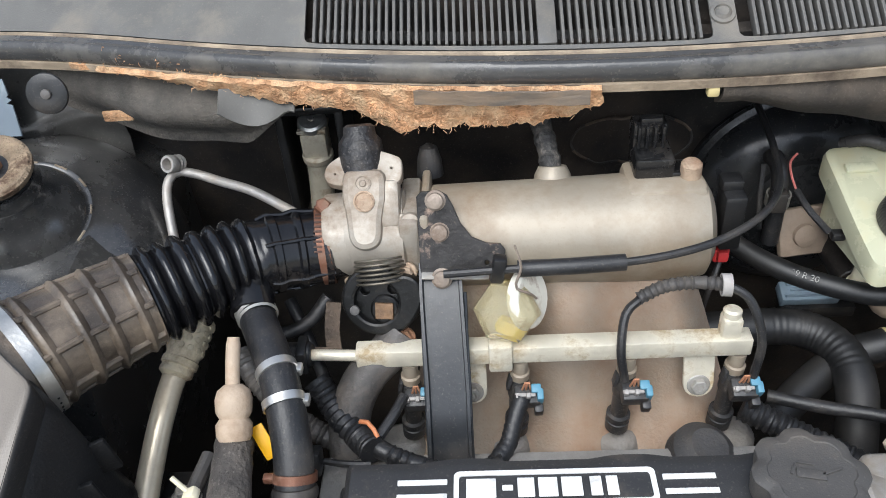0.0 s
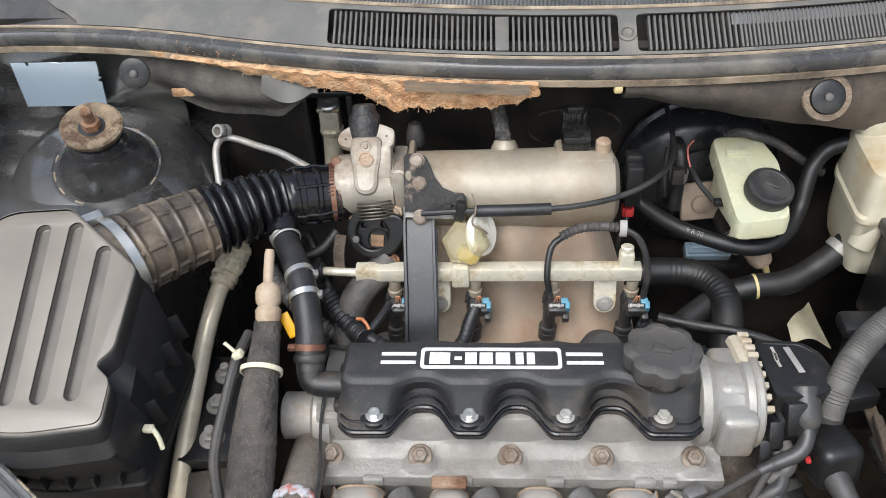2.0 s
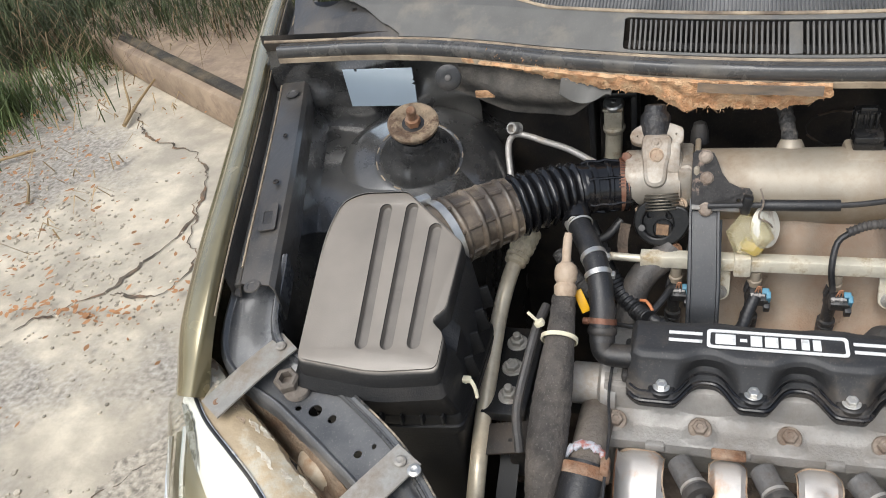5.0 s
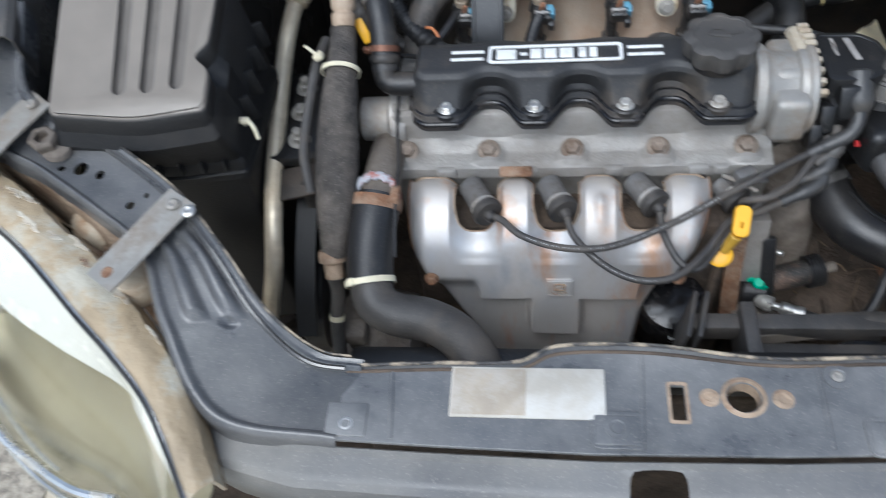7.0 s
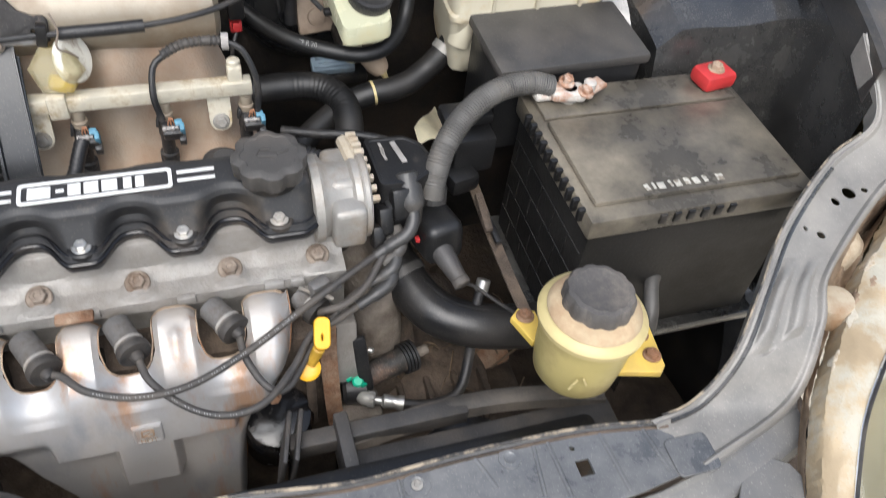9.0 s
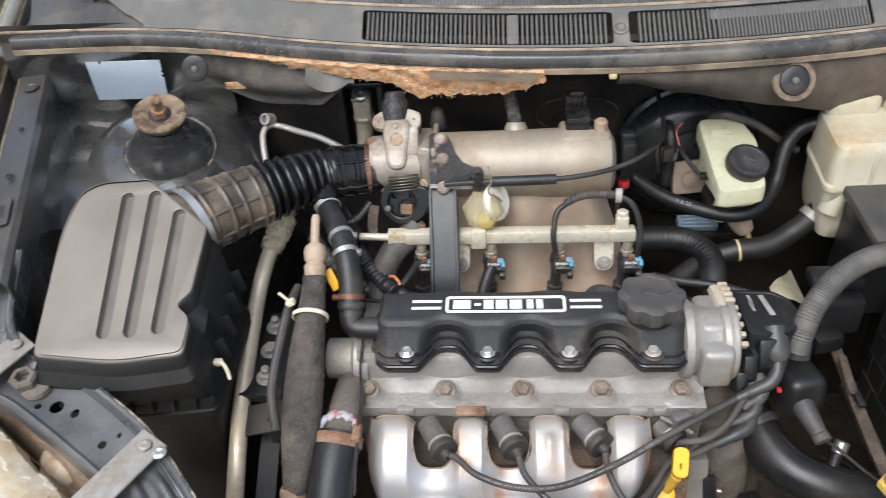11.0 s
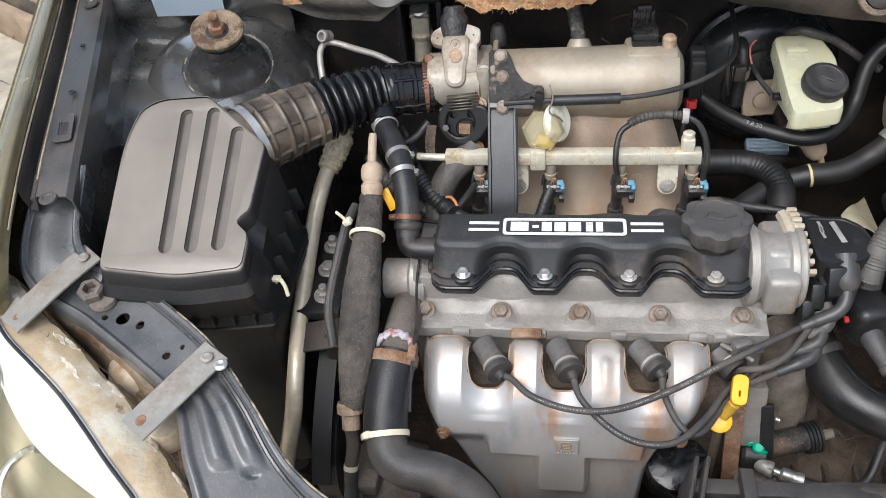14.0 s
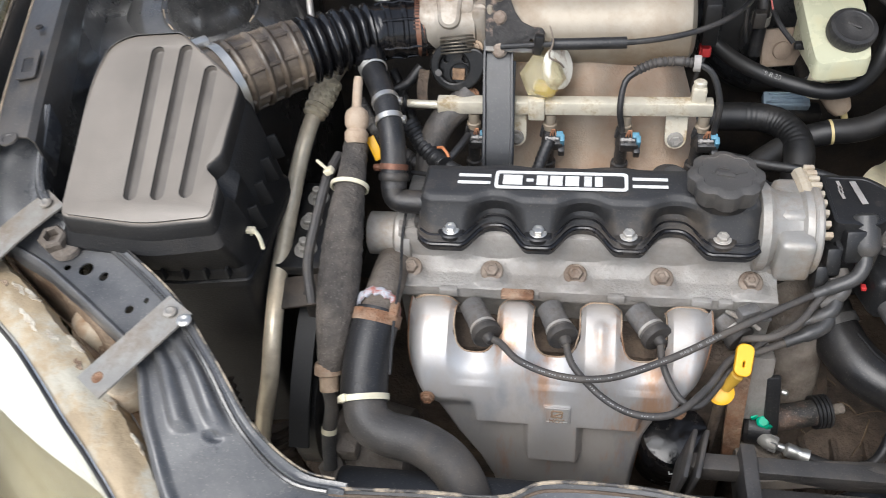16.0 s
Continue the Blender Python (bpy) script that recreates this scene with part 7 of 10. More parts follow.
for k, (a, b) in enumerate(BOOTS):
    a, b = Vector(a), Vector(b)
    d = (b - a).normalized()
    pl = thing("spark_plug_lead", a, "black spark plug lead with a dull metal shielded boot", "spark plug lead", "spark plug leads")
    part("sleeve", B(cyl, a + d * 0.002, b - d * 0.001, 0.0128, 0.0132, 22), sleeve_steel, pl, "dull grey metal heat sleeve")
    part("boot", B(lathe, b - d * 0.003, d, [(0.0138, 0), (0.0154, 0.001), (0.0158, 0.007), (0.0148, 0.0088), (0.0064, 0.0095), (0.0054, 0.015), (0.0035, 0.017)], 28), rubber, pl, "black rubber boot end")
    part("band", B(ring_band, b - d * 0.007, d, 0.0133, 0.003, 0.0008), zinc, pl, "bright metal ring")
    pts = [tuple(b + d * 0.009)] + LEADS[k][1:]
    part("cable", B(tube, pts, 0.0036, 12, 0.005), rubber_grey, pl)
    if k < 2:
        bm = bmesh.new()
        for c, u, v, t, s in along(pts, 0.0024):
            if 0.05 < s < (0.19 if k == 0 else 0.12) and (int(s / 0.0024) % 9) not in (3, 7, 8):
                n = (V(0, -0.55, 0.83) - t * t.dot(V(0, -0.55, 0.83))).normalized()
                turn = Matrix((t, n.cross(t), n)).transposed().to_euler()
                rbox(bm, c + n * 0.0037, (0.0012, 0.0010, 0.0002), 0, turn)
        part("print", bm, print_white, pl, "fine pale print that cannot be read")
    if k == 0:
        bm = bmesh.new()
        line, at = along(pts, 0.0006), 0.205
        for ch in "MADE IN KOREA":
            c, u, v, t, s = min(line, key=lambda q: abs(q[4] - at))
            at += 0.0034
            if ch == " ":
                continue
            n = (V(0, -0.55, 0.83) - t * t.dot(V(0, -0.55, 0.83))).normalized()
            turn = Matrix((t, n.cross(t), n)).transposed().to_4x4()
            letter = lettering(ch, 0.0036, 0.0001, Matrix.Translation(c + n * 0.0037) @ turn)
            me = bpy.data.meshes.new("letter")
            letter.to_mesh(me)
            letter.free()
            bm.from_mesh(me)
            bpy.data.meshes.remove(me)
        part("print", bm, print_white, pl, "fine pale print MADE IN KOREA")
    part("coil_boot", B(tube, ENDS[k], 0.0068, 14, 0.003, lambda s, total: 0.0056 if s < 0.016 else 0.0072), boot_grey, pl, "grey rubber elbow boot at the coil")
part("tower_boot", B(lathe, (0.3695, 0.312, 0.735), (-0.05, 0.72, 0.70), [(0.0085, -0.006), (0.0130, -0.001), (0.0145, 0.004), (0.0140, 0.024), (0.0125, 0.033), (0.008, 0.035)], 26), boot_grey, coil, "upright grey rubber boot")
bm = B(rbox, (0.264, 0.262, 0.690), (0.022, 0.014, 0.020), 0.004, Euler((0, 0, radians(25))))
tube(bm, [(0.275, 0.255, 0.692), (0.285, 0.262, 0.685), (0.270, 0.270, 0.676)], 0.0025, 8)
single("lead_holder", bm, sleeve_steel, (0.264, 0.262, 0.67), "grey plastic clip that holds the plug leads", "clip")
for line in ([(0.252, 0.276, 0.676), (0.262, 0.262, 0.684), (0.276, 0.252, 0.680)], [(0.246, 0.270, 0.684), (0.256, 0.258, 0.690), (0.270, 0.262, 0.686), (0.278, 0.272, 0.676)]):
    single("wire_clip", B(tube, line, 0.0022, 8, 0.003), galv, line[0], "bent wire clip round the last plug boot", "clip", "wire clips")

# ---- intake manifold ----
mani = thing("intake_manifold", (0.1, 0.5, 0.68), "tan dusty cast aluminium intake manifold with a round plenum", "intake manifold")
bm = bmesh.new()
lathe(bm, (-0.004, 0.535, 0.849), (1, 0, 0), [(0.036, 0), (0.0405, 0.004), (0.0415, 0.10), (0.043, 0.16), (0.043, 0.198), (0.040, 0.210), (0.030, 0.216), (0.008, 0.217)], 48)
rbox(bm, (0.176, 0.542, 0.882), (0.060, 0.046, 0.022), 0.006)
lathe(bm, (0.094, 0.558, 0.878), (0, 0.45, 0.9), [(0.016, 0), (0.014, 0.008), (0.011, 0.014)], 20)
plenum = part("plenum", bm, alu_tan, mani)


def runner(a, b):
    x = -0.045 + 0.050 * (1 - b) + (0.285 - 0.105 * (1 - b) ** 1.5) * a
    prof = [(0.535, 0.838), (0.512, 0.818), (0.502, 0.785), (0.492, 0.752), (0.480, 0.722), (0.460, 0.696), (0.43, 0.678), (0.395, 0.672)]
    p = smooth_path(b, [(x, y, z) for y, z in prof])
    bul = 0.5 + 0.5 * math.cos(2 * math.pi * (x - 0.02) / 0.083)
    top = 0.5 + 0.5 * math.cos(2 * math.pi * (x - 0.045) / 0.06)
    p.y -= 0.019 * bul ** 0.8 * min(1, b * 2.5) * (1 - 0.4 * b) + 0.006 * top * max(0, 1 - b * 2)
    p.z += 0.004 * bul * b
    e = min(a, 1 - a)
    if e < 0.12:
        p.y += 0.03 * (1 - e / 0.12) ** 2
    return p


part("runner_casting", B(sheet, runner, 130, 60, 0.004), alu_manifold, mani, "rust-stained cast intake runners")
for x, z in ((0.10, 0.715), (0.145, 0.705), (0.06, 0.705), (0.108, 0.69)):
    part("cast_boss", B(lathe, (x, 0.468 + (z - 0.70) * 0.4, z), (0, -0.75, 0.65), [(0.008, 0.0), (0.0075, 0.003), (0.006, 0.0035), (0.0055, 0.0026)], 20), alu_manifold, mani)
for x in (-0.040, 0.050, 0.140, 0.232):
    part("injector_seat", B(lathe, (x, 0.458, 0.676), (0, -0.05, 1), [(0.022, 0), (0.021, 0.012), (0.016, 0.018), (0.013, 0.020)], 26), alu_cast, mani)
for x in (-0.055, 0.060, 0.158, 0.252):
    bm = B(bolt, (x, 0.402, 0.722), (0, 0.1, 1), 0.007, 0.009, 1.5)
    cyl(bm, (x, 0.402, 0.69), (x, 0.402, 0.723), 0.010)
    part("bolt", bm, zinc, mani, "flange bolt and stud")
motor_rubber = surf("cracked_rubber", (0.03, 0.029, 0.028), 0.7, var=0.4, scale=120, dirt=(0.16, 0.14, 0.12), amount=0.35, dirt_scale=60, bump=0.7, bump_scale=180)
part("vacuum_hose", B(tube, [(0.094, 0.564, 0.886), (0.090, 0.580, 0.903), (0.086, 0.598, 0.916), (0.084, 0.62, 0.914)], 0.010, 14, 0.003, lambda s, total: 0.0085 + 0.0022 * noise.noise(V(s * 170, 2, 0))), motor_rubber, mani, "ribbed black hose on a stub")
part("stub", B(lathe, (-0.004, 0.584, 0.875), (0, 0.2, 1), [(0.011, 0), (0.010, 0.014), (0.007, 0.024), (0.002, 0.027)], 18), rubber, mani, "black rubber cap")
sensor_black = surf("sensor_black", (0.009, 0.009, 0.0095), 0.2, var=0.2, dirt=(0.05, 0.043, 0.036), amount=0.16, dirt_scale=30, bump=0.04, specks=0.1)
ms = thing("pressure_sensor", (0.165, 0.572, 0.895), "black plastic pressure sensor with its plug on the plenum", "sensor")
part("body", B(rbox, (0.168, 0.552, 0.900), (0.030, 0.032, 0.018), 0.003), sensor_black, ms)
plug = part("plug", B(rbox, (0.166, 0.563, 0.918), (0.026, 0.018, 0.022), 0.003), sensor_black, ms)
part("latch", B(rbox, (0.166, 0.556, 0.931), (0.016, 0.008, 0.008), 0.001), sensor_black, plug)
for dx in (-0.009, -0.003, 0.003, 0.009):
    part("plug_rib", B(rbox, (0.166 + dx, 0.552, 0.920), (0.0025, 0.006, 0.018), 0.0008), sensor_black, plug)
part("ear", B(rbox, (0.191, 0.546, 0.895), (0.022, 0.020, 0.004), 0.0018), sensor_black, ms)
part("bolt", B(lathe, (0.195, 0.538, 0.893), (0, 0, 1), [(0.0080, 0), (0.0080, 0.010), (0.006, 0.0125), (0.003, 0.013)], 22), rust_pale, ms, "dull round-headed bolt")
so = thing("purge_valve", (0.232, 0.54, 0.80), "black purge valve at the plenum's end with a red plug", "valve")
bm = B(rbox, (0.230, 0.540, 0.852), (0.017, 0.026, 0.050), 0.003)
rbox(bm, (0.229, 0.546, 0.880), (0.017, 0.016, 0.010), 0.003)
part("body", bm, black_plastic, so)
bm = B(rbox, (0.229, 0.543, 0.813), (0.013, 0.012, 0.013), 0.002)
rbox(bm, (0.229, 0.536, 0.815), (0.008, 0.006, 0.010), 0.001)
part("plug", bm, red, so, "red plug")
part("wires", B(tube, [(0.229, 0.54, 0.806), (0.222, 0.53, 0.79), (0.22, 0.535, 0.76)], 0.0025, 8), rubber, so)

# rusty black bracket with three bolts on the plenum's flange
bk = thing("cable_bracket", (0.02, 0.5, 0.83), "black rust-flecked steel bracket with three dull bolts", "bracket")
rusty_black = surf("rusty_black", (0.026, 0.024, 0.023), 0.5, var=0.6, scale=60, dirt=(0.30, 0.22, 0.17), amount=0.34, dirt_scale=16, edge=0.03, bump=0.3, specks=0.12)
rusty_black.node_tree.nodes["Principled BSDF"].inputs["Specular IOR Level"].default_value = 0.3
o = [(-0.013, -0.010), (0.010, -0.011), (0.026, -0.015), (0.044, -0.018), (0.048, -0.014), (0.049, 0.004), (0.046, 0.008), (0.036, 0.009), (0.025, 0.014), (0.017, 0.025), (0.012, 0.038), (0.008, 0.046), (0.003, 0.049), (-0.010, 0.049), (-0.013, 0.046)]
M = Matrix.Translation((0.004, 0.4905, 0.862)) @ Euler((radians(62), 0, 0)).to_matrix().to_4x4()
part("plate", flat(o, [circle(0.036, -0.005, 0.0026, 12)], 0.003, 0.0008, M), rusty_black, bk)
part("lower_lip", B(rbox, (0.016, 0.4815, 0.851), (0.050, 0.006, 0.0025), 0.0008, Euler((radians(20), radians(3), 0))), galv, bk, "plated lower lip")
for p in ((0.004, 0.5105, 0.900), (0.006, 0.500, 0.879), (0.006, 0.482, 0.8495)):
    bm = B(lathe, p, (0, -0.88, 0.47), [(0.0078, -0.002), (0.0078, 0.0025), (0.0062, 0.0032), (0.0058, 0.0066), (0.0035, 0.0072)], 18)
    part("bolt", bm, bolt_dull, bk, "dull brown bolt")
bm = B(rbox, (0.048, 0.476, 0.861), (0.010, 0.010, 0.022), 0.002, Euler((0, radians(10), 0)))
part("cable_stop", bm, black_plastic, bk)
cab = thing("throttle_cable", (0.15, 0.49, 0.85), "black throttle cable in a rubber sleeve", "cable")
part("sleeve", B(tube, [(0.062, 0.474, 0.862), (0.10, 0.472, 0.864), (0.139, 0.474, 0.864)], 0.0062, 14), rubber, cab)
part("cable", B(tube, [(0.008, 0.476, 0.858), (0.062, 0.474, 0.862), (0.139, 0.474, 0.864), (0.194, 0.485, 0.866), (0.235, 0.507, 0.868), (0.262, 0.538, 0.868), (0.280, 0.585, 0.862), (0.284, 0.64, 0.872), (0.280, 0.70, 0.885)], 0.0031, 10), rubber, cab)

# flat black support strut from plenum to head
ss = thing("manifold_strut", (0.006, 0.42, 0.74), "wide flat black steel strut with rolled rims", "bracket")
part("strip", B(strap, [(0.005, 0.492, 0.856), (0.005, 0.485, 0.849), (0.005, 0.474, 0.840), (0.006, 0.452, 0.816), (0.007, 0.430, 0.788), (0.007, 0.412, 0.762), (0.007, 0.398, 0.735), (0.007, 0.392, 0.715)], (1, 0, 0), 0.032, 0.0022, 0.005, -0.0045), surf("strut_black", (0.022, 0.024, 0.027), 0.35, var=0.15, dirt=(0.08, 0.07, 0.06), amount=0.2, bump=0.06), ss)

for side in (-0.0160, 0.0160):
    part("rim", B(tube, [(0.0065 + side, 0.474, 0.8415), (0.0065 + side, 0.452, 0.8175), (0.007 + side, 0.430, 0.7895), (0.007 + side, 0.412, 0.7635), (0.007 + side, 0.398, 0.7365), (0.007 + side, 0.392, 0.716)], 0.0016, 8), bpy.data.materials["strut_black"], ss)

# little jar of yellowed plastic hanging below the bracket
jar = thing("plastic_jar", (0.058, 0.462, 0.822), "small six-sided clear yellowed plastic cup hanging by wire", "cup")
ax = V(0.35, 0.45, 0.75)
ctr = V(0.052, 0.464, 0.829)
part("cup", B(lathe, ctr - V(-0.25, -0.85, 0.45) * 0.006, V(-0.22, -0.86, 0.46), [(0.012, -0.012), (0.024, -0.010), (0.0255, 0.0), (0.024, 0.010), (0.017, 0.016), (0.006, 0.0165)], 6), jar_plastic, jar, "clear yellowed cup", sharp=20)
part("contents", B(rbox, ctr + V(0.005, -0.002, -0.012), (0.024, 0.010, 0.014), 0.004, Euler((0, radians(25), 0))), surf("yellow_stuff", (0.62, 0.46, 0.03), 0.6, bump=0.1), jar, "yellow residue inside")
part("white_cap", B(lathe, ctr + V(0.016, 0.010, 0.004), V(0.8, -0.45, 0.35), [(0.020, -0.004), (0.0225, -0.002), (0.0225, 0.004), (0.020, 0.006), (0.005, 0.006)], 28), surf("cap_white", (0.7, 0.67, 0.58), 0.5, dirt=(0.25, 0.15, 0.08), amount=0.3, dirt_scale=60), jar, "stained white lid")
part("wire", B(tube, [(0.060, 0.472, 0.885), (0.064, 0.466, 0.870), (0.060, 0.462, 0.855), (0.070, 0.462, 0.848), (0.075, 0.468, 0.838)], 0.0011, 6, 0.003), bolt_dull, jar)
part("paper_tip", B(rbox, ctr + V(0.008, -0.004, -0.030), (0.018, 0.001, 0.010), 0, Euler((radians(-40), radians(15), 0))), white_tie, jar)

# ---- throttle body ----
alu_smooth_tan = surf("alu_smooth_tan", (0.345, 0.31, 0.26), 0.42, metal=0.3, var=0.28, scale=22, dirt=(0.17, 0.115, 0.07), amount=0.42, dirt_scale=20, edge=0.10, bump=0.08, bump_scale=420, specks=0.4, speck=(0.2, 0.14, 0.09))
motor_black = surf("motor_black", (0.013, 0.012, 0.012), 0.45, dirt=(0.06, 0.052, 0.044), amount=0.2, dirt_scale=60, bump=0.5, bump_scale=160, specks=0.35, speck=(0.25, 0.22, 0.2))
drum_black = surf("drum_black", (0.007, 0.007, 0.007), 0.3, dirt=(0.045, 0.038, 0.03), amount=0.1, dirt_scale=40, bump=0.1, specks=0.1, speck=(0.2, 0.18, 0.15))
drum_black.node_tree.nodes["Principled BSDF"].inputs["Specular IOR Level"].default_value = 0.28
sleeve_grey = surf("sleeve_grey", (0.12, 0.115, 0.11), 0.5, metal=0.3)
tb = thing("throttle_valve", (-0.045, 0.53, 0.80), "pale cast aluminium throttle body with idle valve on top", "throttle valve")
bm = bmesh.new()
lathe(bm, (-0.080, 0.530, 0.858), (1, 0, 0), [(0.030, 0), (0.0325, 0.001), (0.0335, 0.012), (0.0345, 0.014), (0.0345, 0.058), (0.030, 0.060)], 40)
rbox(bm, (-0.017, 0.531, 0.853), (0.016, 0.064, 0.070), 0.004)
rbox(bm, (-0.030, 0.507, 0.860), (0.012, 0.020, 0.006), 0.002)
rbox(bm, (-0.028, 0.516, 0.882), (0.022, 0.016, 0.005), 0.0018, Euler((radians(-40), 0, 0)))
lathe(bm, (-0.016, 0.505, 0.884), (0, -0.8, 0.6), [(0.009, -0.014), (0.0085, 0.0), (0.007, 0.002), (0.001, 0.002)], 18)
rbox(bm, (-0.040, 0.504, 0.838), (0.030, 0.016, 0.018), 0.004)
part("casting", bm, alu_smooth_tan, tb)
part("bore_ring", B(lathe, (-0.084, 0.528, 0.858), (1, 0.05, 0), [(0.028, 0), (0.0325, 0), (0.0335, 0.002), (0.0335, 0.020), (0.028, 0.020)], 40), alu_smooth_tan, tb, "machined ring")
part("gasket_plate", B(rbox, (-0.005, 0.533, 0.855), (0.007, 0.068, 0.074), 0.003), alu_tan, tb)
face = Matrix.Translation((-0.050, 0.5400, 0.9125)) @ Euler((radians(35), 0, 0)).to_matrix().to_4x4()
flange = [(-0.0290, -0.006), (-0.0260, -0.0125), (-0.016, -0.0150), (0.026, -0.0145), (0.0285, -0.010), (0.0285, 0.004), (0.016, 0.0095), (0.001, 0.0125), (-0.012, 0.0110), (-0.026, 0.002)]
idle = part("idle_housing", flat([tuple(q) for q in rounded(flange, 0.004, 3)], [circle(-0.021, -0.006, 0.0018, 10), circle(0.0215, -0.003, 0.0018, 10)], 0.008, 0.001, face), alu_smooth_tan, tb, "pale diamond-shaped flange")
n_ = V(0, -0.795, 0.607)
lean = Matrix.Translation((-0.0495, 0.519, 0.888)) @ Euler((radians(52.6), 0, 0)).to_matrix().to_4x4()
pillar = [(-0.0110, 0.025), (-0.0115, 0.008), (-0.0095, 0.000), (-0.0085, -0.014), (-0.0080, -0.020), (-0.0055, -0.0245), (0.0, -0.0260), (0.0055, -0.0245), (0.0080, -0.020), (0.0085, -0.008), (0.0100, 0.000), (0.0120, 0.008), (0.0120, 0.025)]
part("idle_pillar", flat([tuple(q) for q in rounded(pillar, 0.003, 3)], [], 0.013, 0.005, lean), alu_smooth_tan, idle, "cast pillar with a rounded foot")
part("shoulder", B(rbox, lean @ V(0.0185, 0.004, 0.001), (0.016, 0.036, 0.016), 0.004, lean.to_3x3().to_4x4()), alu_smooth_tan, idle, "cast shoulder beside the pillar")
part("plug", B(lathe, lean @ V(0.0005, 0.006, 0.0113), n_, [(0.0080, 0), (0.0080, 0.0014), (0.0068, 0.0018), (0.0064, 0.0008), (0.002, 0.0008)], 26), rust_pale, idle, "round brown plug")
part("cast_mark", B(lathe, lean @ V(0.0, 0.0195, 0.0113), n_, [(0.0062, 0), (0.0062, 0.0012), (0.0052, 0.0012), (0.0048, 0.0004), (0.0028, 0.0004), (0.0022, 0.0014), (0.0005, 0.0014)], 24), alu_smooth_tan, idle, "round cast mark")
part("idle_motor", B(lathe, (-0.052, 0.5445, 0.9075), (-0.03, 0.50, 0.86), [(0.0175, -0.004), (0.0180, 0.0), (0.0172, 0.014), (0.0165, 0.022), (0.0125, 0.027), (0.0120, 0.033), (0.009, 0.035)], 30), motor_black, tb, "dirty black idle valve motor")
cam_line = [(0.031 * (1 + 0.16 * math.exp(-((math.degrees(t) - 20) / 28) ** 2) - 0.30 * math.exp(-((math.degrees(t) - 62) / 12) ** 2)) * math.cos(t), 0.031 * (1 + 0.16 * math.exp(-((math.degrees(t) - 20) / 28) ** 2) - 0.30 * math.exp(-((math.degrees(t) - 62) / 12) ** 2)) * math.sin(t)) for t in [2 * math.pi * k / 48 - 0.6 for k in range(48)]]
on_drum = Matrix.Translation((-0.042, 0.484, 0.829)) @ Euler((radians(66), 0, radians(-6))).to_matrix().to_4x4()
drum = part("cable_drum", flat([(x * 0.9, y * 0.82) for x, y in cam_line], [circle(-0.003, -0.001, 0.0195, 36)], 0.007, 0.0025, on_drum), drum_black, tb, "shiny black cam-shaped cable drum")
part("drum_back", flat([(x * 0.97, y * 0.9) for x, y in cam_line], [], 0.004, 0.0015, on_drum @ Matrix.Translation((0, 0, -0.011))), drum_black, drum)
part("drum_web", flat(circle(-0.003, -0.001, 0.0205, 36), [circle(-0.013, 0.006, 0.0042, 14), circle(0.009, 0.008, 0.0050, 14)], 0.003, 0.0005, on_drum @ Matrix.Translation((0, 0, -0.003))), drum_black, drum)
part("drum_hub", B(lathe, on_drum @ V(0.003, -0.008, -0.003), on_drum.to_3x3() @ V(0, 0, 1), [(0.0120, 0), (0.0115, 0.005), (0.0095, 0.0065), (0.001, 0.0065)], 26), drum_black, drum)
part("drum_pin", B(lathe, on_drum @ V(-0.020, -0.008, 0.005), on_drum.to_3x3() @ V(0, 0, 1), [(0.0040, 0), (0.0038, 0.0015), (0.001, 0.0018)], 14), sleeve_grey, drum)
part("drum_centre", flat([(-0.0062, -0.0055), (0.0062, -0.0055), (0.0062, 0.0055), (-0.0062, 0.0055)], [], 0.002, 0.0008, on_drum @ Matrix.Translation((0.003, -0.008, 0.0045))), surf("brass", (0.20, 0.12, 0.065), 0.5, metal=0.3, bump=0.3, dirt=(0.1, 0.06, 0.035), amount=0.4, dirt_scale=90), drum, "brass-coloured square end")
coil_axis = V(-0.05, 0.55, 0.83).normalized()
coil_u = coil_axis.cross(V(1, 0, 0)).normalized()
coil_v = coil_axis.cross(coil_u)
bm = B(tube, [tuple(V(-0.041, 0.4925, 0.838) + coil_axis * (0.0207 * k / 120) + (coil_u * math.cos(k * math.pi / 10) + coil_v * math.sin(k * math.pi / 10)) * 0.0198) for k in range(121)], 0.0010, 7, 0.003)
part("return_spring", bm, surf("spring_steel", (0.13, 0.115, 0.09), 0.4, metal=0.7, bump=0.1), drum, "coiled return spring")
for p in ((-0.020, 0.496, 0.846), (-0.066, 0.505, 0.832)):
    part("bolt", B(bolt, p, (-0.3, -0.9, 0.3), 0.005, 0.006), rust_pale, tb)
bm = bmesh.new()
tube(bm, [(-0.078, 0.556, 0.897), (-0.074, 0.561, 0.906), (-0.068, 0.562, 0.910)], 0.0010, 6, 0.003)
part("red_wire", bm, surf("wire_red", (0.30, 0.06, 0.04), 0.6), tb, "short red wire")

# ---- fuel rail with four injectors ----
rail = thing("fuel_rail", (0.085, 0.455, 0.77), "square steel fuel rail with yellowish plating", "fuel rail")
part("bar", B(rbox, (0.085, 0.458, 0.796), (0.296, 0.015, 0.016), 0.0016), rail_metal, rail)
part("inlet_tube", B(tube, [(-0.115, 0.462, 0.795), (-0.09, 0.460, 0.795), (-0.060, 0.458, 0.795)], 0.0046, 12), rail_metal, rail, "thin plated inlet tube")
bm = B(cyl, (-0.122, 0.462, 0.795), (-0.098, 0.461, 0.795), 0.0095)
rbox(bm, (-0.105, 0.461, 0.795), (0.008, 0.022, 0.022), 0.002)
part("coupling", bm, black_plastic, rail, "black quick coupling")
bm = B(rbox, (0.217, 0.460, 0.808), (0.015, 0.014, 0.026), 0.003)
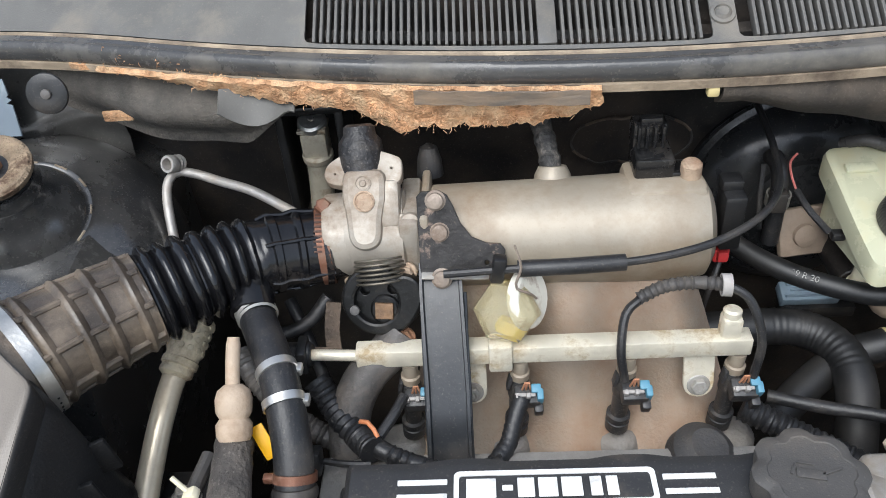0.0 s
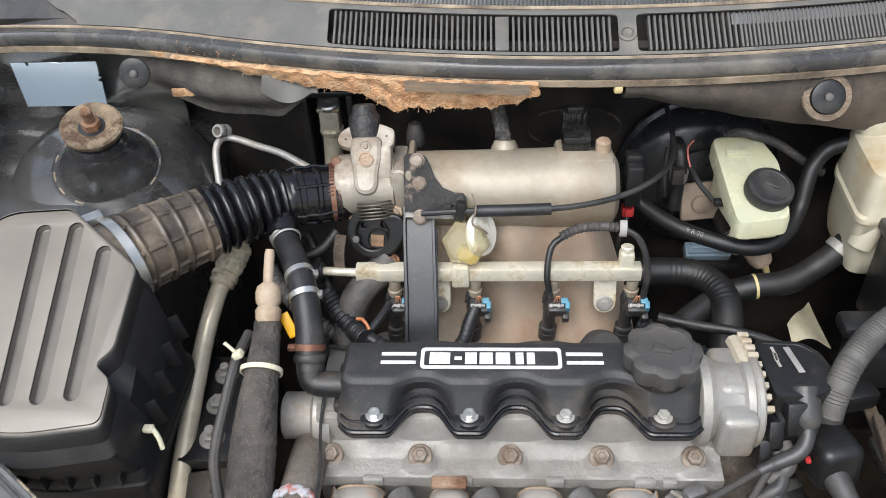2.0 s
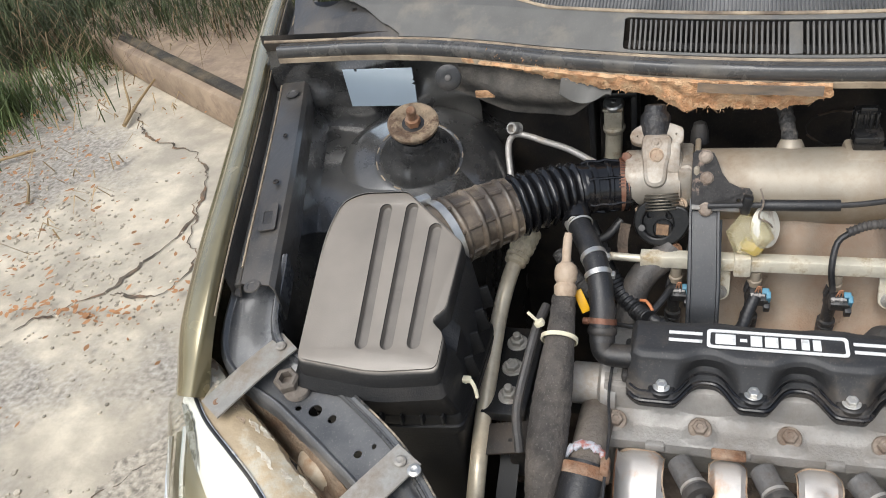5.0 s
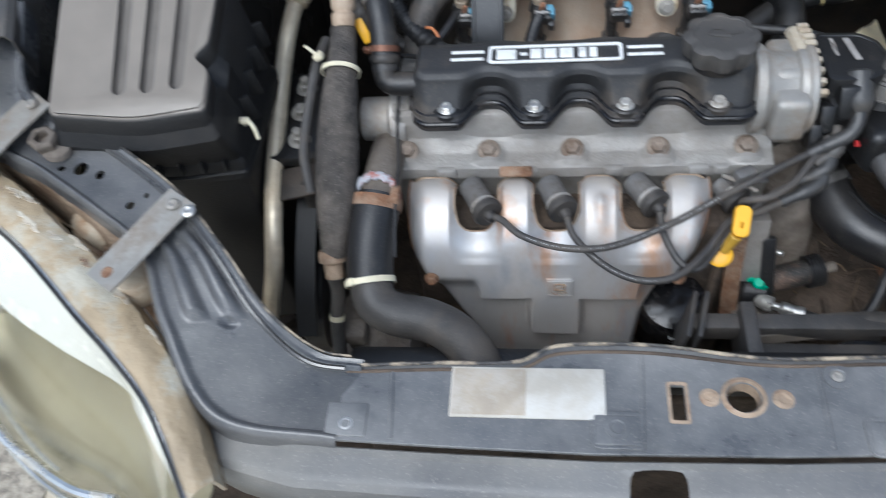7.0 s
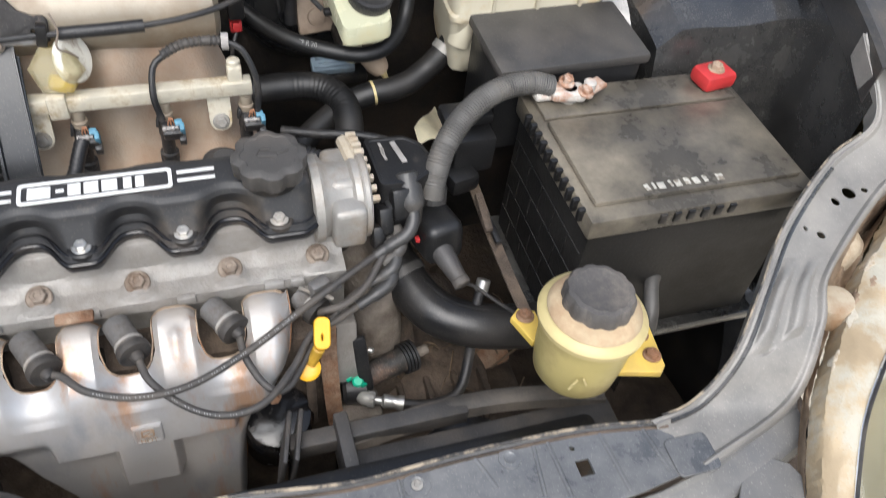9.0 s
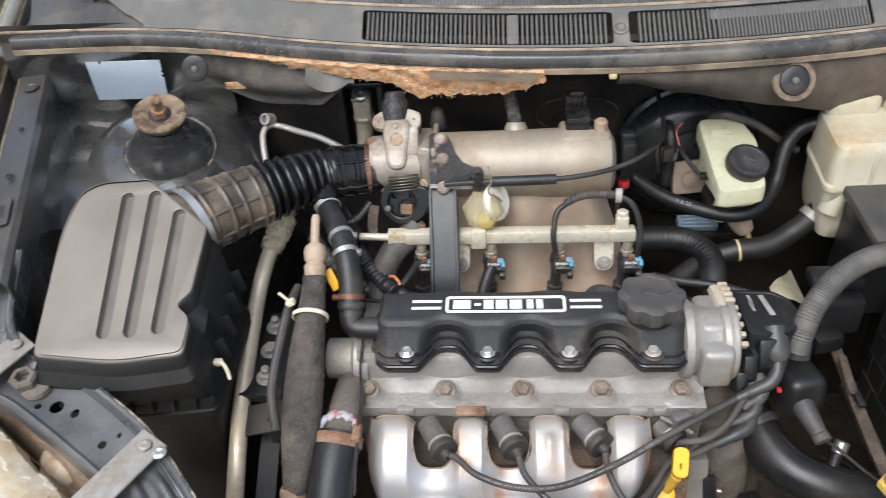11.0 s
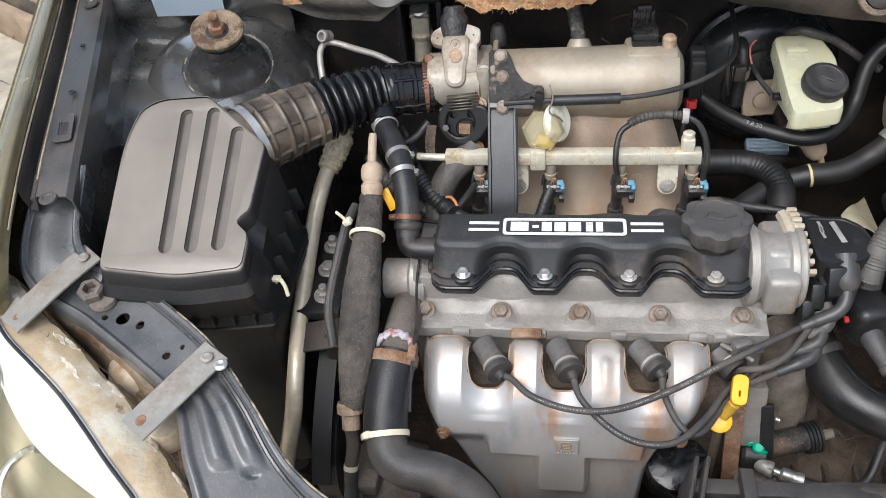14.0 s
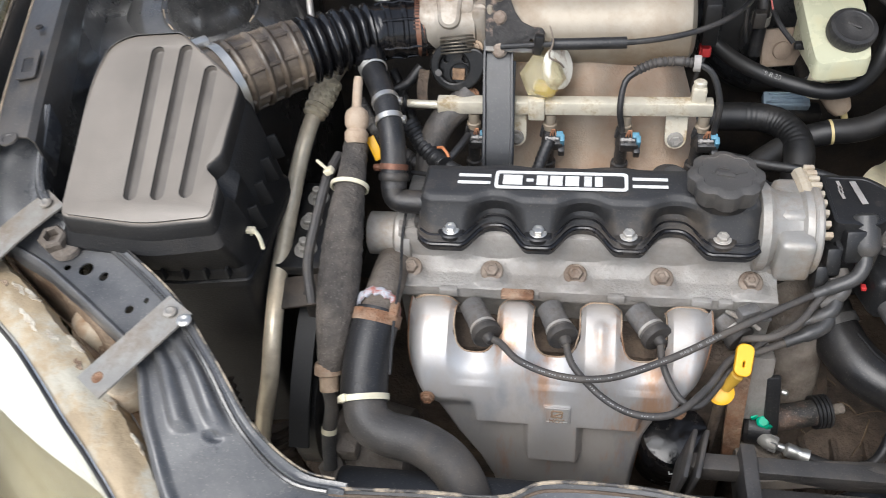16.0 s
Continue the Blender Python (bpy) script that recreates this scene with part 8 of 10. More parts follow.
lathe(bm, (0.217, 0.461, 0.820), (0, 0.1, 1), [(0.0068, 0), (0.0068, 0.005), (0.005, 0.0065)], 20)
part("regulator", bm, rail_metal, rail, "upright pressure regulator")
part("wide_joint", B(rbox, (0.047, 0.457, 0.796), (0.018, 0.021, 0.026), 0.002), rail_metal, rail)
for x in (0.024, 0.198):
    o = [(-0.011, 0.012), (0.011, 0.012)] + [(0.011 * math.cos(radians(-180 * k / 10)), -0.020 + 0.011 * math.sin(radians(-180 * k / 10))) for k in range(11)]
    M = Matrix.Translation((x, 0.459, 0.777)) @ Euler((radians(72), 0, 0)).to_matrix().to_4x4()
    lug = part("lug", flat(o, [], 0.003, 0.0006, M), rail_metal, rail)
    part("bolt", B(bolt, (x, 0.452, 0.757), (0, -0.95, 0.3), 0.0062, 0.007, 1.45), galv, lug, "flanged bolt")


injector_black = surf("injector_black", (0.028, 0.028, 0.029), 0.42, var=0.25, dirt=(0.12, 0.10, 0.08), amount=0.26, dirt_scale=40, bump=0.12, specks=0.3)
wire_copper = surf("wire_copper", (0.42, 0.20, 0.11), 0.5, bump=0.05)


def injector(x):
    ob = thing("fuel_injector", (x, 0.456, 0.70), "black fuel injector with a grey plug and blue locking clip", "fuel injector", "fuel injectors")
    ax = V(-0.05, 0.02, -1)
    top = V(x, 0.457, 0.786)
    part("neck", B(lathe, top, ax, [(0.0062, 0), (0.0062, 0.012), (0.0078, 0.013), (0.0078, 0.019), (0.0062, 0.021)], 20), alu_tan, ob, "tan metal neck")
    part("body", B(lathe, top + ax * 0.020, ax, [(0.0066, 0), (0.0082, 0.003), (0.0082, 0.020), (0.0070, 0.024), (0.0068, 0.046), (0.0096, 0.047), (0.0098, 0.051), (0.0086, 0.0515), (0.0086, 0.054), (0.0096, 0.0545), (0.0094, 0.064), (0.007, 0.066)], 24), injector_black, ob)
    part("lug", B(rbox, top + ax * 0.021 + V(-0.008, -0.004, 0), (0.003, 0.008, 0.012), 0.0008, Euler((0, radians(12), 0))), injector_black, ob)
    lean = Euler((radians(25), 0, 0))
    c = top + ax * 0.030 + V(0.006, -0.012, 0)
    plug = part("plug", B(rbox, c, (0.020, 0.015, 0.016), 0.0022, lean), injector_black, ob)
    part("plug_skirt", B(rbox, c + V(0.0085, -0.004, -0.008), (0.007, 0.011, 0.012), 0.0015, lean), injector_black, ob)
    bm = B(rbox, c + V(-0.002, -0.006, 0.0085), (0.016, 0.003, 0.0032), 0.0008, lean)
    for dx in (-0.0075, 0.0005):
        rbox(bm, c + V(dx, -0.0065, 0.0075), (0.0034, 0.004, 0.009), 0.0009, lean)
    part("grey_fork", bm, grey_plug, ob, "pale grey locking fork")
    bm = B(rbox, c + V(0.0095, -0.005, 0.006), (0.0050, 0.009, 0.013), 0.0012, lean)
    rbox(bm, c + V(0.0065, -0.003, 0.0125), (0.0075, 0.007, 0.0035), 0.001, lean)
    part("blue_clip", bm, blue, ob, "blue locking clip")
    for dx in (-0.004, -0.001, 0.0025):
        part("wire_end", B(tube, [tuple(c + V(dx, 0.0, 0.008)), tuple(c + V(dx * 0.8, -0.002, 0.013)), tuple(c + V(dx * 0.4, -0.003, 0.019))], 0.0009, 6, 0.003), wire_copper, ob, "short copper-coloured wire")
    return ob


first = injector(-0.023)
for x in (0.062, 0.144, 0.226):
    copy_thing(first, pose(x, 0.456, 0.70))
loom = thing("injector_loom", (0.15, 0.45, 0.78), "black wiring loom to the injectors in ribbed conduit", "wiring")
part("conduit", B(tube, [(0.150, 0.470, 0.832), (0.168, 0.474, 0.839), (0.190, 0.474, 0.842), (0.214, 0.470, 0.842)], 0.0052, 12, 0.0015, ripple(0.0042, 0.0014, 0.0045)), rubber_grey, loom, "ribbed grey conduit")
part("wire", B(tube, [(0.152, 0.470, 0.832), (0.140, 0.462, 0.824), (0.136, 0.448, 0.800), (0.140, 0.445, 0.772)], 0.0034, 10), rubber, loom)
part("wire", B(tube, [(0.212, 0.470, 0.842), (0.228, 0.462, 0.834), (0.238, 0.450, 0.805), (0.236, 0.446, 0.770)], 0.0034, 10), rubber, loom)
part("wire", B(tube, [(0.062, 0.440, 0.762), (0.056, 0.428, 0.752), (0.050, 0.412, 0.742), (0.040, 0.398, 0.738)], 0.0072, 12, 0.002, ripple(0.0066, 0.0008, 0.006)), rubber, loom, "taped wires to an injector")
part("clip", B(ring_band, (0.212, 0.470, 0.842), (1, -0.1, 0), 0.0068, 0.007, 0.0016), grey_plug, loom, "grey clip round the conduit")
part("conduit", B(tube, [(-0.098, 0.455, 0.772), (-0.088, 0.444, 0.762), (-0.076, 0.428, 0.756), (-0.062, 0.414, 0.752), (-0.050, 0.398, 0.756)], 0.011, 14, 0.0018, ripple(0.0095, 0.0018, 0.006)), rubber, loom, "fat black ribbed conduit")
part("conduit", B(tube, [(-0.070, 0.420, 0.756), (-0.045, 0.402, 0.752), (-0.015, 0.390, 0.747), (0.015, 0.384, 0.745), (0.045, 0.392, 0.744)], 0.0075, 12, 0.0018, ripple(0.0066, 0.0012, 0.005)), rubber, loom)
part("wire", B(tube, [(-0.046, 0.41, 0.758), (-0.036, 0.424, 0.764), (-0.028, 0.440, 0.768)], 0.0042, 10), rubber, loom)
part("copper_wire", B(tube, [(-0.060, 0.416, 0.768), (-0.052, 0.412, 0.770), (-0.046, 0.404, 0.764)], 0.0018, 8), surf("wire_orange", (0.55, 0.2, 0.08), 0.5), loom, "short orange wires")
# clutter below the throttle body
pp = thing("coolant_stub", (-0.06, 0.44, 0.72), "dull dark grey curved metal coolant stub behind the fuel rail", "pipe")
part("pipe", B(tube, [(-0.028, 0.478, 0.800), (-0.040, 0.468, 0.788), (-0.058, 0.456, 0.775), (-0.070, 0.440, 0.757), (-0.073, 0.420, 0.735), (-0.072, 0.405, 0.71)], 0.016, 18), surf("stub_grey", (0.085, 0.078, 0.072), 0.55, metal=0.2, var=0.3, dirt=(0.16, 0.13, 0.1), amount=0.35, dirt_scale=20, bump=0.3), pp)
part("bolt", B(bolt, (-0.026, 0.470, 0.800), (0, -0.7, 0.7), 0.006, 0.006), rust, pp)
cb = thing("cable_guide", (-0.09, 0.49, 0.78), "brown-stained steel cable guide below the throttle", "bracket")
part("leg", B(strap, [(-0.083, 0.498, 0.815), (-0.086, 0.486, 0.795), (-0.084, 0.474, 0.778)], (1, 0, 0), 0.012, 0.002), grime, cb)
part("bar", B(rbox, (-0.108, 0.472, 0.786), (0.052, 0.008, 0.012), 0.002, Euler((radians(30), 0, radians(-4)))), grime, cb)
hc = thing("coolant_hose", (-0.12, 0.48, 0.76), "thin black vacuum hoses behind the breather hose", "hose")
for k, pts in enumerate(([(-0.150, 0.50, 0.80), (-0.128, 0.486, 0.795), (-0.105, 0.492, 0.800), (-0.088, 0.505, 0.815)], [(-0.125, 0.52, 0.80), (-0.112, 0.50, 0.782), (-0.10, 0.478, 0.765), (-0.09, 0.46, 0.745)], [(-0.16, 0.475, 0.785), (-0.145, 0.455, 0.775), (-0.125, 0.44, 0.76), (-0.105, 0.432, 0.745), (-0.085, 0.425, 0.735)])):
    part("hose", B(tube, pts, 0.0055 if k != 2 else 0.009, 12, 0.002, ripple(0.008, 0.0014, 0.005) if k == 2 else None), rubber if k != 2 else rubber_grey, hc)
lc = thing("loom_connector", (-0.09, 0.40, 0.74), "black plastic plug on the loom behind the valve cover", "connector")
part("shell", B(rbox, (-0.098, 0.3965, 0.748), (0.018, 0.016, 0.020), 0.003, Euler((radians(-20), 0, 0))), black_plastic, lc)
part("wire", B(tube, [(-0.088, 0.396, 0.748), (-0.070, 0.392, 0.749), (-0.052, 0.392, 0.748)], 0.0026, 8), rubber, lc)
part("cap", B(rbox, (-0.104, 0.398, 0.757), (0.007, 0.012, 0.008), 0.002), black_plastic, lc)

# ---- pipes and hoses on the filter side ----
ac = thing("refrigerant_pipe", (-0.225, 0.35, 0.6), "dull aluminium refrigerant pipe with a crimped fitting", "pipe")
part("pipe", B(tube, [(-0.190, 0.540, 0.802), (-0.203, 0.506, 0.790), (-0.216, 0.466, 0.770), (-0.2225, 0.435, 0.753), (-0.2255, 0.400, 0.7355), (-0.224, 0.340, 0.716), (-0.222, 0.280, 0.694), (-0.220, 0.225, 0.662), (-0.222, 0.195, 0.630), (-0.235, 0.175, 0.58), (-0.25, 0.16, 0.52)], 0.0098, 16), pipe_metal, ac)
bm = bmesh.new()
d = V(-0.28, -0.86, -0.43).normalized()
top = V(-0.2015, 0.511, 0.7925)
lathe(bm, top, d, [(0.0125, 0), (0.0150, 0.002), (0.0150, 0.032), (0.0138, 0.034), (0.0138, 0.037), (0.0150, 0.038), (0.0150, 0.043), (0.0134, 0.044), (0.0134, 0.046), (0.0140, 0.047), (0.0138, 0.050), (0.0098, 0.053)], 28)
fit = part("fitting", bm, surf("fitting_tan", (0.66, 0.57, 0.40), 0.45, metal=0.2, var=0.25, dirt=(0.3, 0.22, 0.14), amount=0.4, dirt_scale=40, bump=0.2), ac, "ribbed crimped fitting")
fu, fv, fw = basis(d)
for k in range(4):
    for q in range(12):
        a = 2 * math.pi * (q + 0.5 * (k % 2)) / 12
        part("crimp", B(lathe, top + d * (0.006 + 0.0075 * k) + (fu * math.cos(a) + fv * math.sin(a)) * 0.0146, fu * math.cos(a) + fv * math.sin(a), [(0.0030, 0), (0.0024, 0.0012), (0.0008, 0.0015)], 8), bpy.data.materials["fitting_tan"], fit)
for z in ((-0.241, 0.566, 0.788),):
    part("bracket", B(rbox, z, (0.022, 0.010, 0.012), 0.003), galv, ac)
lp = thing("looped_pipe", (-0.23, 0.62, 0.80), "thin bright aluminium pipe with an open valve end", "pipe")
part("pipe", B(tube, [(-0.236, 0.575, 0.77), (-0.243, 0.600, 0.815), (-0.249, 0.628, 0.843), (-0.243, 0.643, 0.852), (-0.225, 0.642, 0.851), (-0.20, 0.632, 0.848), (-0.165, 0.615, 0.846), (-0.125, 0.588, 0.840)], 0.0044, 12), alu_clean, lp)
bm = B(lathe, (-0.238, 0.650, 0.858), (-0.35, -0.80, 0.45), [(0.0072, 0), (0.0082, 0.002), (0.0072, 0.004), (0.0082, 0.006), (0.0072, 0.008), (0.0082, 0.010), (0.0085, 0.016), (0.0075, 0.018), (0.0055, 0.018), (0.005, 0.008)], 22)
part("valve", bm, alu_clean, lp, "threaded valve end")
ev = thing("expansion_valve", (-0.11, 0.67, 0.80), "tan and silver expansion valve in a black frame on the firewall", "valve")
bm = bmesh.new()
for dx in (-0.027, 0.027):
    rbox(bm, (-0.112 + dx, 0.672, 0.845), (0.008, 0.05, 0.12), 0.002)
rbox(bm, (-0.112, 0.672, 0.905), (0.062, 0.05, 0.008), 0.002)
part("box_frame", bm, black_plastic, ev)
valve_tan = surf("valve_tan", (0.46, 0.42, 0.33), 0.38, metal=0.4, var=0.2, dirt=(0.2, 0.14, 0.08), amount=0.35, dirt_scale=40, bump=0.15)
bm = B(rbox, (-0.112, 0.660, 0.868), (0.024, 0.022, 0.026), 0.003)
rbox(bm, (-0.112, 0.659, 0.884), (0.026, 0.024, 0.004), 0.001)
lathe(bm, (-0.112, 0.659, 0.850), (0, -0.1, 1), [(0.0135, 0), (0.0145, 0.002), (0.0145, 0.006), (0.012, 0.008)], 24)
part("valve_body", bm, valve_tan, ev)
part("cap", B(lathe, (-0.112, 0.660, 0.885), (0, -0.35, 0.94), [(0.0130, 0), (0.0138, 0.003), (0.0132, 0.006), (0.0110, 0.0078), (0.003, 0.0082), (0.0025, 0.0095), (0.001, 0.0097)], 26), zinc, ev, "domed steel cap")
part("tail_pipe", B(tube, [(-0.112, 0.660, 0.856), (-0.113, 0.658, 0.83), (-0.116, 0.654, 0.79)], 0.0115, 18), valve_tan, ev)
wr = thing("wrapped_hose", (-0.15, 0.28, 0.6), "thick hose wrapped in dirty dark cloth tape", "hose")


def wrap_r(s, total):
    k = s / total
    return 0.0130 + 0.0085 * math.sin(math.pi * min(1, max(0, k)) ** 1.35) ** 1.2 + 0.0012 * noise.noise(V(s * 160, 1, 0))


part("wrap", B(tube, [(-0.138, 0.374, 0.802), (-0.136, 0.335, 0.790), (-0.137, 0.290, 0.766), (-0.140, 0.254, 0.732), (-0.143, 0.212, 0.694), (-0.147, 0.188, 0.660)], 0.02, 20, 0.004, wrap_r), wrap_cloth, wr)
bm = bmesh.new()
lathe(bm, (-0.150, 0.192, 0.664), (0.05, -0.6, -0.8), [(0.013, 0), (0.0145, 0.004), (0.0145, 0.012), (0.010, 0.014), (0.010, 0.03)], 20)
part("end_ferrule", bm, rust_pale, wr, "dull brass ferrule")
part("lower_pipe", B(tube, [(-0.150, 0.176, 0.640), (-0.149, 0.168, 0.618), (-0.153, 0.150, 0.590), (-0.152, 0.130, 0.560)], 0.0075, 12), rubber_grey, wr, "short dark pipe below the ferrule")
part("paint_mark", B(ring_band, (-0.1525, 0.154, 0.596), (-0.1, -0.5, -0.85), 0.0076, 0.006, 0.0005), white_tie, wr, "dab of white paint")
part("banjo_nut", B(lathe, (-0.152, 0.132, 0.556), (0, -0.55, 0.83), [(0.014, -0.012), (0.015, -0.010), (0.015, 0.0), (0.012, 0.003), (0.008, 0.004)], 6), grime_grey, wr, "grimy hexagon fitting")
part("thin_hose", B(tube, [(-0.158, 0.372, 0.79), (-0.164, 0.340, 0.785), (-0.170, 0.305, 0.765), (-0.176, 0.265, 0.735), (-0.170, 0.235, 0.705)], 0.0055, 10), rubber_grey, wr)
bm = bmesh.new()
ring_band(bm, (-0.1365, 0.325, 0.786), (-0.0, -0.9, -0.42), 0.0185, 0.0045, 0.0014)
rbox(bm, (-0.158, 0.333, 0.800), (0.010, 0.008, 0.007), 0.0015, Euler((0, radians(-30), 0)))
tube(bm, [(-0.158, 0.333, 0.800), (-0.172, 0.342, 0.806)], 0.0018, 8)
single("cable_tie", bm, white_tie, (-0.1365, 0.325, 0.77), "cream cable tie round the wrapped hose", "cable tie", "cable ties")
ps = thing("sensor_plug", (-0.135, 0.385, 0.81), "pinkish cream plastic plug at the top of the wrapped hose", "plug")
bm = B(lathe, (-0.136, 0.370, 0.807), (-0.02, 0.72, 0.69), [(0.0105, 0), (0.0122, 0.004), (0.0125, 0.011), (0.0098, 0.015), (0.0122, 0.019), (0.0128, 0.028), (0.0110, 0.034), (0.0060, 0.038)], 22)
part("body", bm, pink_plastic, ps)
part("tail", B(tube, [(-0.137, 0.394, 0.831), (-0.137, 0.407, 0.844), (-0.1365, 0.420, 0.856)], 0.005, 14, 0.003, lambda s, total: 0.005 if s < total - 0.004 else 0.0042), pink_plastic, ps)
# engine mount bracket with three bolts
em = thing("engine_mount", (-0.2, 0.35, 0.65), "black steel engine mount with three large bolts", "engine mount")
bm = B(rbox, (-0.200, 0.352, 0.700), (0.052, 0.140, 0.014), 0.003)
rbox(bm, (-0.180, 0.33, 0.665), (0.020, 0.15, 0.06), 0.004)
part("plate", bm, black_plastic, em)
# steel web in dark paint, its shade put into the colour
part("side_web", B(rbox, (-0.196, 0.262, 0.690), (0.070, 0.035, 0.006), 0.002, Euler((radians(25), radians(-14), 0))), firewall_paint, em)
for i, p in enumerate(((-0.203, 0.393, 0.707), (-0.201, 0.352, 0.707), (-0.196, 0.309, 0.707))):
    bm = B(bolt, p, (0, -0.1, 1), 0.0085, 0.010, 1.5)
    if i != 1:
        cyl(bm, Vector(p) + V(0, 0, 0.008), Vector(p) + V(0, -0.001, 0.017), 0.0048)
    part("bolt", bm, galv, em, "grimy flanged bolt")
# radiator hose
rh = thing("radiator_hose", (-0.05, 0.15, 0.62), "black rubber radiator hose with cream cable tie and red sealant", "hose")
part("upper_hose", B(tube, [(-0.100, 0.232, 0.700), (-0.104, 0.205, 0.688), (-0.106, 0.175, 0.672), (-0.104, 0.150, 0.660)], 0.0235, 22, 0.005), rubber, rh)
part("lower_hose", B(tube, [(-0.105, 0.158, 0.664), (-0.098, 0.136, 0.652), (-0.078, 0.124, 0.648), (-0.045, 0.116, 0.650), (-0.015, 0.098, 0.652), (0.006, 0.072, 0.648), (0.014, 0.045, 0.636)], 0.0215, 22, 0.005), rubber_grey, rh)
bm = B(ring_band, (-0.1045, 0.153, 0.661), (0.15, -0.85, -0.5), 0.0245, 0.006, 0.0012)
rbox(bm, (-0.119, 0.1405, 0.678), (0.008, 0.008, 0.007), 0.002, Euler((radians(30), radians(-35), 0)))
part("tie", bm, white_tie, rh, "cream cable tie")
bm = B(ring_band, (-0.101, 0.226, 0.697), (-0.13, -0.85, -0.5), 0.0236, 0.012, 0.0018)
rbox(bm, (-0.080, 0.224, 0.712), (0.010, 0.020, 0.010), 0.003)
part("clamp", bm, rust, rh, "rusty hose clamp")
bm = bmesh.new()
rng = random.Random(3)
rings = []
for k in range(26):
    a = radians(-10 + 200 * k / 25)
    c = V(-0.101, 0.236, 0.702) + V(math.cos(a) * 0.0215, 0.010 * math.sin(a) - 0.004, math.sin(a) * 0.019)
    w = 0.0045 + 0.003 * noise.noise(V(k * 0.8, 2, 0))
    rings.append([c + V(0, w * math.cos(q) + 0.003 * noise.noise(V(k * 0.6, 7, 0)), 0) + (c - V(-0.101, 0.236, 0.702)).normalized() * w * 0.7 * math.sin(q) for q in [2 * math.pi * j / 8 for j in range(8)]])
loft(bm, rings)
part("sealant", bm, surf("sealant", (0.34, 0.12, 0.09), 0.6, dirt=(0.42, 0.43, 0.46), amount=0.5, dirt_scale=45, edge=0.04), rh, "smeared red sealant")
bm = bmesh.new()
tube(bm, [(-0.098, 0.325, 0.690), (-0.098, 0.285, 0.700), (-0.099, 0.255, 0.702), (-0.1, 0.228, 0.698)], 0.019, 20, 0.005)
part("neck", bm, grime_grey, rh, "dull metal outlet neck")
part("thin_wire", B(tube, [(-0.082, 0.332, 0.752), (-0.084, 0.305, 0.735), (-0.080, 0.265, 0.722), (-0.079, 0.230, 0.716), (-0.080, 0.205, 0.700), (-0.079, 0.17, 0.68)], 0.0016, 8), rubber, rh)
part("end_clamp", B(ring_band, (0.011, 0.052, 0.640), (0.25, -0.9, -0.3), 0.0218, 0.010, 0.0016), rust, rh)
# pulley, belt and alternator
al = thing("alternator", (-0.13, 0.19, 0.42), "dirty grey alternator below the radiator hose", "alternator")
part("housing", B(lathe, (-0.165, 0.185, 0.50), (1, 0, 0), [(0.050, 0), (0.060, 0.008), (0.062, 0.05), (0.055, 0.085), (0.03, 0.09)], 32), grime_grey, al)
part("front_boss", B(lathe, (-0.165, 0.185, 0.50), (-1, 0, 0), [(0.028, 0), (0.024, 0.012), (0.012, 0.014)], 24), galv, al)
part("lug", B(rbox, (-0.14, 0.155, 0.565), (0.03, 0.026, 0.02), 0.005), grime_grey, al)
belt_black = surf("belt_black", (0.010, 0.010, 0.0105), 0.6, var=0.15, scale=40, bump=0.0, specks=0.05, stretch=(8, 1, 1))
pu = thing("drive_pulley", (-0.2, 0.24, 0.5), "black ribbed drive belt running on a pulley", "pulley")
part("pulley", B(lathe, (-0.205, 0.235, 0.53), (1, 0, 0), [(0.02, -0.004), (0.068, -0.002), (0.072, 0.002), (0.072, 0.026), (0.068, 0.028), (0.02, 0.028)], 48), black_plastic, pu)
part("belt", B(strap, [(-0.19, 0.314, 0.686), (-0.19, 0.283, 0.671), (-0.19, 0.23, 0.643), (-0.19, 0.18, 0.607), (-0.19, 0.146, 0.569)], (1, 0, 0), 0.022, 0.004, 0.004), belt_black, pu, "black belt run")
bm = bmesh.new()
for k, (x, y, z) in enumerate(((-0.29, 0.20, 0.60), (-0.27, 0.16, 0.54), (-0.25, 0.21, 0.50))):
    tube(bm, [(x, y, z), (x + 0.02, y - 0.03, z - 0.05), (x + 0.03, y - 0.02, z - 0.11)], 0.016, 14, 0.0025, ripple(0.013, 0.004, 0.009))
single("bellows_hose", bm, grime, (-0.27, 0.18, 0.5), "brown dusty ribbed hoses below the filter box", "hose")

# ---- brake booster and master cylinder ----
wire_pink = surf("wire_pink", (0.55, 0.16, 0.14), 0.5, bump=0.05)
drum_paint = surf("drum_paint", (0.018, 0.0195, 0.022), 0.24, var=0.25, dirt=(0.055, 0.052, 0.048), amount=0.34, dirt_scale=9, edge=0.16, dirt_rough=0.42, bump=0.04, specks=0.15)
bb = thing("brake_booster", (0.33, 0.68, 0.68), "large round black brake servo drum on the firewall", "brake servo")
part("drum", B(lathe, (0.342, 0.735, 0.752), (0.03, -1, 0.06), [(0.100, 0), (0.104, 0.018), (0.1058, 0.022), (0.1050, 0.026), (0.1005, 0.0275), (0.0990, 0.0285), (0.0975, 0.036), (0.0940, 0.044), (0.0880, 0.0515), (0.0790, 0.0575), (0.0680, 0.0615), (0.0560, 0.0635), (0.0540, 0.068), (0.040, 0.072), (0.030, 0.073)], 72), drum_paint, bb)
part("vacuum_elbow", B(tube, [(0.300, 0.655, 0.830), (0.299, 0.645, 0.836), (0.300, 0.632, 0.832), (0.301, 0.625, 0.815), (0.300, 0.62, 0.76)], 0.0078, 14), rubber, bb, "black vacuum elbow and hose")
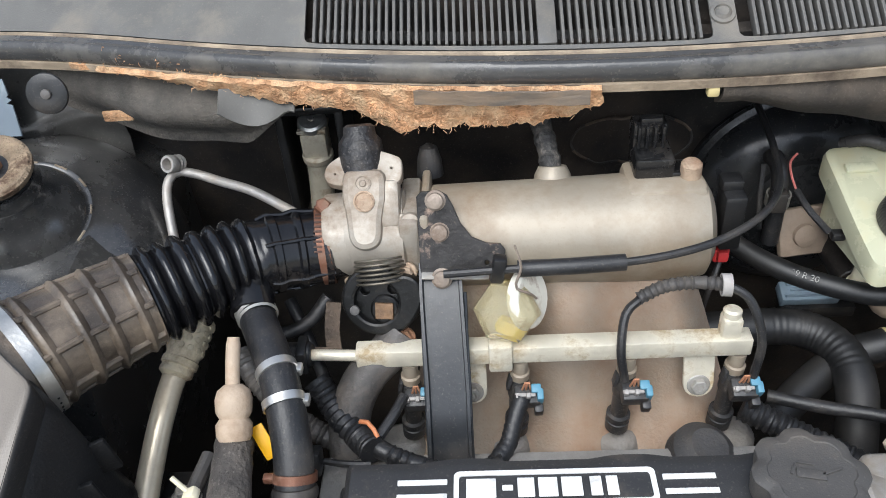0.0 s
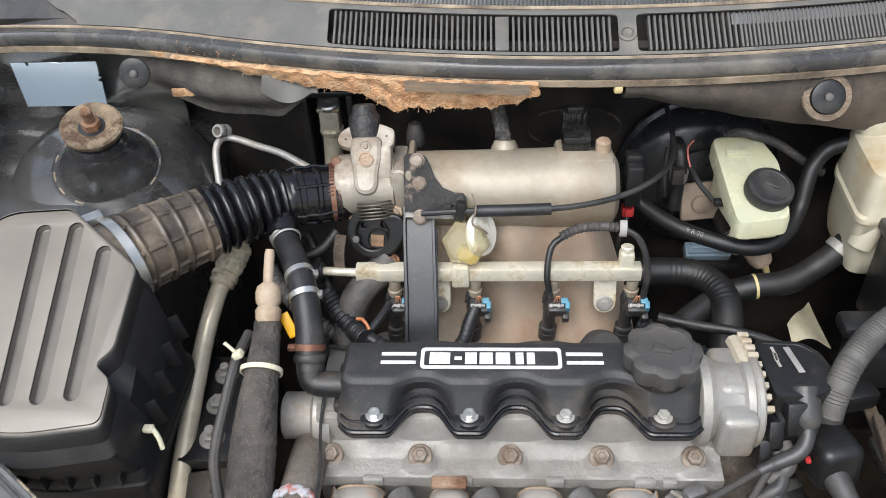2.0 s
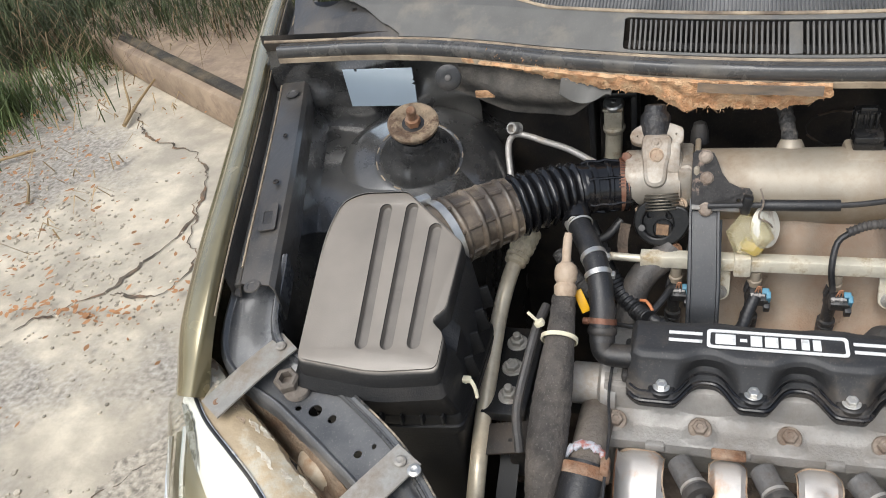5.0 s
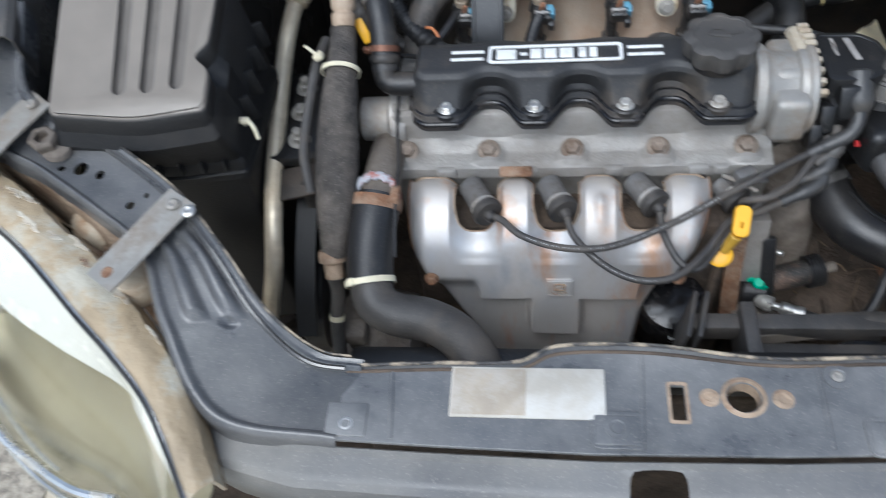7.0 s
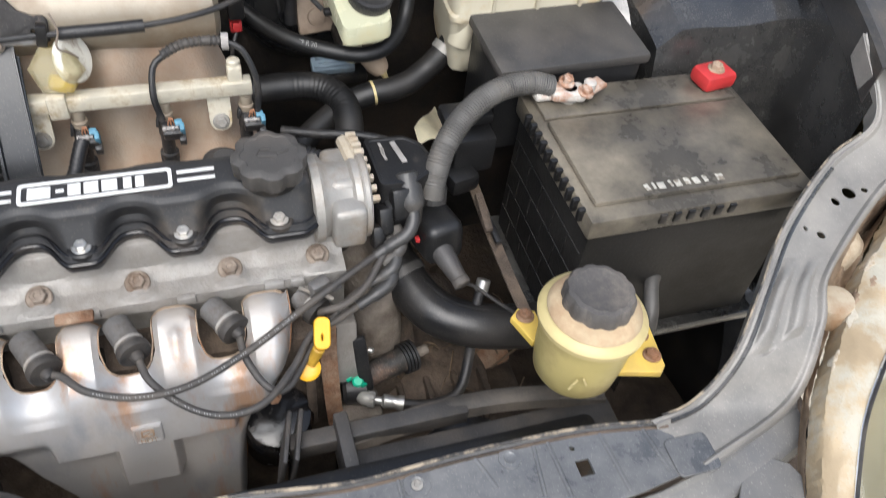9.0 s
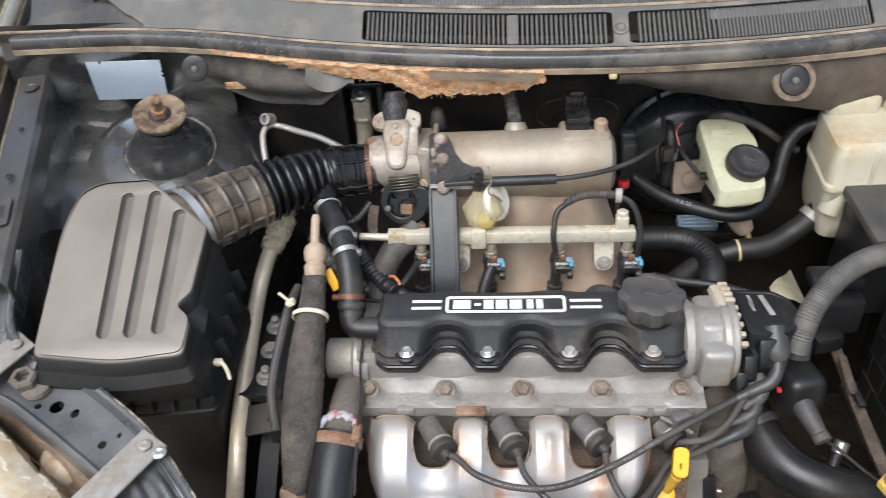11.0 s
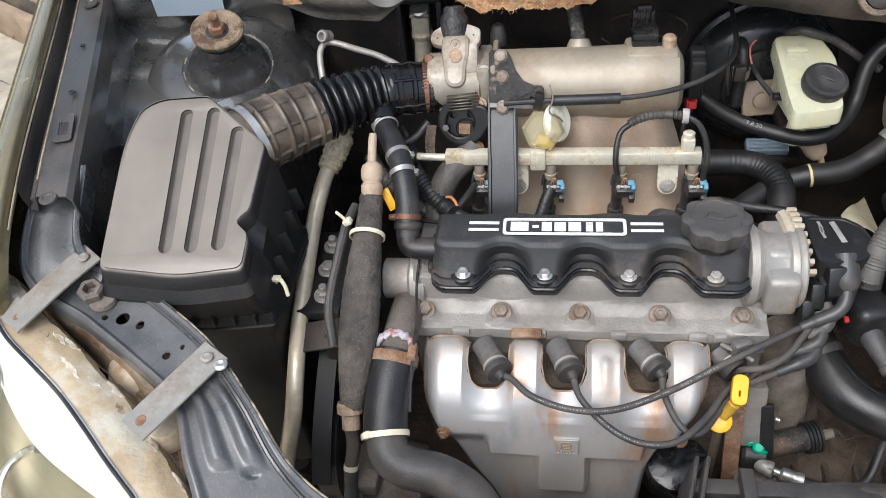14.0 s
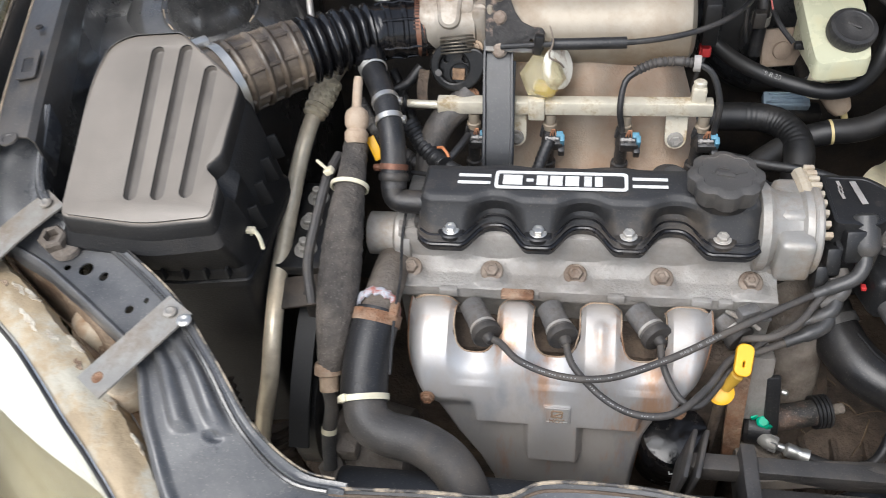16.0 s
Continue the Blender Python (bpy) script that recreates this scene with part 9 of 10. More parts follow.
part("clip", B(ring_band, (0.3005, 0.624, 0.806), (0, -0.1, 1), 0.0092, 0.012, 0.0016), galv, bb)
al = thing("arched_hose", (0.26, 0.64, 0.80), "grey-black ribbed conduit arching over the brake servo", "hose")
part("conduit", B(tube, [(0.352, 0.640, 0.850), (0.364, 0.628, 0.860), (0.380, 0.624, 0.857), (0.404, 0.628, 0.846), (0.427, 0.628, 0.831), (0.443, 0.628, 0.819), (0.47, 0.635, 0.80)], 0.0052, 14, 0.0014, ripple(0.0050, 0.0006, 0.0038)), rubber_grey, al)
part("black_wire", B(tube, [(0.284, 0.63, 0.84), (0.283, 0.62, 0.81), (0.286, 0.615, 0.78)], 0.0025, 8), rubber, al)
part("connector", B(rbox, (0.296, 0.612, 0.812), (0.014, 0.012, 0.020), 0.002), black_plastic, al)
cap_grey = surf("cap_grey", (0.018, 0.018, 0.019), 0.36, var=0.2, dirt=(0.075, 0.07, 0.065), amount=0.34, dirt_scale=18, edge=0.14, bump=0.1)
mc = thing("brake_fluid_reservoir", (0.36, 0.55, 0.78), "pale yellow-green brake fluid reservoir with a black screw cap", "reservoir")
plan_top = rounded([(0.332, 0.634), (0.386, 0.638), (0.403, 0.600), (0.401, 0.524), (0.343, 0.516), (0.339, 0.550)], 0.010, 4)
plan_low = rounded([(0.338, 0.624), (0.380, 0.628), (0.396, 0.596), (0.396, 0.532), (0.350, 0.526), (0.347, 0.552)], 0.010, 4)


def rz(y, z):
    return z + 0.33 * (y - 0.56)


bm = bmesh.new()
loft(bm, [[V(p[0], p[1], 0.783) for p in plan_low], [V(p[0], p[1], rz(p[1], 0.798)) for p in plan_low], [V(p[0], p[1], rz(p[1], 0.805)) for p in plan_top], [V(p[0], p[1], rz(p[1], 0.820)) for p in plan_top],
          [V(0.368 + (p[0] - 0.368) * 0.96, 0.57 + (p[1] - 0.57) * 0.97, rz(p[1], 0.8255)) for p in plan_top], [V(0.368 + (p[0] - 0.368) * 0.85, 0.57 + (p[1] - 0.57) * 0.9, rz(p[1], 0.8265)) for p in plan_top]])
part("tank", bm, pale_green, mc)
part("fill_block", B(rbox, (0.3575, 0.609, 0.8445), (0.026, 0.010, 0.006), 0.002, Euler((radians(18), 0, 0))), pale_green, mc)
CAP, n_cap = V(0.380, 0.557, 0.823), V(0.1, -0.36, 0.93).normalized()
part("cap", B(lathe, CAP, n_cap, [(0.024, 0), (0.0258, 0.003), (0.0262, 0.013), (0.0245, 0.0158), (0.0205, 0.0163), (0.0185, 0.0153), (0.006, 0.0163), (0.003, 0.0168)], 120, 60, 0.02), cap_grey, mc, "black ribbed cap")
part("cap_mark", B(rbox, CAP + n_cap * 0.0172, (0.015, 0.0035, 0.0016), 0.0006, Euler((radians(19), radians(6), radians(-35)))), cap_grey, mc, "raised mark on the cap")
part("master_cylinder", B(cyl, (0.365, 0.70, 0.748), (0.364, 0.575, 0.745), 0.016), firewall_paint, mc, "dark master cylinder")
part("level_plug", B(rbox, (0.338, 0.577, 0.7985), (0.012, 0.009, 0.008), 0.002), rubber, mc)
part("level_wire", B(tube, [(0.331, 0.579, 0.8005), (0.316, 0.592, 0.815), (0.309, 0.610, 0.824)], 0.0030, 8), rubber, mc)
part("level_wire", B(tube, [(0.309, 0.610, 0.824), (0.307, 0.622, 0.832), (0.309, 0.634, 0.838), (0.316, 0.640, 0.842)], 0.0011, 6), wire_pink, mc, "thin pink wire")
part("neck_ring", B(lathe, (0.3625, 0.562, 0.744), (0, -0.1, 1), [(0.0115, 0), (0.0135, 0.002), (0.0135, 0.012), (0.0115, 0.014), (0.010, 0.042)], 28), white_tie, mc, "white plastic neck below the tank")
tag = thing("blue_connector", (0.353, 0.63, 0.67), "dusty blue plastic connector under the reservoir", "connector")
part("body", B(rbox, (0.353, 0.630, 0.685), (0.056, 0.022, 0.014), 0.002, Euler((radians(20), 0, 0))), blue_dusty, tag)
for k, w in enumerate((0.050, 0.038, 0.044)):
    part("rib", B(rbox, (0.353, 0.621 + 0.006 * k, 0.6905 + 0.0022 * k), (w, 0.0022, 0.003), 0.0006), blue_dusty, tag)
part("dark_base", B(rbox, (0.362, 0.628, 0.671), (0.070, 0.026, 0.014), 0.003), black_plastic, tag, "black holder below the connector")
nip = thing("orange_cap_plug", (0.39, 0.575, 0.70), "dirty orange-tan plastic nipple on a pipe", "plug")
part("nipple", B(lathe, (0.382, 0.577, 0.742), (0.58, -0.08, -0.81), [(0.013, 0), (0.0145, 0.010), (0.0140, 0.028), (0.0115, 0.036), (0.006, 0.040)], 26), pink_plastic, nip)
part("tip", B(lathe, (0.4055, 0.574, 0.709), (0.4, -0.05, -0.9), [(0.0045, 0), (0.0038, 0.012), (0.002, 0.014)], 14), yellowed, nip, "clear tip")
dull_tan = surf("dull_tan", (0.29, 0.225, 0.17), 0.7, var=0.25, scale=20, dirt=(0.19, 0.14, 0.10), amount=0.38, dirt_scale=16, bump=0.2)
st = thing("steering_shield", (0.30, 0.60, 0.70), "dirty tan plate behind the reservoir", "plate")
part("plate", B(rbox, (0.331, 0.628, 0.765), (0.048, 0.010, 0.046), 0.004, Euler((radians(-28), 0, radians(8)))), dull_tan, st)
part("boss", B(lathe, (0.331, 0.6215, 0.765), (0.1, -0.9, 0.3), [(0.011, 0), (0.0105, 0.004), (0.007, 0.005), (0.003, 0.0052)], 22), dull_tan, st)

# overflow hose, heater hoses
ho = thing("overflow_hose", (0.35, 0.52, 0.75), "black rubber overflow hose looping under the reservoir", "hose")
part("hose", B(tube, [(0.236, 0.622, 0.790), (0.263, 0.597, 0.775), (0.2954, 0.570, 0.768), (0.3275, 0.5515, 0.765), (0.3595, 0.5396, 0.763), (0.3795, 0.5384, 0.763), (0.401, 0.5467, 0.765), (0.4212, 0.5665, 0.772), (0.4333, 0.5855, 0.785), (0.4386, 0.5975, 0.805), (0.4458, 0.609, 0.825), (0.461, 0.6195, 0.84), (0.478, 0.616, 0.85), (0.500, 0.610, 0.858)], 0.0092, 16), hose_black, ho)
letters = Matrix.Translation((0.3085, 0.5545, 0.7735)) @ Euler((radians(44), 0, radians(-34))).to_matrix().to_4x4()
part("print", lettering("09 R 20", 0.0075, 0.0003, letters), surf("print_grey", (0.3, 0.3, 0.28), 0.7, dirt=(0.06, 0.06, 0.06), amount=0.5, dirt_scale=400, edge=0.05), ho, "faded pale print 09 R 20")
hh = thing("heater_hose", (0.33, 0.5, 0.7), "black rubber heater hose bending down behind the engine", "hose", "heater hoses")
part("hose", B(tube, [(0.215, 0.551, 0.715), (0.254, 0.5534, 0.715), (0.281, 0.5549, 0.715), (0.309, 0.5527, 0.715), (0.331, 0.5407, 0.714), (0.3437, 0.5163, 0.711), (0.344, 0.490, 0.703), (0.339, 0.467, 0.69), (0.336, 0.450, 0.67)], 0.0165, 20, 0.0016, lambda s, total: 0.0164 + (0.0006 * (0.5 + 0.5 * math.cos(2 * math.pi * s / 0.0065)) if 0.07 < s < 0.16 else 0.0006)), hose_black, hh)
hh = thing("heater_hose", (0.4, 0.48, 0.7), "black rubber coolant hose to the expansion tank with a yellow mark", "hose", "heater hoses")
part("hose", B(tube, [(0.276, 0.477, 0.68), (0.310, 0.505, 0.69), (0.348, 0.528, 0.70), (0.3816, 0.5322, 0.71), (0.4056, 0.5335, 0.712), (0.430, 0.539, 0.716), (0.454, 0.549, 0.726), (0.472, 0.5526, 0.742), (0.489, 0.559, 0.76), (0.500, 0.563, 0.778)], 0.0145, 18), hose_black, hh)
part("yellow_mark", B(ring_band, (0.383, 0.5323, 0.7103), (0.98, 0.06, 0.13), 0.0146, 0.0032, 0.0003), yellowed, hh, "yellow paint mark")
part("clamp", B(ring_band, (0.4775, 0.555, 0.748), (0.6, 0.25, 0.65), 0.0150, 0.010, 0.0016), galv, hh, "steel clamp")
mis = thing("engine_loom", (0.3, 0.42, 0.70), "fat black ribbed wiring conduit behind the engine", "wiring")
part("conduit", B(tube, [(0.236, 0.452, 0.728), (0.262, 0.438, 0.722), (0.290, 0.420, 0.718), (0.315, 0.402, 0.716), (0.345, 0.390, 0.710)], 0.011, 14, 0.0016, ripple(0.0095, 0.0018, 0.0055)), rubber, mis)
part("cable", B(tube, [(0.262, 0.47, 0.72), (0.30, 0.455, 0.722), (0.345, 0.44, 0.725), (0.39, 0.425, 0.715), (0.42, 0.40, 0.70)], 0.0055, 12), rubber, mis)
part("dark_bulb", B(lathe, (0.190, 0.408, 0.715), (0.2, -0.2, 0.95), [(0.020, 0), (0.026, 0.010), (0.024, 0.024), (0.014, 0.034)], 28), rubber_grey, mis, "dark rubber elbow behind the cover")
wt = thing("torn_card", (0.47, 0.55, 0.58), "torn piece of white card lying deep in the bay", "card")
part("card", B(sheet, lambda a, b: V(0.455 + 0.05 * a, 0.55 + 0.09 * b * (0.3 + 0.7 * a), 0.60 + 0.01 * math.sin(4 * a + b)), 10, 6, 0.001), white_tie, wt)

# ---- battery side ----
marker_white = surf("marker_white", (0.5, 0.48, 0.42), 0.6, dirt=(0.2, 0.17, 0.13), amount=0.5, dirt_scale=90, edge=0.05)
rust_copper = surf("rust_copper", (0.42, 0.235, 0.15), 0.55, metal=0.3, var=0.35, scale=60, dirt=(0.55, 0.52, 0.46), amount=0.36, dirt_scale=60, bump=0.4)
ba = thing("battery", (0.65, 0.32, 0.58), "dusty black car battery with corroded terminals", "battery")
case_black = surf("case_black", (0.014, 0.0135, 0.013), 0.42, var=0.25, dirt=(0.032, 0.028, 0.023), amount=0.3, dirt_scale=6, edge=0.15, bump=0.12)
case = part("case", B(rbox, (0.651, 0.318, 0.672), (0.252, 0.196, 0.20), 0.005), case_black, ba)
for k in range(4):
    part("case_rib", B(rbox, (0.5245, 0.318, 0.612 + 0.036 * k), (0.002, 0.186, 0.0022), 0.0006), case_black, case)
    for j in range(5):
        part("case_rib", B(rbox, (0.5245, 0.238 + 0.036 * j + 0.018 * (k % 2), 0.594 + 0.036 * k), (0.002, 0.0022, 0.034), 0.0006), case_black, case)
lid_part = part("lid", B(rbox, (0.651, 0.318, 0.764), (0.262, 0.206, 0.026), 0.004), surf("battery_lid", (0.066, 0.059, 0.048), 0.27, var=0.2, dirt=(0.25, 0.216, 0.162), amount=0.48, dirt_scale=7, edge=0.13, dirt_rough=0.4, bump=0.1), ba, "dust-covered lid")
part("lid_panel", B(rbox, (0.651, 0.298, 0.780), (0.240, 0.128, 0.008), 0.003), bpy.data.materials["battery_lid"], lid_part)
part("lid_step", B(rbox, (0.651, 0.392, 0.779), (0.240, 0.050, 0.006), 0.002), bpy.data.materials["battery_lid"], lid_part)
for k in range(11):
    part("grip_rib", B(rbox, (0.518, 0.235 + 0.0145 * k, 0.770), (0.008, 0.006, 0.016), 0.0015), black_plastic, ba)
for k in range(6):
    part("edge_notch", B(rbox, (0.600 + 0.016 * k, 0.2145, 0.768), (0.008, 0.004, 0.012), 0.001), black_plastic, ba)
for k, (x, w) in enumerate(((0.592, 0.005), (0.600, 0.003), (0.608, 0.008), (0.619, 0.003), (0.627, 0.007), (0.638, 0.006), (0.648, 0.007), (0.659, 0.005), (0.676, 0.008))):
    part("marker_bar", B(rbox, (x, 0.244 + 0.001 * (k % 2), 0.7845), (w, 0.009, 0.0006), 0.0002, Euler((0, 0, radians(6 - 5 * (k % 3))))), marker_white, ba, "smeared white marker stroke, unreadable")
bm = B(lathe, (0.568, 0.395, 0.780), (0, 0, 1), [(0.010, 0), (0.0095, 0.016), (0.008, 0.018)], 20)
part("terminal", bm, galv, ba)
bm = B(rbox, (0.566, 0.395, 0.792), (0.040, 0.026, 0.012), 0.005, Euler((0, 0, radians(-10))))
rbox(bm, (0.540, 0.398, 0.790), (0.026, 0.016, 0.010), 0.004)
cyl(bm, (0.590, 0.392, 0.786), (0.590, 0.392, 0.806), 0.007)
for at, h in (((0.566, 0.402, 0.799), 0.014), ((0.583, 0.386, 0.796), 0.012), ((0.541, 0.400, 0.796), 0.010)):
    part("clamp_bolt", B(bolt, at, (0.1, -0.2, 1), 0.0062, h * 0.7, 1.5), rust_copper, ba, "coppery corroded clamp bolt")
part("cable_lug", B(rbox, (0.598, 0.398, 0.793), (0.030, 0.018, 0.005), 0.002, Euler((0, radians(-8), radians(20)))), rust_copper, ba, "copper cable lug")
part("terminal_clamp", bm, surf("corroded", (0.55, 0.52, 0.47), 0.7, var=0.3, scale=60, dirt=(0.42, 0.2, 0.11), amount=0.45, dirt_scale=50, bump=0.5), ba, "corroded clamp with white and copper crust")
bm = B(rbox, (0.752, 0.395, 0.792), (0.044, 0.034, 0.020), 0.006, Euler((0, 0, radians(8))))
part("terminal_cover", bm, red, ba, "red terminal cover")
part("terminal_nut", B(bolt, (0.752, 0.395, 0.801), (0, 0, 1), 0.007, 0.008), rust_pale, ba)
bm = B(rbox, (0.651, 0.318, 0.566), (0.28, 0.22, 0.016), 0.004)
part("tray", bm, body_black, ba, "black steel battery tray")
hd = thing("battery_clamp_rod", (0.62, 0.20, 0.60), "bent dull grey rod beside the battery", "rod")
part("rod", B(tube, [(0.608, 0.172, 0.600), (0.613, 0.185, 0.640), (0.622, 0.212, 0.656), (0.634, 0.228, 0.660), (0.655, 0.234, 0.660), (0.735, 0.236, 0.660)], 0.0085, 14), sleeve_grey, hd)
bl = thing("battery_cable", (0.45, 0.36, 0.7), "thick grey ribbed battery cable conduit arching to the terminal", "cable")
part("conduit", B(tube, [(0.548, 0.402, 0.796), (0.520, 0.404, 0.803), (0.480, 0.396, 0.802), (0.442, 0.376, 0.792), (0.414, 0.352, 0.775), (0.400, 0.334, 0.752), (0.395, 0.325, 0.73)], 0.013, 18, 0.0010, ripple(0.0122, 0.0010, 0.0030)), surf("conduit_grey", (0.085, 0.081, 0.075), 0.55, var=0.25, dirt=(0.14, 0.125, 0.105), amount=0.38, dirt_scale=14, bump=0.1), bl)
rc = thing("relay_box", (0.585, 0.475, 0.68), "black plastic relay box with a plain dusty lid", "fuse box")
part("box", B(rbox, (0.585, 0.475, 0.745), (0.178, 0.096, 0.11), 0.006), black_plastic, rc)
part("lid", B(rbox, (0.586, 0.474, 0.806), (0.188, 0.106, 0.014), 0.004, Euler((radians(4), 0, radians(2)))), surf("relay_lid", (0.045, 0.043, 0.041), 0.42, var=0.2, dirt=(0.10, 0.088, 0.075), amount=0.34, dirt_scale=8, edge=0.15, bump=0.1), rc, "flat dusty lid")
et = thing("expansion_tank", (0.575, 0.57, 0.75), "cream plastic coolant expansion tank, stained, with orange cap", "tank")
plan = rounded([(0.470, 0.520), (0.655, 0.528), (0.688, 0.565), (0.676, 0.640), (0.500, 0.654), (0.474, 0.615)], 0.016, 4)
bm = bmesh.new()
tx, ty = 0.575, 0.585
loft(bm, [[V(tx + (p[0] - tx) * k, ty + (p[1] - ty) * k, z + 0.06 * (p[1] - ty)) for p in plan] for k, z in ((0.86, 0.735), (0.93, 0.74), (0.97, 0.76), (0.985, 0.807), (1.015, 0.810), (1.015, 0.816), (0.99, 0.819), (0.98, 0.855), (0.955, 0.868), (0.88, 0.874), (0.6, 0.876))])
tank = part("tank", bm, cream, et)
for x in (0.512, 0.580):
    bm = B(rbox, (x, 0.618, 0.882), (0.064, 0.056, 0.036), 0.011, None, 3)
    part("chamber", bm, cream, tank)
for x in (0.52, 0.575, 0.63):
    part("rib", B(rbox, (x, 0.5235, 0.835), (0.005, 0.006, 0.055), 0.002), cream, tank)
part("spout", B(tube, [(0.495, 0.535, 0.800), (0.488, 0.532, 0.785), (0.484, 0.530, 0.772)], 0.014, 16), cream, et)
part("nipple", B(cyl, (0.478, 0.600, 0.855), (0.505, 0.604, 0.860), 0.006), cream, et)
part("cap", B(lathe, (0.628, 0.575, 0.876), (0, -0.05, 1), [(0.030, 0), (0.032, 0.004), (0.0325, 0.022), (0.030, 0.028), (0.024, 0.030)], 64, 16, 0.03), orange, et, "orange screw cap")
part("ear", B(rbox, (0.692, 0.560, 0.845), (0.030, 0.018, 0.006), 0.002), yellowed, et)
single("fibre_scrap", B(sheet, lambda a, b: V(0.60 + 0.075 * a, 0.60 + 0.004 * noise.noise(V(a * 20, b * 20, 0)), 0.967 - (0.035 + 0.012 * noise.noise(V(a * 12, 5, 0))) * b * (0.5 + 0.5 * math.sin(math.pi * a))), 40, 10, 0.004), fibre, (0.64, 0.6, 0.93), "torn brown fibre insulation by the strut tower", "insulation")
yellow_ear = surf("yellow_ear", (0.68, 0.48, 0.10), 0.45, var=0.12, dirt=(0.5, 0.35, 0.12), amount=0.3, bump=0.05)
sr = thing("power_steering_reservoir", (0.48, 0.125, 0.66), "yellowed plastic power steering reservoir with a black ribbed cap", "reservoir")
part("body", B(lathe, (0.488, 0.128, 0.668), (0.02, 0.03, 1), [(0.026, -0.004), (0.036, 0.0), (0.041, 0.008), (0.0435, 0.03), (0.046, 0.078)], 48), surf("reservoir_olive", (0.47, 0.39, 0.16), 0.35, var=0.12, scale=14, dirt=(0.36, 0.28, 0.13), amount=0.3, dirt_scale=12, bump=0.05), sr)
part("rim", B(lathe, (0.488, 0.128, 0.668), (0.02, 0.03, 1), [(0.044, 0.074), (0.0505, 0.078), (0.0515, 0.084), (0.049, 0.088), (0.043, 0.091), (0.038, 0.096), (0.030, 0.098)], 48), yellowed, sr, "yellow rim")
part("dust_ring", B(lathe, (0.4895, 0.1300, 0.760), (0.02, 0.03, 1), [(0.044, 0.0), (0.042, 0.004), (0.036, 0.008), (0.030, 0.009)], 40, caps=False), surf("dust_pink", (0.45, 0.35, 0.22), 0.8, var=0.2, dirt=(0.4, 0.27, 0.16), amount=0.4, dirt_scale=40), sr, "pinkish-brown dust round the cap")
part("cap", B(lathe, (0.490, 0.131, 0.766), (0.02, 0.03, 1), [(0.0330, 0), (0.0335, 0.004), (0.0330, 0.014), (0.0305, 0.0185), (0.026, 0.0195), (0.0245, 0.0188)], 96, 12, 0.05), surf("cap_dusty", (0.075, 0.069, 0.065), 0.55, var=0.2, dirt=(0.19, 0.165, 0.14), amount=0.35, dirt_scale=22, bump=0.15), sr, "dusty black scalloped cap")
for line, p in ((((0.447, 0.186), (0.461, 0.180), (0.464, 0.150), (0.448, 0.148), (0.438, 0.178)), (0.450, 0.176, 0.700)), (((0.520, 0.120), (0.556, 0.140), (0.566, 0.138), (0.560, 0.092), (0.554, 0.086), (0.516, 0.096)), (0.553, 0.104, 0.702))):
    ear = part("ear", flat(list(line), [], 0.006, 0.0015, Matrix.Translation((0, 0, p[2] - 0.005))), yellow_ear, sr, "bright yellow mounting ear")
    part("bolt", B(bolt, p, (0, 0.1, 1), 0.0065, 0.006, 1.4), rust, ear, "rusty mounting bolt")
part("bolt", B(bolt, (0.553, 0.128, 0.702), (0, 0.1, 1), 0.0055, 0.005, 1.4), rust, sr, "rusty mounting bolt")
bm = bmesh.new()
for dx in (-0.006, 0.006):
    rbox(bm, (0.466 + dx, 0.0855, 0.712), (0.002, 0.001, 0.014), 0, Euler((0, radians(25 if dx < 0 else -25), 0)))
part("moulded_triangle", bm, yellowed, sr)
rb = thing("rusty_bracket", (0.475, 0.3, 0.6), "narrow rusty steel bracket beside the battery", "bracket")
part("strip", B(strap, [(0.474, 0.405, 0.668), (0.472, 0.36, 0.666), (0.472, 0.31, 0.660), (0.475, 0.26, 0.650), (0.480, 0.205, 0.640)], (1, 0, 0), 0.013, 0.003), grime, rb)
part("brown_block", B(rbox, (0.466, 0.340, 0.678), (0.010, 0.055, 0.008), 0.003, Euler((radians(4), 0, radians(-5)))), grime, rb)
part("black_clip", B(rbox, (0.472, 0.33, 0.668), (0.008, 0.060, 0.006), 0.002), rubber, rb)
pm = thing("control_module", (0.46, 0.40, 0.64), "black plastic module and plugs beside the battery", "module")
bm = B(rbox, (0.468, 0.412, 0.715), (0.050, 0.040, 0.05), 0.006)
rbox(bm, (0.462, 0.424, 0.752), (0.060, 0.030, 0.016), 0.005)
part("body", bm, black_plastic, pm)
part("plug", B(rbox, (0.452, 0.385, 0.690), (0.036, 0.026, 0.024), 0.005, Euler((0, 0, radians(15)))), black_plastic, pm)
sv = thing("sensor_unit", (0.40, 0.31, 0.62), "black plastic sensor unit with a long nose", "sensor")
bm = B(rbox, (0.398, 0.318, 0.690), (0.044, 0.070, 0.050), 0.011, Euler((radians(-8), 0, radians(10))), 3)
part("body", bm, black_plastic, sv)
part("collar", B(cyl, (0.402, 0.338, 0.708), (0.404, 0.346, 0.726), 0.015), rubber_grey, sv)
part("nose", B(tube, [(0.396, 0.300, 0.690), (0.402, 0.276, 0.684), (0.410, 0.252, 0.676)], 0.011, 16, 0.004, lambda s, total: 0.0145 - 0.006 * s / total), rubber_grey, sv, "tapered grey nose")
part("stud", B(cyl, (0.409, 0.254, 0.677), (0.412, 0.246, 0.674), 0.0095), rubber_grey, sv)
part("red_lock", B(rbox, (0.374, 0.296, 0.700), (0.005, 0.007, 0.004), 0.001), red, sv)
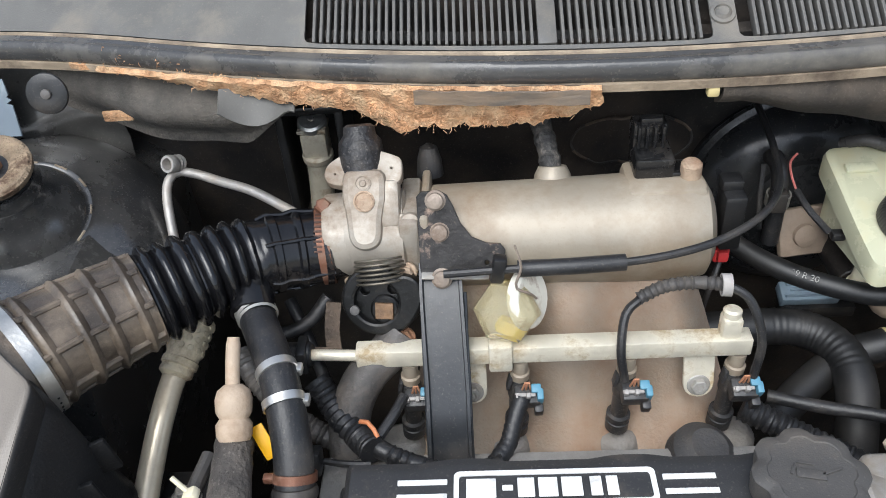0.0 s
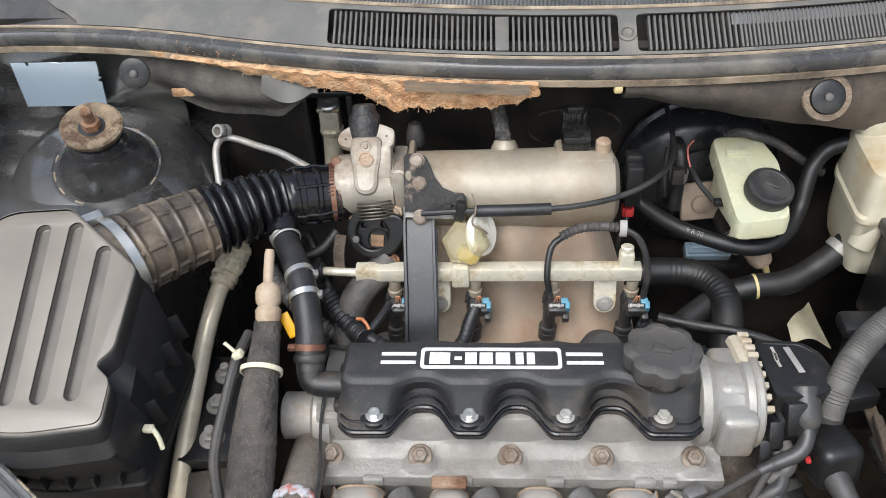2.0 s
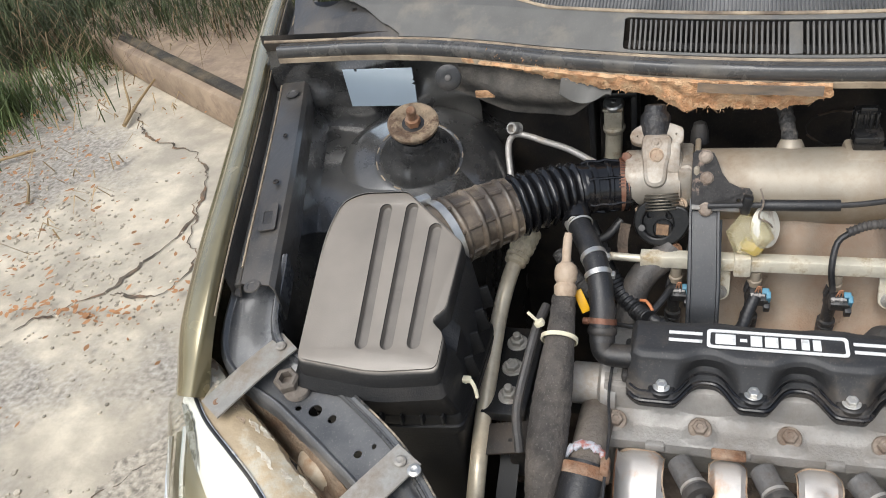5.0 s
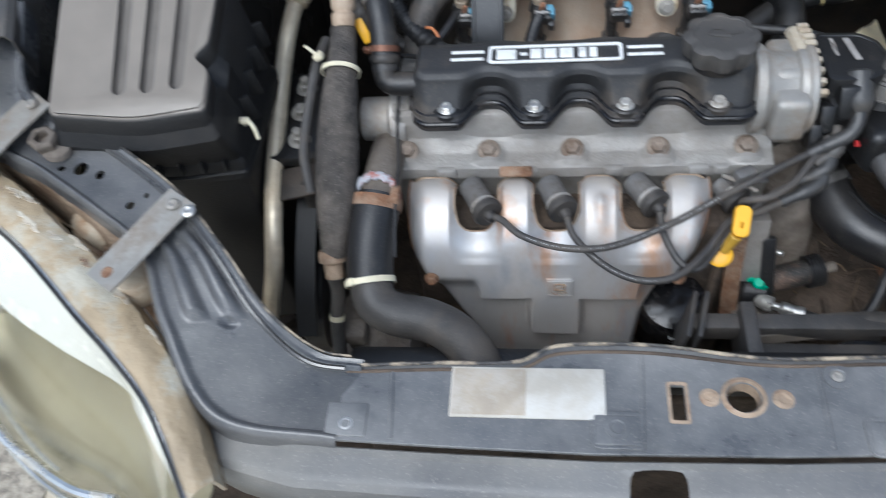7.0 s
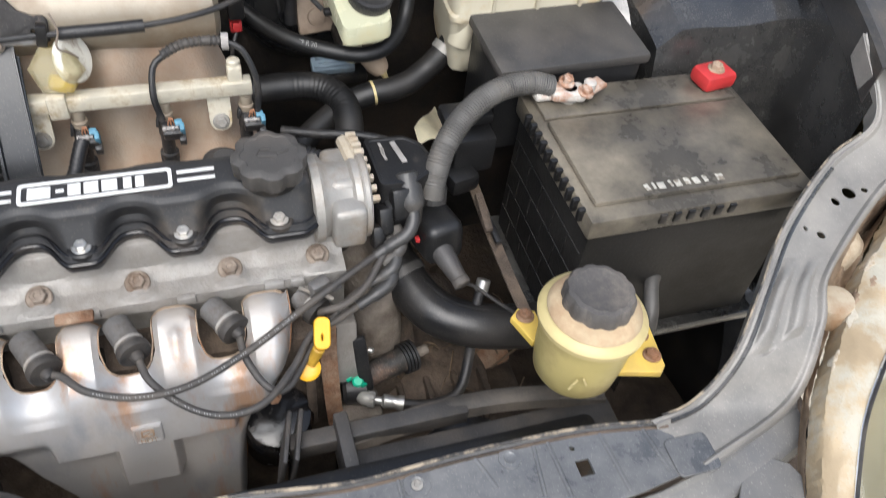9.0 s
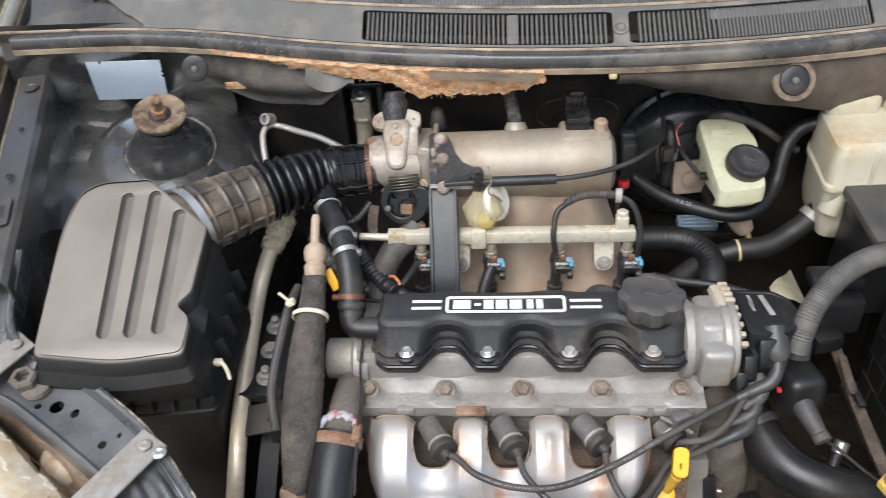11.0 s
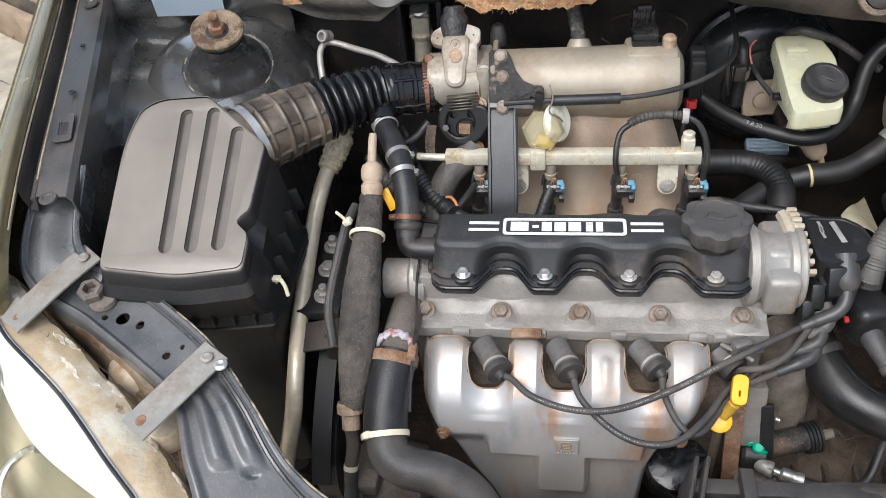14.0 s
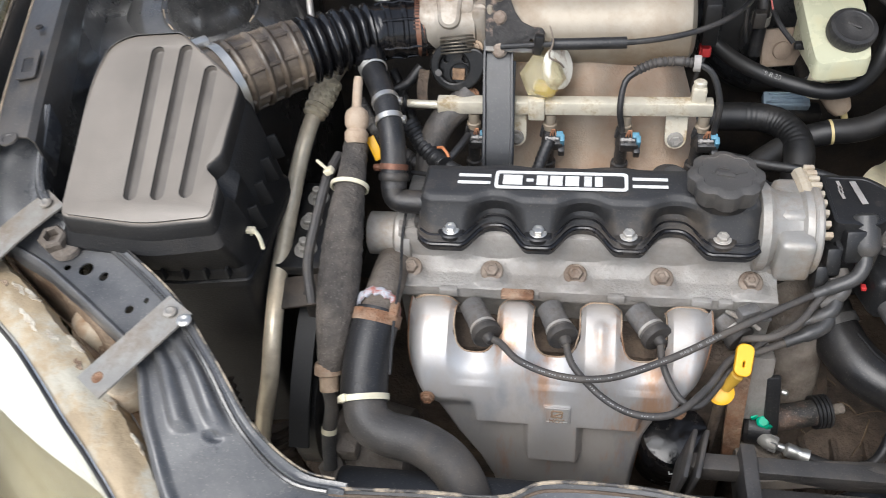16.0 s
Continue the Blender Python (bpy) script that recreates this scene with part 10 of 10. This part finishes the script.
part("wire", B(tube, [(0.410, 0.262, 0.664), (0.432, 0.258, 0.652), (0.455, 0.240, 0.640), (0.478, 0.222, 0.630)], 0.002, 8), rubber, sv)
duct_rubber = surf("duct_rubber", (0.014, 0.014, 0.015), 0.32, var=0.3, scale=12, dirt=(0.05, 0.045, 0.04), amount=0.34, dirt_scale=9, edge=0.15, dirt_rough=0.5, bump=0.06, specks=0.15)
du = thing("intake_duct", (0.42, 0.29, 0.55), "fat satin black rubber duct curving below the battery", "duct")
part("duct", B(tube, [(0.352, 0.372, 0.640), (0.366, 0.342, 0.615), (0.380, 0.305, 0.600), (0.404, 0.272, 0.592), (0.445, 0.252, 0.586), (0.50, 0.246, 0.578), (0.56, 0.25, 0.57)], 0.026, 24), duct_rubber, du)
part("clamp", B(ring_band, (0.372, 0.326, 0.607), (0.35, -0.85, -0.4), 0.0262, 0.010, 0.0016), sleeve_grey, du, "dull steel clamp")
part("moulded_line", B(tube, [(0.389, 0.300, 0.625), (0.410, 0.272, 0.618), (0.447, 0.254, 0.612), (0.50, 0.248, 0.604), (0.556, 0.252, 0.596)], 0.0012, 6), duct_rubber, du)
gb = thing("gearbox", (0.38, 0.3, 0.35), "earth-brown dirty gearbox casing", "gearbox")
bm = B(rbox, (0.385, 0.345, 0.37), (0.20, 0.22, 0.20), 0.04, None, 3)
lathe(bm, (0.300, 0.36, 0.45), (1, 0, 0), [(0.11, 0), (0.115, 0.01), (0.10, 0.05), (0.07, 0.09)], 32)
part("casing", bm, grime, gb)
part("web", B(rbox, (0.289, 0.258, 0.588), (0.026, 0.030, 0.085), 0.005, Euler((radians(-14), 0, 0))), alu_cast, gb, "grey casting rib")
part("bell_housing", B(tube, [(0.305, 0.350, 0.660), (0.318, 0.338, 0.635), (0.330, 0.322, 0.590), (0.335, 0.310, 0.540), (0.33, 0.30, 0.48)], 0.034, 24, 0.006), grime_grey, gb, "dull grey bell housing")
part("ledge", B(rbox, (0.300, 0.226, 0.500), (0.050, 0.040, 0.030), 0.006), grime_grey, gb)
for k in range(4):
    part("rib", B(rbox, (0.36 + 0.035 * k, 0.245, 0.44), (0.008, 0.05, 0.07), 0.003), grime, gb)
bm = bmesh.new()
rng = random.Random(21)
for k in range(26):
    x, y, z = rng.uniform(0.33, 0.52), rng.uniform(0.23, 0.38), rng.uniform(0.46, 0.50)
    a, h = rng.uniform(0, 6.28), rng.uniform(0.02, 0.06)
    d = V(math.cos(a), math.sin(a), rng.uniform(-0.1, 0.5)) * h
    tube(bm, [(x, y, z), tuple(V(x, y, z) + d * 0.5 + V(0, 0, 0.006)), tuple(V(x, y, z) + d)], rng.uniform(0.0006, 0.0015), 5, 0.008)
single("dead_twigs", bm, surf("twig_brown", (0.15, 0.105, 0.065), 0.85, var=0.4, bump=0.1), (0.42, 0.30, 0.48), "dry twigs and stalks caught beside the gearbox", "twigs", kind="stuff")
rp = thing("steel_plate", (0.44, 0.30, 0.44), "reddish-brown rusty steel plate with a hole, low in the bay", "plate")
part("plate", flat(rrect(-0.07, -0.028, 0.07, 0.028, 0.008), [circle(-0.012, -0.004, 0.009)], 0.004, 0.0008, Matrix.Translation((0.445, 0.300, 0.455)) @ Euler((radians(20), 0, radians(10))).to_matrix().to_4x4()), rust, rp)
part("earth_clod", B(rbox, (0.43, 0.27, 0.40), (0.20, 0.14, 0.05), 0.02, None, 3), dirt_earth, rp)
br2 = thing("lifting_bracket", (0.268, 0.24, 0.46), "brown rusty upright bracket behind the dipstick", "bracket")
part("strip", B(strap, [(0.268, 0.246, 0.655), (0.268, 0.236, 0.60), (0.270, 0.226, 0.54), (0.274, 0.216, 0.48)], (1, 0, 0), 0.018, 0.006), rust, br2)
dp = thing("dipstick", (0.25, 0.215, 0.62), "yellow plastic dipstick handle and ring", "dipstick")
lean = Euler((radians(34), radians(6), radians(-6)))
part("handle", flat(rrect(-0.0068, -0.0145, 0.0068, 0.0145, 0.005), [rrect(-0.002, -0.008, 0.002, 0.0, 0.0018)], 0.006, 0.0012, Matrix.Translation((0.2575, 0.2165, 0.676)) @ lean.to_matrix().to_4x4()), yellow, dp)
part("stem", B(cyl, (0.253, 0.207, 0.666), (0.244, 0.205, 0.644), 0.0062, 0.005), surf("stem_ochre", (0.55, 0.33, 0.04), 0.5, bump=0.05), dp, "darker yellow stem")
part("ring", B(lathe, (0.241, 0.205, 0.638), (-0.1, -0.5, 0.8), [(0.008, 0), (0.0125, 0.001), (0.0128, 0.004), (0.010, 0.0055), (0.004, 0.0055)], 26), yellow, dp, "round yellow stopper")
part("tube", B(cyl, (0.248, 0.225, 0.50), (0.243, 0.207, 0.640), 0.005), grime, dp)
o2 = thing("oil_pressure_sensor", (0.31, 0.24, 0.5), "metal sensor with a green clip and black hose", "sensor")
part("upright_plate", B(rbox, (0.306, 0.240, 0.572), (0.015, 0.008, 0.078), 0.003, Euler((radians(-16), radians(-6), 0))), rubber, o2, "black upright plate")
part("plate_pin", B(cyl, (0.312, 0.244, 0.592), (0.318, 0.241, 0.593), 0.003), zinc, o2)
part("black_block", B(lathe, (0.283, 0.240, 0.530), (1, -0.1, 0), [(0.014, 0), (0.018, 0.004), (0.018, 0.026), (0.012, 0.030)], 24), rubber, o2)
wing = part("green_clip", B(lathe, (0.299, 0.234, 0.549), (0, -0.5, 0.85), [(0.006, 0), (0.0065, 0.006), (0.0045, 0.008)], 16), green, o2, "green plastic wing clip")
for sx in (-1, 1):
    part("wing", B(rbox, (0.299 + 0.008 * sx, 0.233 - 0.003 * sx, 0.551 - 0.004 * sx), (0.009, 0.004, 0.007), 0.0016, Euler((0, radians(25 * sx), radians(20)))), green, wing)
part("wrapped_pipe", B(tube, [(0.312, 0.250, 0.532), (0.340, 0.257, 0.532), (0.366, 0.264, 0.532)], 0.0145, 18, 0.004), surf("foil_black", (0.03, 0.028, 0.026), 0.5, dirt=(0.16, 0.1, 0.07), amount=0.42, dirt_scale=30, bump=0.4, bump_scale=150, specks=0.6), o2, "pipe in black crackled wrap")
for k in range(4):
    part("collar", B(ring_band, (0.360 + 0.0042 * k, 0.2625 + 0.001 * k, 0.532), (1, 0.25, 0.0), 0.0145, 0.003, 0.004), rubber, o2)
part("pipe_stud", B(cyl, (0.374, 0.266, 0.532), (0.392, 0.270, 0.533), 0.006), grime_grey, o2)
part("elbow", B(tube, [(0.300, 0.236, 0.528), (0.303, 0.226, 0.532), (0.306, 0.220, 0.534), (0.313, 0.217, 0.533)], 0.0088, 16, 0.003), galv, o2, "dull metal elbow")
part("hex", B(lathe, (0.308, 0.219, 0.533), (0.9, -0.3, -0.05), [(0.0098, 0), (0.0098, 0.007), (0.0085, 0.008)], 6), zinc, o2)
part("ferrule", B(tube, [(0.315, 0.216, 0.533), (0.322, 0.214, 0.532), (0.332, 0.211, 0.531), (0.346, 0.206, 0.530)], 0.007, 14, 0.002, lambda s, total: 0.0045 if s < 0.008 else (0.0078 if s < 0.020 else 0.0072 + 0.0012 * (s > 0.027))), zinc, o2, "crimped bright ferrule")
part("hose", B(tube, [(0.345, 0.206, 0.530), (0.375, 0.200, 0.526), (0.41, 0.205, 0.532), (0.43, 0.235, 0.56), (0.440, 0.262, 0.60), (0.452, 0.280, 0.625)], 0.006, 12), rubber, o2)
part("end_ferrule", B(cyl, (0.449, 0.275, 0.619), (0.454, 0.283, 0.630), 0.008), zinc, o2)
of = thing("oil_filter", (0.205, 0.23, 0.46), "glossy black oil filter canister low at the engine's front", "oil filter")
can = part("can", B(lathe, (0.207, 0.245, 0.45), (0.02, -0.3, 0.95), [(0.034, 0), (0.038, 0.006), (0.038, 0.088), (0.034, 0.098), (0.02, 0.102)], 36), hose_shiny, of)
part("white_square", flat(rrect(-0.011, -0.011, 0.011, 0.011, 0.001), [rrect(-0.0098, -0.0098, 0.0098, 0.0098, 0.001)], 0.0006, 0.0001, Matrix.Translation((0.214, 0.188, 0.522)) @ Euler((radians(76), 0, radians(10))).to_matrix().to_4x4()), white_paint, can, "white printed square outline")

# ---- headlights ----
RIM_OUT = [(-0.512, 0.196, 0.800), (-0.475, 0.158, 0.790), (-0.40, 0.105, 0.778), (-0.325, 0.040, 0.764), (-0.253, -0.0244, 0.742), (-0.2107, -0.0943, 0.705)]
RIM_IN = [(-0.520, 0.252, 0.800), (-0.445, 0.196, 0.788), (-0.370, 0.142, 0.772), (-0.298, 0.082, 0.756), (-0.231, 0.010, 0.735), (-0.190, -0.070, 0.700)]
FRONT = [(-0.548, 0.178, 0.745), (-0.537, 0.115, 0.695), (-0.508, 0.055, 0.655), (-0.45, -0.010, 0.625), (-0.385, -0.055, 0.612), (-0.30, -0.088, 0.628), (-0.228, -0.105, 0.675)]
BEZEL = [(-0.527, 0.188, 0.788), (-0.492, 0.132, 0.748), (-0.446, 0.086, 0.722), (-0.375, 0.044, 0.716), (-0.297, 0.005, 0.712), (-0.281, -0.0165, 0.703), (-0.240, -0.065, 0.695)]
# plain white stands for the sky mirrored in the chromed bezel
bezel_sky_white = surf("bezel_sky_white", (0.82, 0.825, 0.83), 0.25, var=0.04, bump=0.0, specks=0.0)
# large soft blotches put the bowl's reflections into its colour
bowl_beige = surf("bowl_beige", (0.40, 0.365, 0.265), 0.28, metal=0.3, var=0.3, scale=5, dirt=(0.24, 0.21, 0.14), amount=0.42, dirt_scale=4.5, edge=0.16, bump=0.03, specks=0.0)
chrome_trim = surf("chrome_trim", (0.80, 0.79, 0.75), 0.12, metal=0.95, var=0.08, scale=30, dirt=(0.30, 0.26, 0.18), amount=0.18, dirt_scale=18, bump=0.0, specks=0.0)
flake_grey = surf("flake_grey", (0.42, 0.42, 0.40), 0.3, metal=0.6, var=0.4, scale=60, dirt=(0.10, 0.095, 0.07), amount=0.5, dirt_scale=60, edge=0.05, bump=0.1, specks=0.0)
seal_cream = surf("seal_cream", (0.46, 0.385, 0.28), 0.55, var=0.2, dirt=(0.28, 0.17, 0.09), amount=0.4, dirt_scale=25, bump=0.15)
peel_cream = surf("peel_cream", (0.66, 0.61, 0.50), 0.6, var=0.2, scale=40, dirt=(0.35, 0.25, 0.15), amount=0.35, dirt_scale=50, bump=0.2)
well_tan = surf("well_tan", (0.27, 0.20, 0.135), 0.8, var=0.35, scale=30, dirt=(0.13, 0.075, 0.04), amount=0.4, dirt_scale=22, bump=0.6)
for flip in (False, True):
    f = mirror if flip else (lambda p: p)
    hl = thing("headlight", f((-0.38, 0.02, 0.55)), "headlight with a yellowed clear lens and grimy cream housing", "headlight", "headlights")

    def lens(a, b, f=f):
        p, q = smooth_path(a, RIM_OUT), smooth_path(a, FRONT)
        m = p.lerp(q, 0.4) + V(-0.012, -0.016, 0.030)
        r = p * (1 - b) ** 2 + m * 2 * b * (1 - b) + q * b * b
        return V(*f(r))

    part("lens", B(sheet, lens, 40, 24, 0.002), lens_plastic, hl, "clear yellowed lens")

    def bezel(a, b, f=f):
        p, q = smooth_path(a, RIM_OUT), smooth_path(a, BEZEL)
        r = p.lerp(q, b) + V(0.001, 0.001, -0.005 + 0.006 * math.sin(math.pi * b))
        return V(*f(r))

    part("bezel", B(sheet, bezel, 40, 10, 0.002), bezel_sky_white, hl, "chromed strip under the lens, its sky reflection painted white")

    def bowl(a, b, f=f):
        p, q = smooth_path(a, BEZEL), smooth_path(a, FRONT)
        m = p.lerp(q, 0.45) + V(0.035, 0.045, -0.045)
        r = p * (1 - b) ** 2 + m * 2 * b * (1 - b) + q * b * b
        return V(*f(r + V(0.002, 0.002, -0.006)))

    part("reflector", B(sheet, bowl, 40, 24, 0.002), bowl_beige, hl, "yellowed reflector bowl, reflections painted as broad blotches")
    rim_line = [f(q) for q in ((-0.440, 0.084, 0.712), (-0.456, 0.086, 0.704), (-0.476, 0.077, 0.692), (-0.481, 0.055, 0.680), (-0.466, 0.026, 0.668), (-0.4294, -0.0178, 0.66), (-0.3836, -0.0463, 0.66), (-0.330, -0.073, 0.67), (-0.285, -0.083, 0.678))]
    part("bowl_rim", B(tube, rim_line, 0.0048, 10), chrome_trim, hl, "chromed rim of the reflector bowl")
    part("bulb_cover", B(lathe, f((-0.352, 0.168, 0.722)), (0.1 * (-1 if flip else 1), 0.15, 1), [(0.036, 0.0), (0.038, 0.010), (0.036, 0.022), (0.030, 0.030), (0.018, 0.034), (0.006, 0.035)], 36), seal_cream, hl, "cream ribbed cover of the bulb")
    part("connector_cap", B(lathe, f((-0.298, 0.088, 0.735)), (0.2 * (-1 if flip else 1), 0.1, 1), [(0.020, 0.0), (0.022, 0.012), (0.018, 0.024), (0.008, 0.028)], 24), seal_cream, hl, "stained cream cap under the strap")
    for dx, dz, r, to in ((0.001, 0.004, 0.0030, 0.95), (0.017, 0.012, 0.0034, 0.62)):
        part("chrome_line", B(tube, [f(tuple(smooth_path(0.02 + to * k / 22, FRONT) + V(dx, dx * 0.6, dz))) for k in range(23)], r, 8), chrome_trim, hl, "chromed strip at the lens edge")

    def flake(a, b, f=f):
        q = 0.02 + 0.17 * a
        p, w = smooth_path(q, BEZEL), smooth_path(q, RIM_OUT)
        edge = 0.48 * math.sin(math.pi * min(1, a * 1.05)) ** 0.6 + 0.16 * noise.noise(V(a * 14, 2, 0)) + 0.08 * noise.noise(V(a * 50, 2, 0))
        return V(*f(p.lerp(w, b * max(0.04, edge)) + V(0.001, 0.001, 0.0045)))

    part("flaked_chrome", B(sheet, flake, 60, 8, 0.0006), flake_grey, hl, "flaked dull chrome at the end of the white strip")

    def housing(a, b, f=f):
        p, q = smooth_path(a, RIM_OUT), smooth_path(a, RIM_IN)
        torn = 0.97 + 0.10 * noise.noise(V(a * 9, 1, 4)) + 0.05 * noise.noise(V(a * 34, 2, 4)) + 0.02 * noise.noise(V(a * 110, 2, 4))
        r = p.lerp(q, b * torn) + V(0, 0, 0.006 * math.sin(math.pi * b) + 0.0012 * noise.noise(V(a * 26, b * 5, 3)) + 0.0004 * noise.noise(V(a * 120, b * 20, 3)))
        if b > 0.9:
            r.z -= 0.02 * (b - 0.9) / 0.1
        return V(*f(r))

    part("housing_edge", B(sheet, housing, 220, 16, 0.003), frame_cream, hl, "grimy cream housing edge with rust stains")
    part("chrome_line", B(tube, [f(tuple(smooth_path(k / 30, RIM_OUT).lerp(smooth_path(k / 30, RIM_IN), 0.05) + V(0, 0, 0.002))) for k in range(31)], 0.0014, 8), chrome_trim, hl, "thin chromed line beside the white strip")
    for q0, w0, ln, wd in ((0.10, 0.62, 0.05, 0.20), (0.20, 0.70, 0.035, 0.14), (0.37, 0.50, 0.075, 0.16), (0.43, 0.66, 0.04, 0.12), (0.31, 0.86, 0.05, 0.16), (0.62, 0.84, 0.05, 0.16), (0.05, 0.80, 0.04, 0.22), (0.15, 0.88, 0.06, 0.14), (0.25, 0.60, 0.03, 0.10), (0.28, 0.74, 0.05, 0.12), (0.47, 0.88, 0.06, 0.18), (0.52, 0.70, 0.03, 0.12), (0.57, 0.90, 0.04, 0.14), (0.72, 0.88, 0.05, 0.12)):
        def peel(a, b, f=f, q0=q0, w0=w0, ln=ln, wd=wd):
            h = math.sin(math.pi * a) ** 0.7 * (0.75 + 0.6 * noise.noise(V(a * 5, q0 * 40, 1)))
            return V(*housing(q0 + ln * (a - 0.5), w0 + wd * h * (b - 0.5) + 0.05 * noise.noise(V(a * 4, 1, q0 * 30)), f)) + V(0, 0, 0.0008)
        if w0 in (0.80, 0.60, 0.90, 0.70):
            part("rust_stain", B(sheet, peel, 24, 6, 0.0006), rust_pale, hl, "brown rust stain on the housing")
        else:
            part("peeled_patch", B(sheet, peel, 24, 6, 0.0006), peel_cream, hl, "pale patch where the paint has peeled")
    part("black_line", B(tube, [f(tuple(smooth_path(k / 10, RIM_OUT) + V(0, 0, 0.002))) for k in range(11)], 0.002, 8), rubber, hl)
    part("inner_well", B(sheet, lambda a, b, f=f: V(*f(smooth_path(a, RIM_IN).lerp(smooth_path(0.08 + a * 0.72, OUTER), b) + V(0, 0, -0.018 - (0.016 + 0.09 * max(0, 1 - a / 0.42)) * math.sin(math.pi * b) + 0.006 * noise.noise(V(a * 30, b * 4, 0))))), 120, 12, 0), well_tan, hl, "dirty tan hollow behind the lamp")
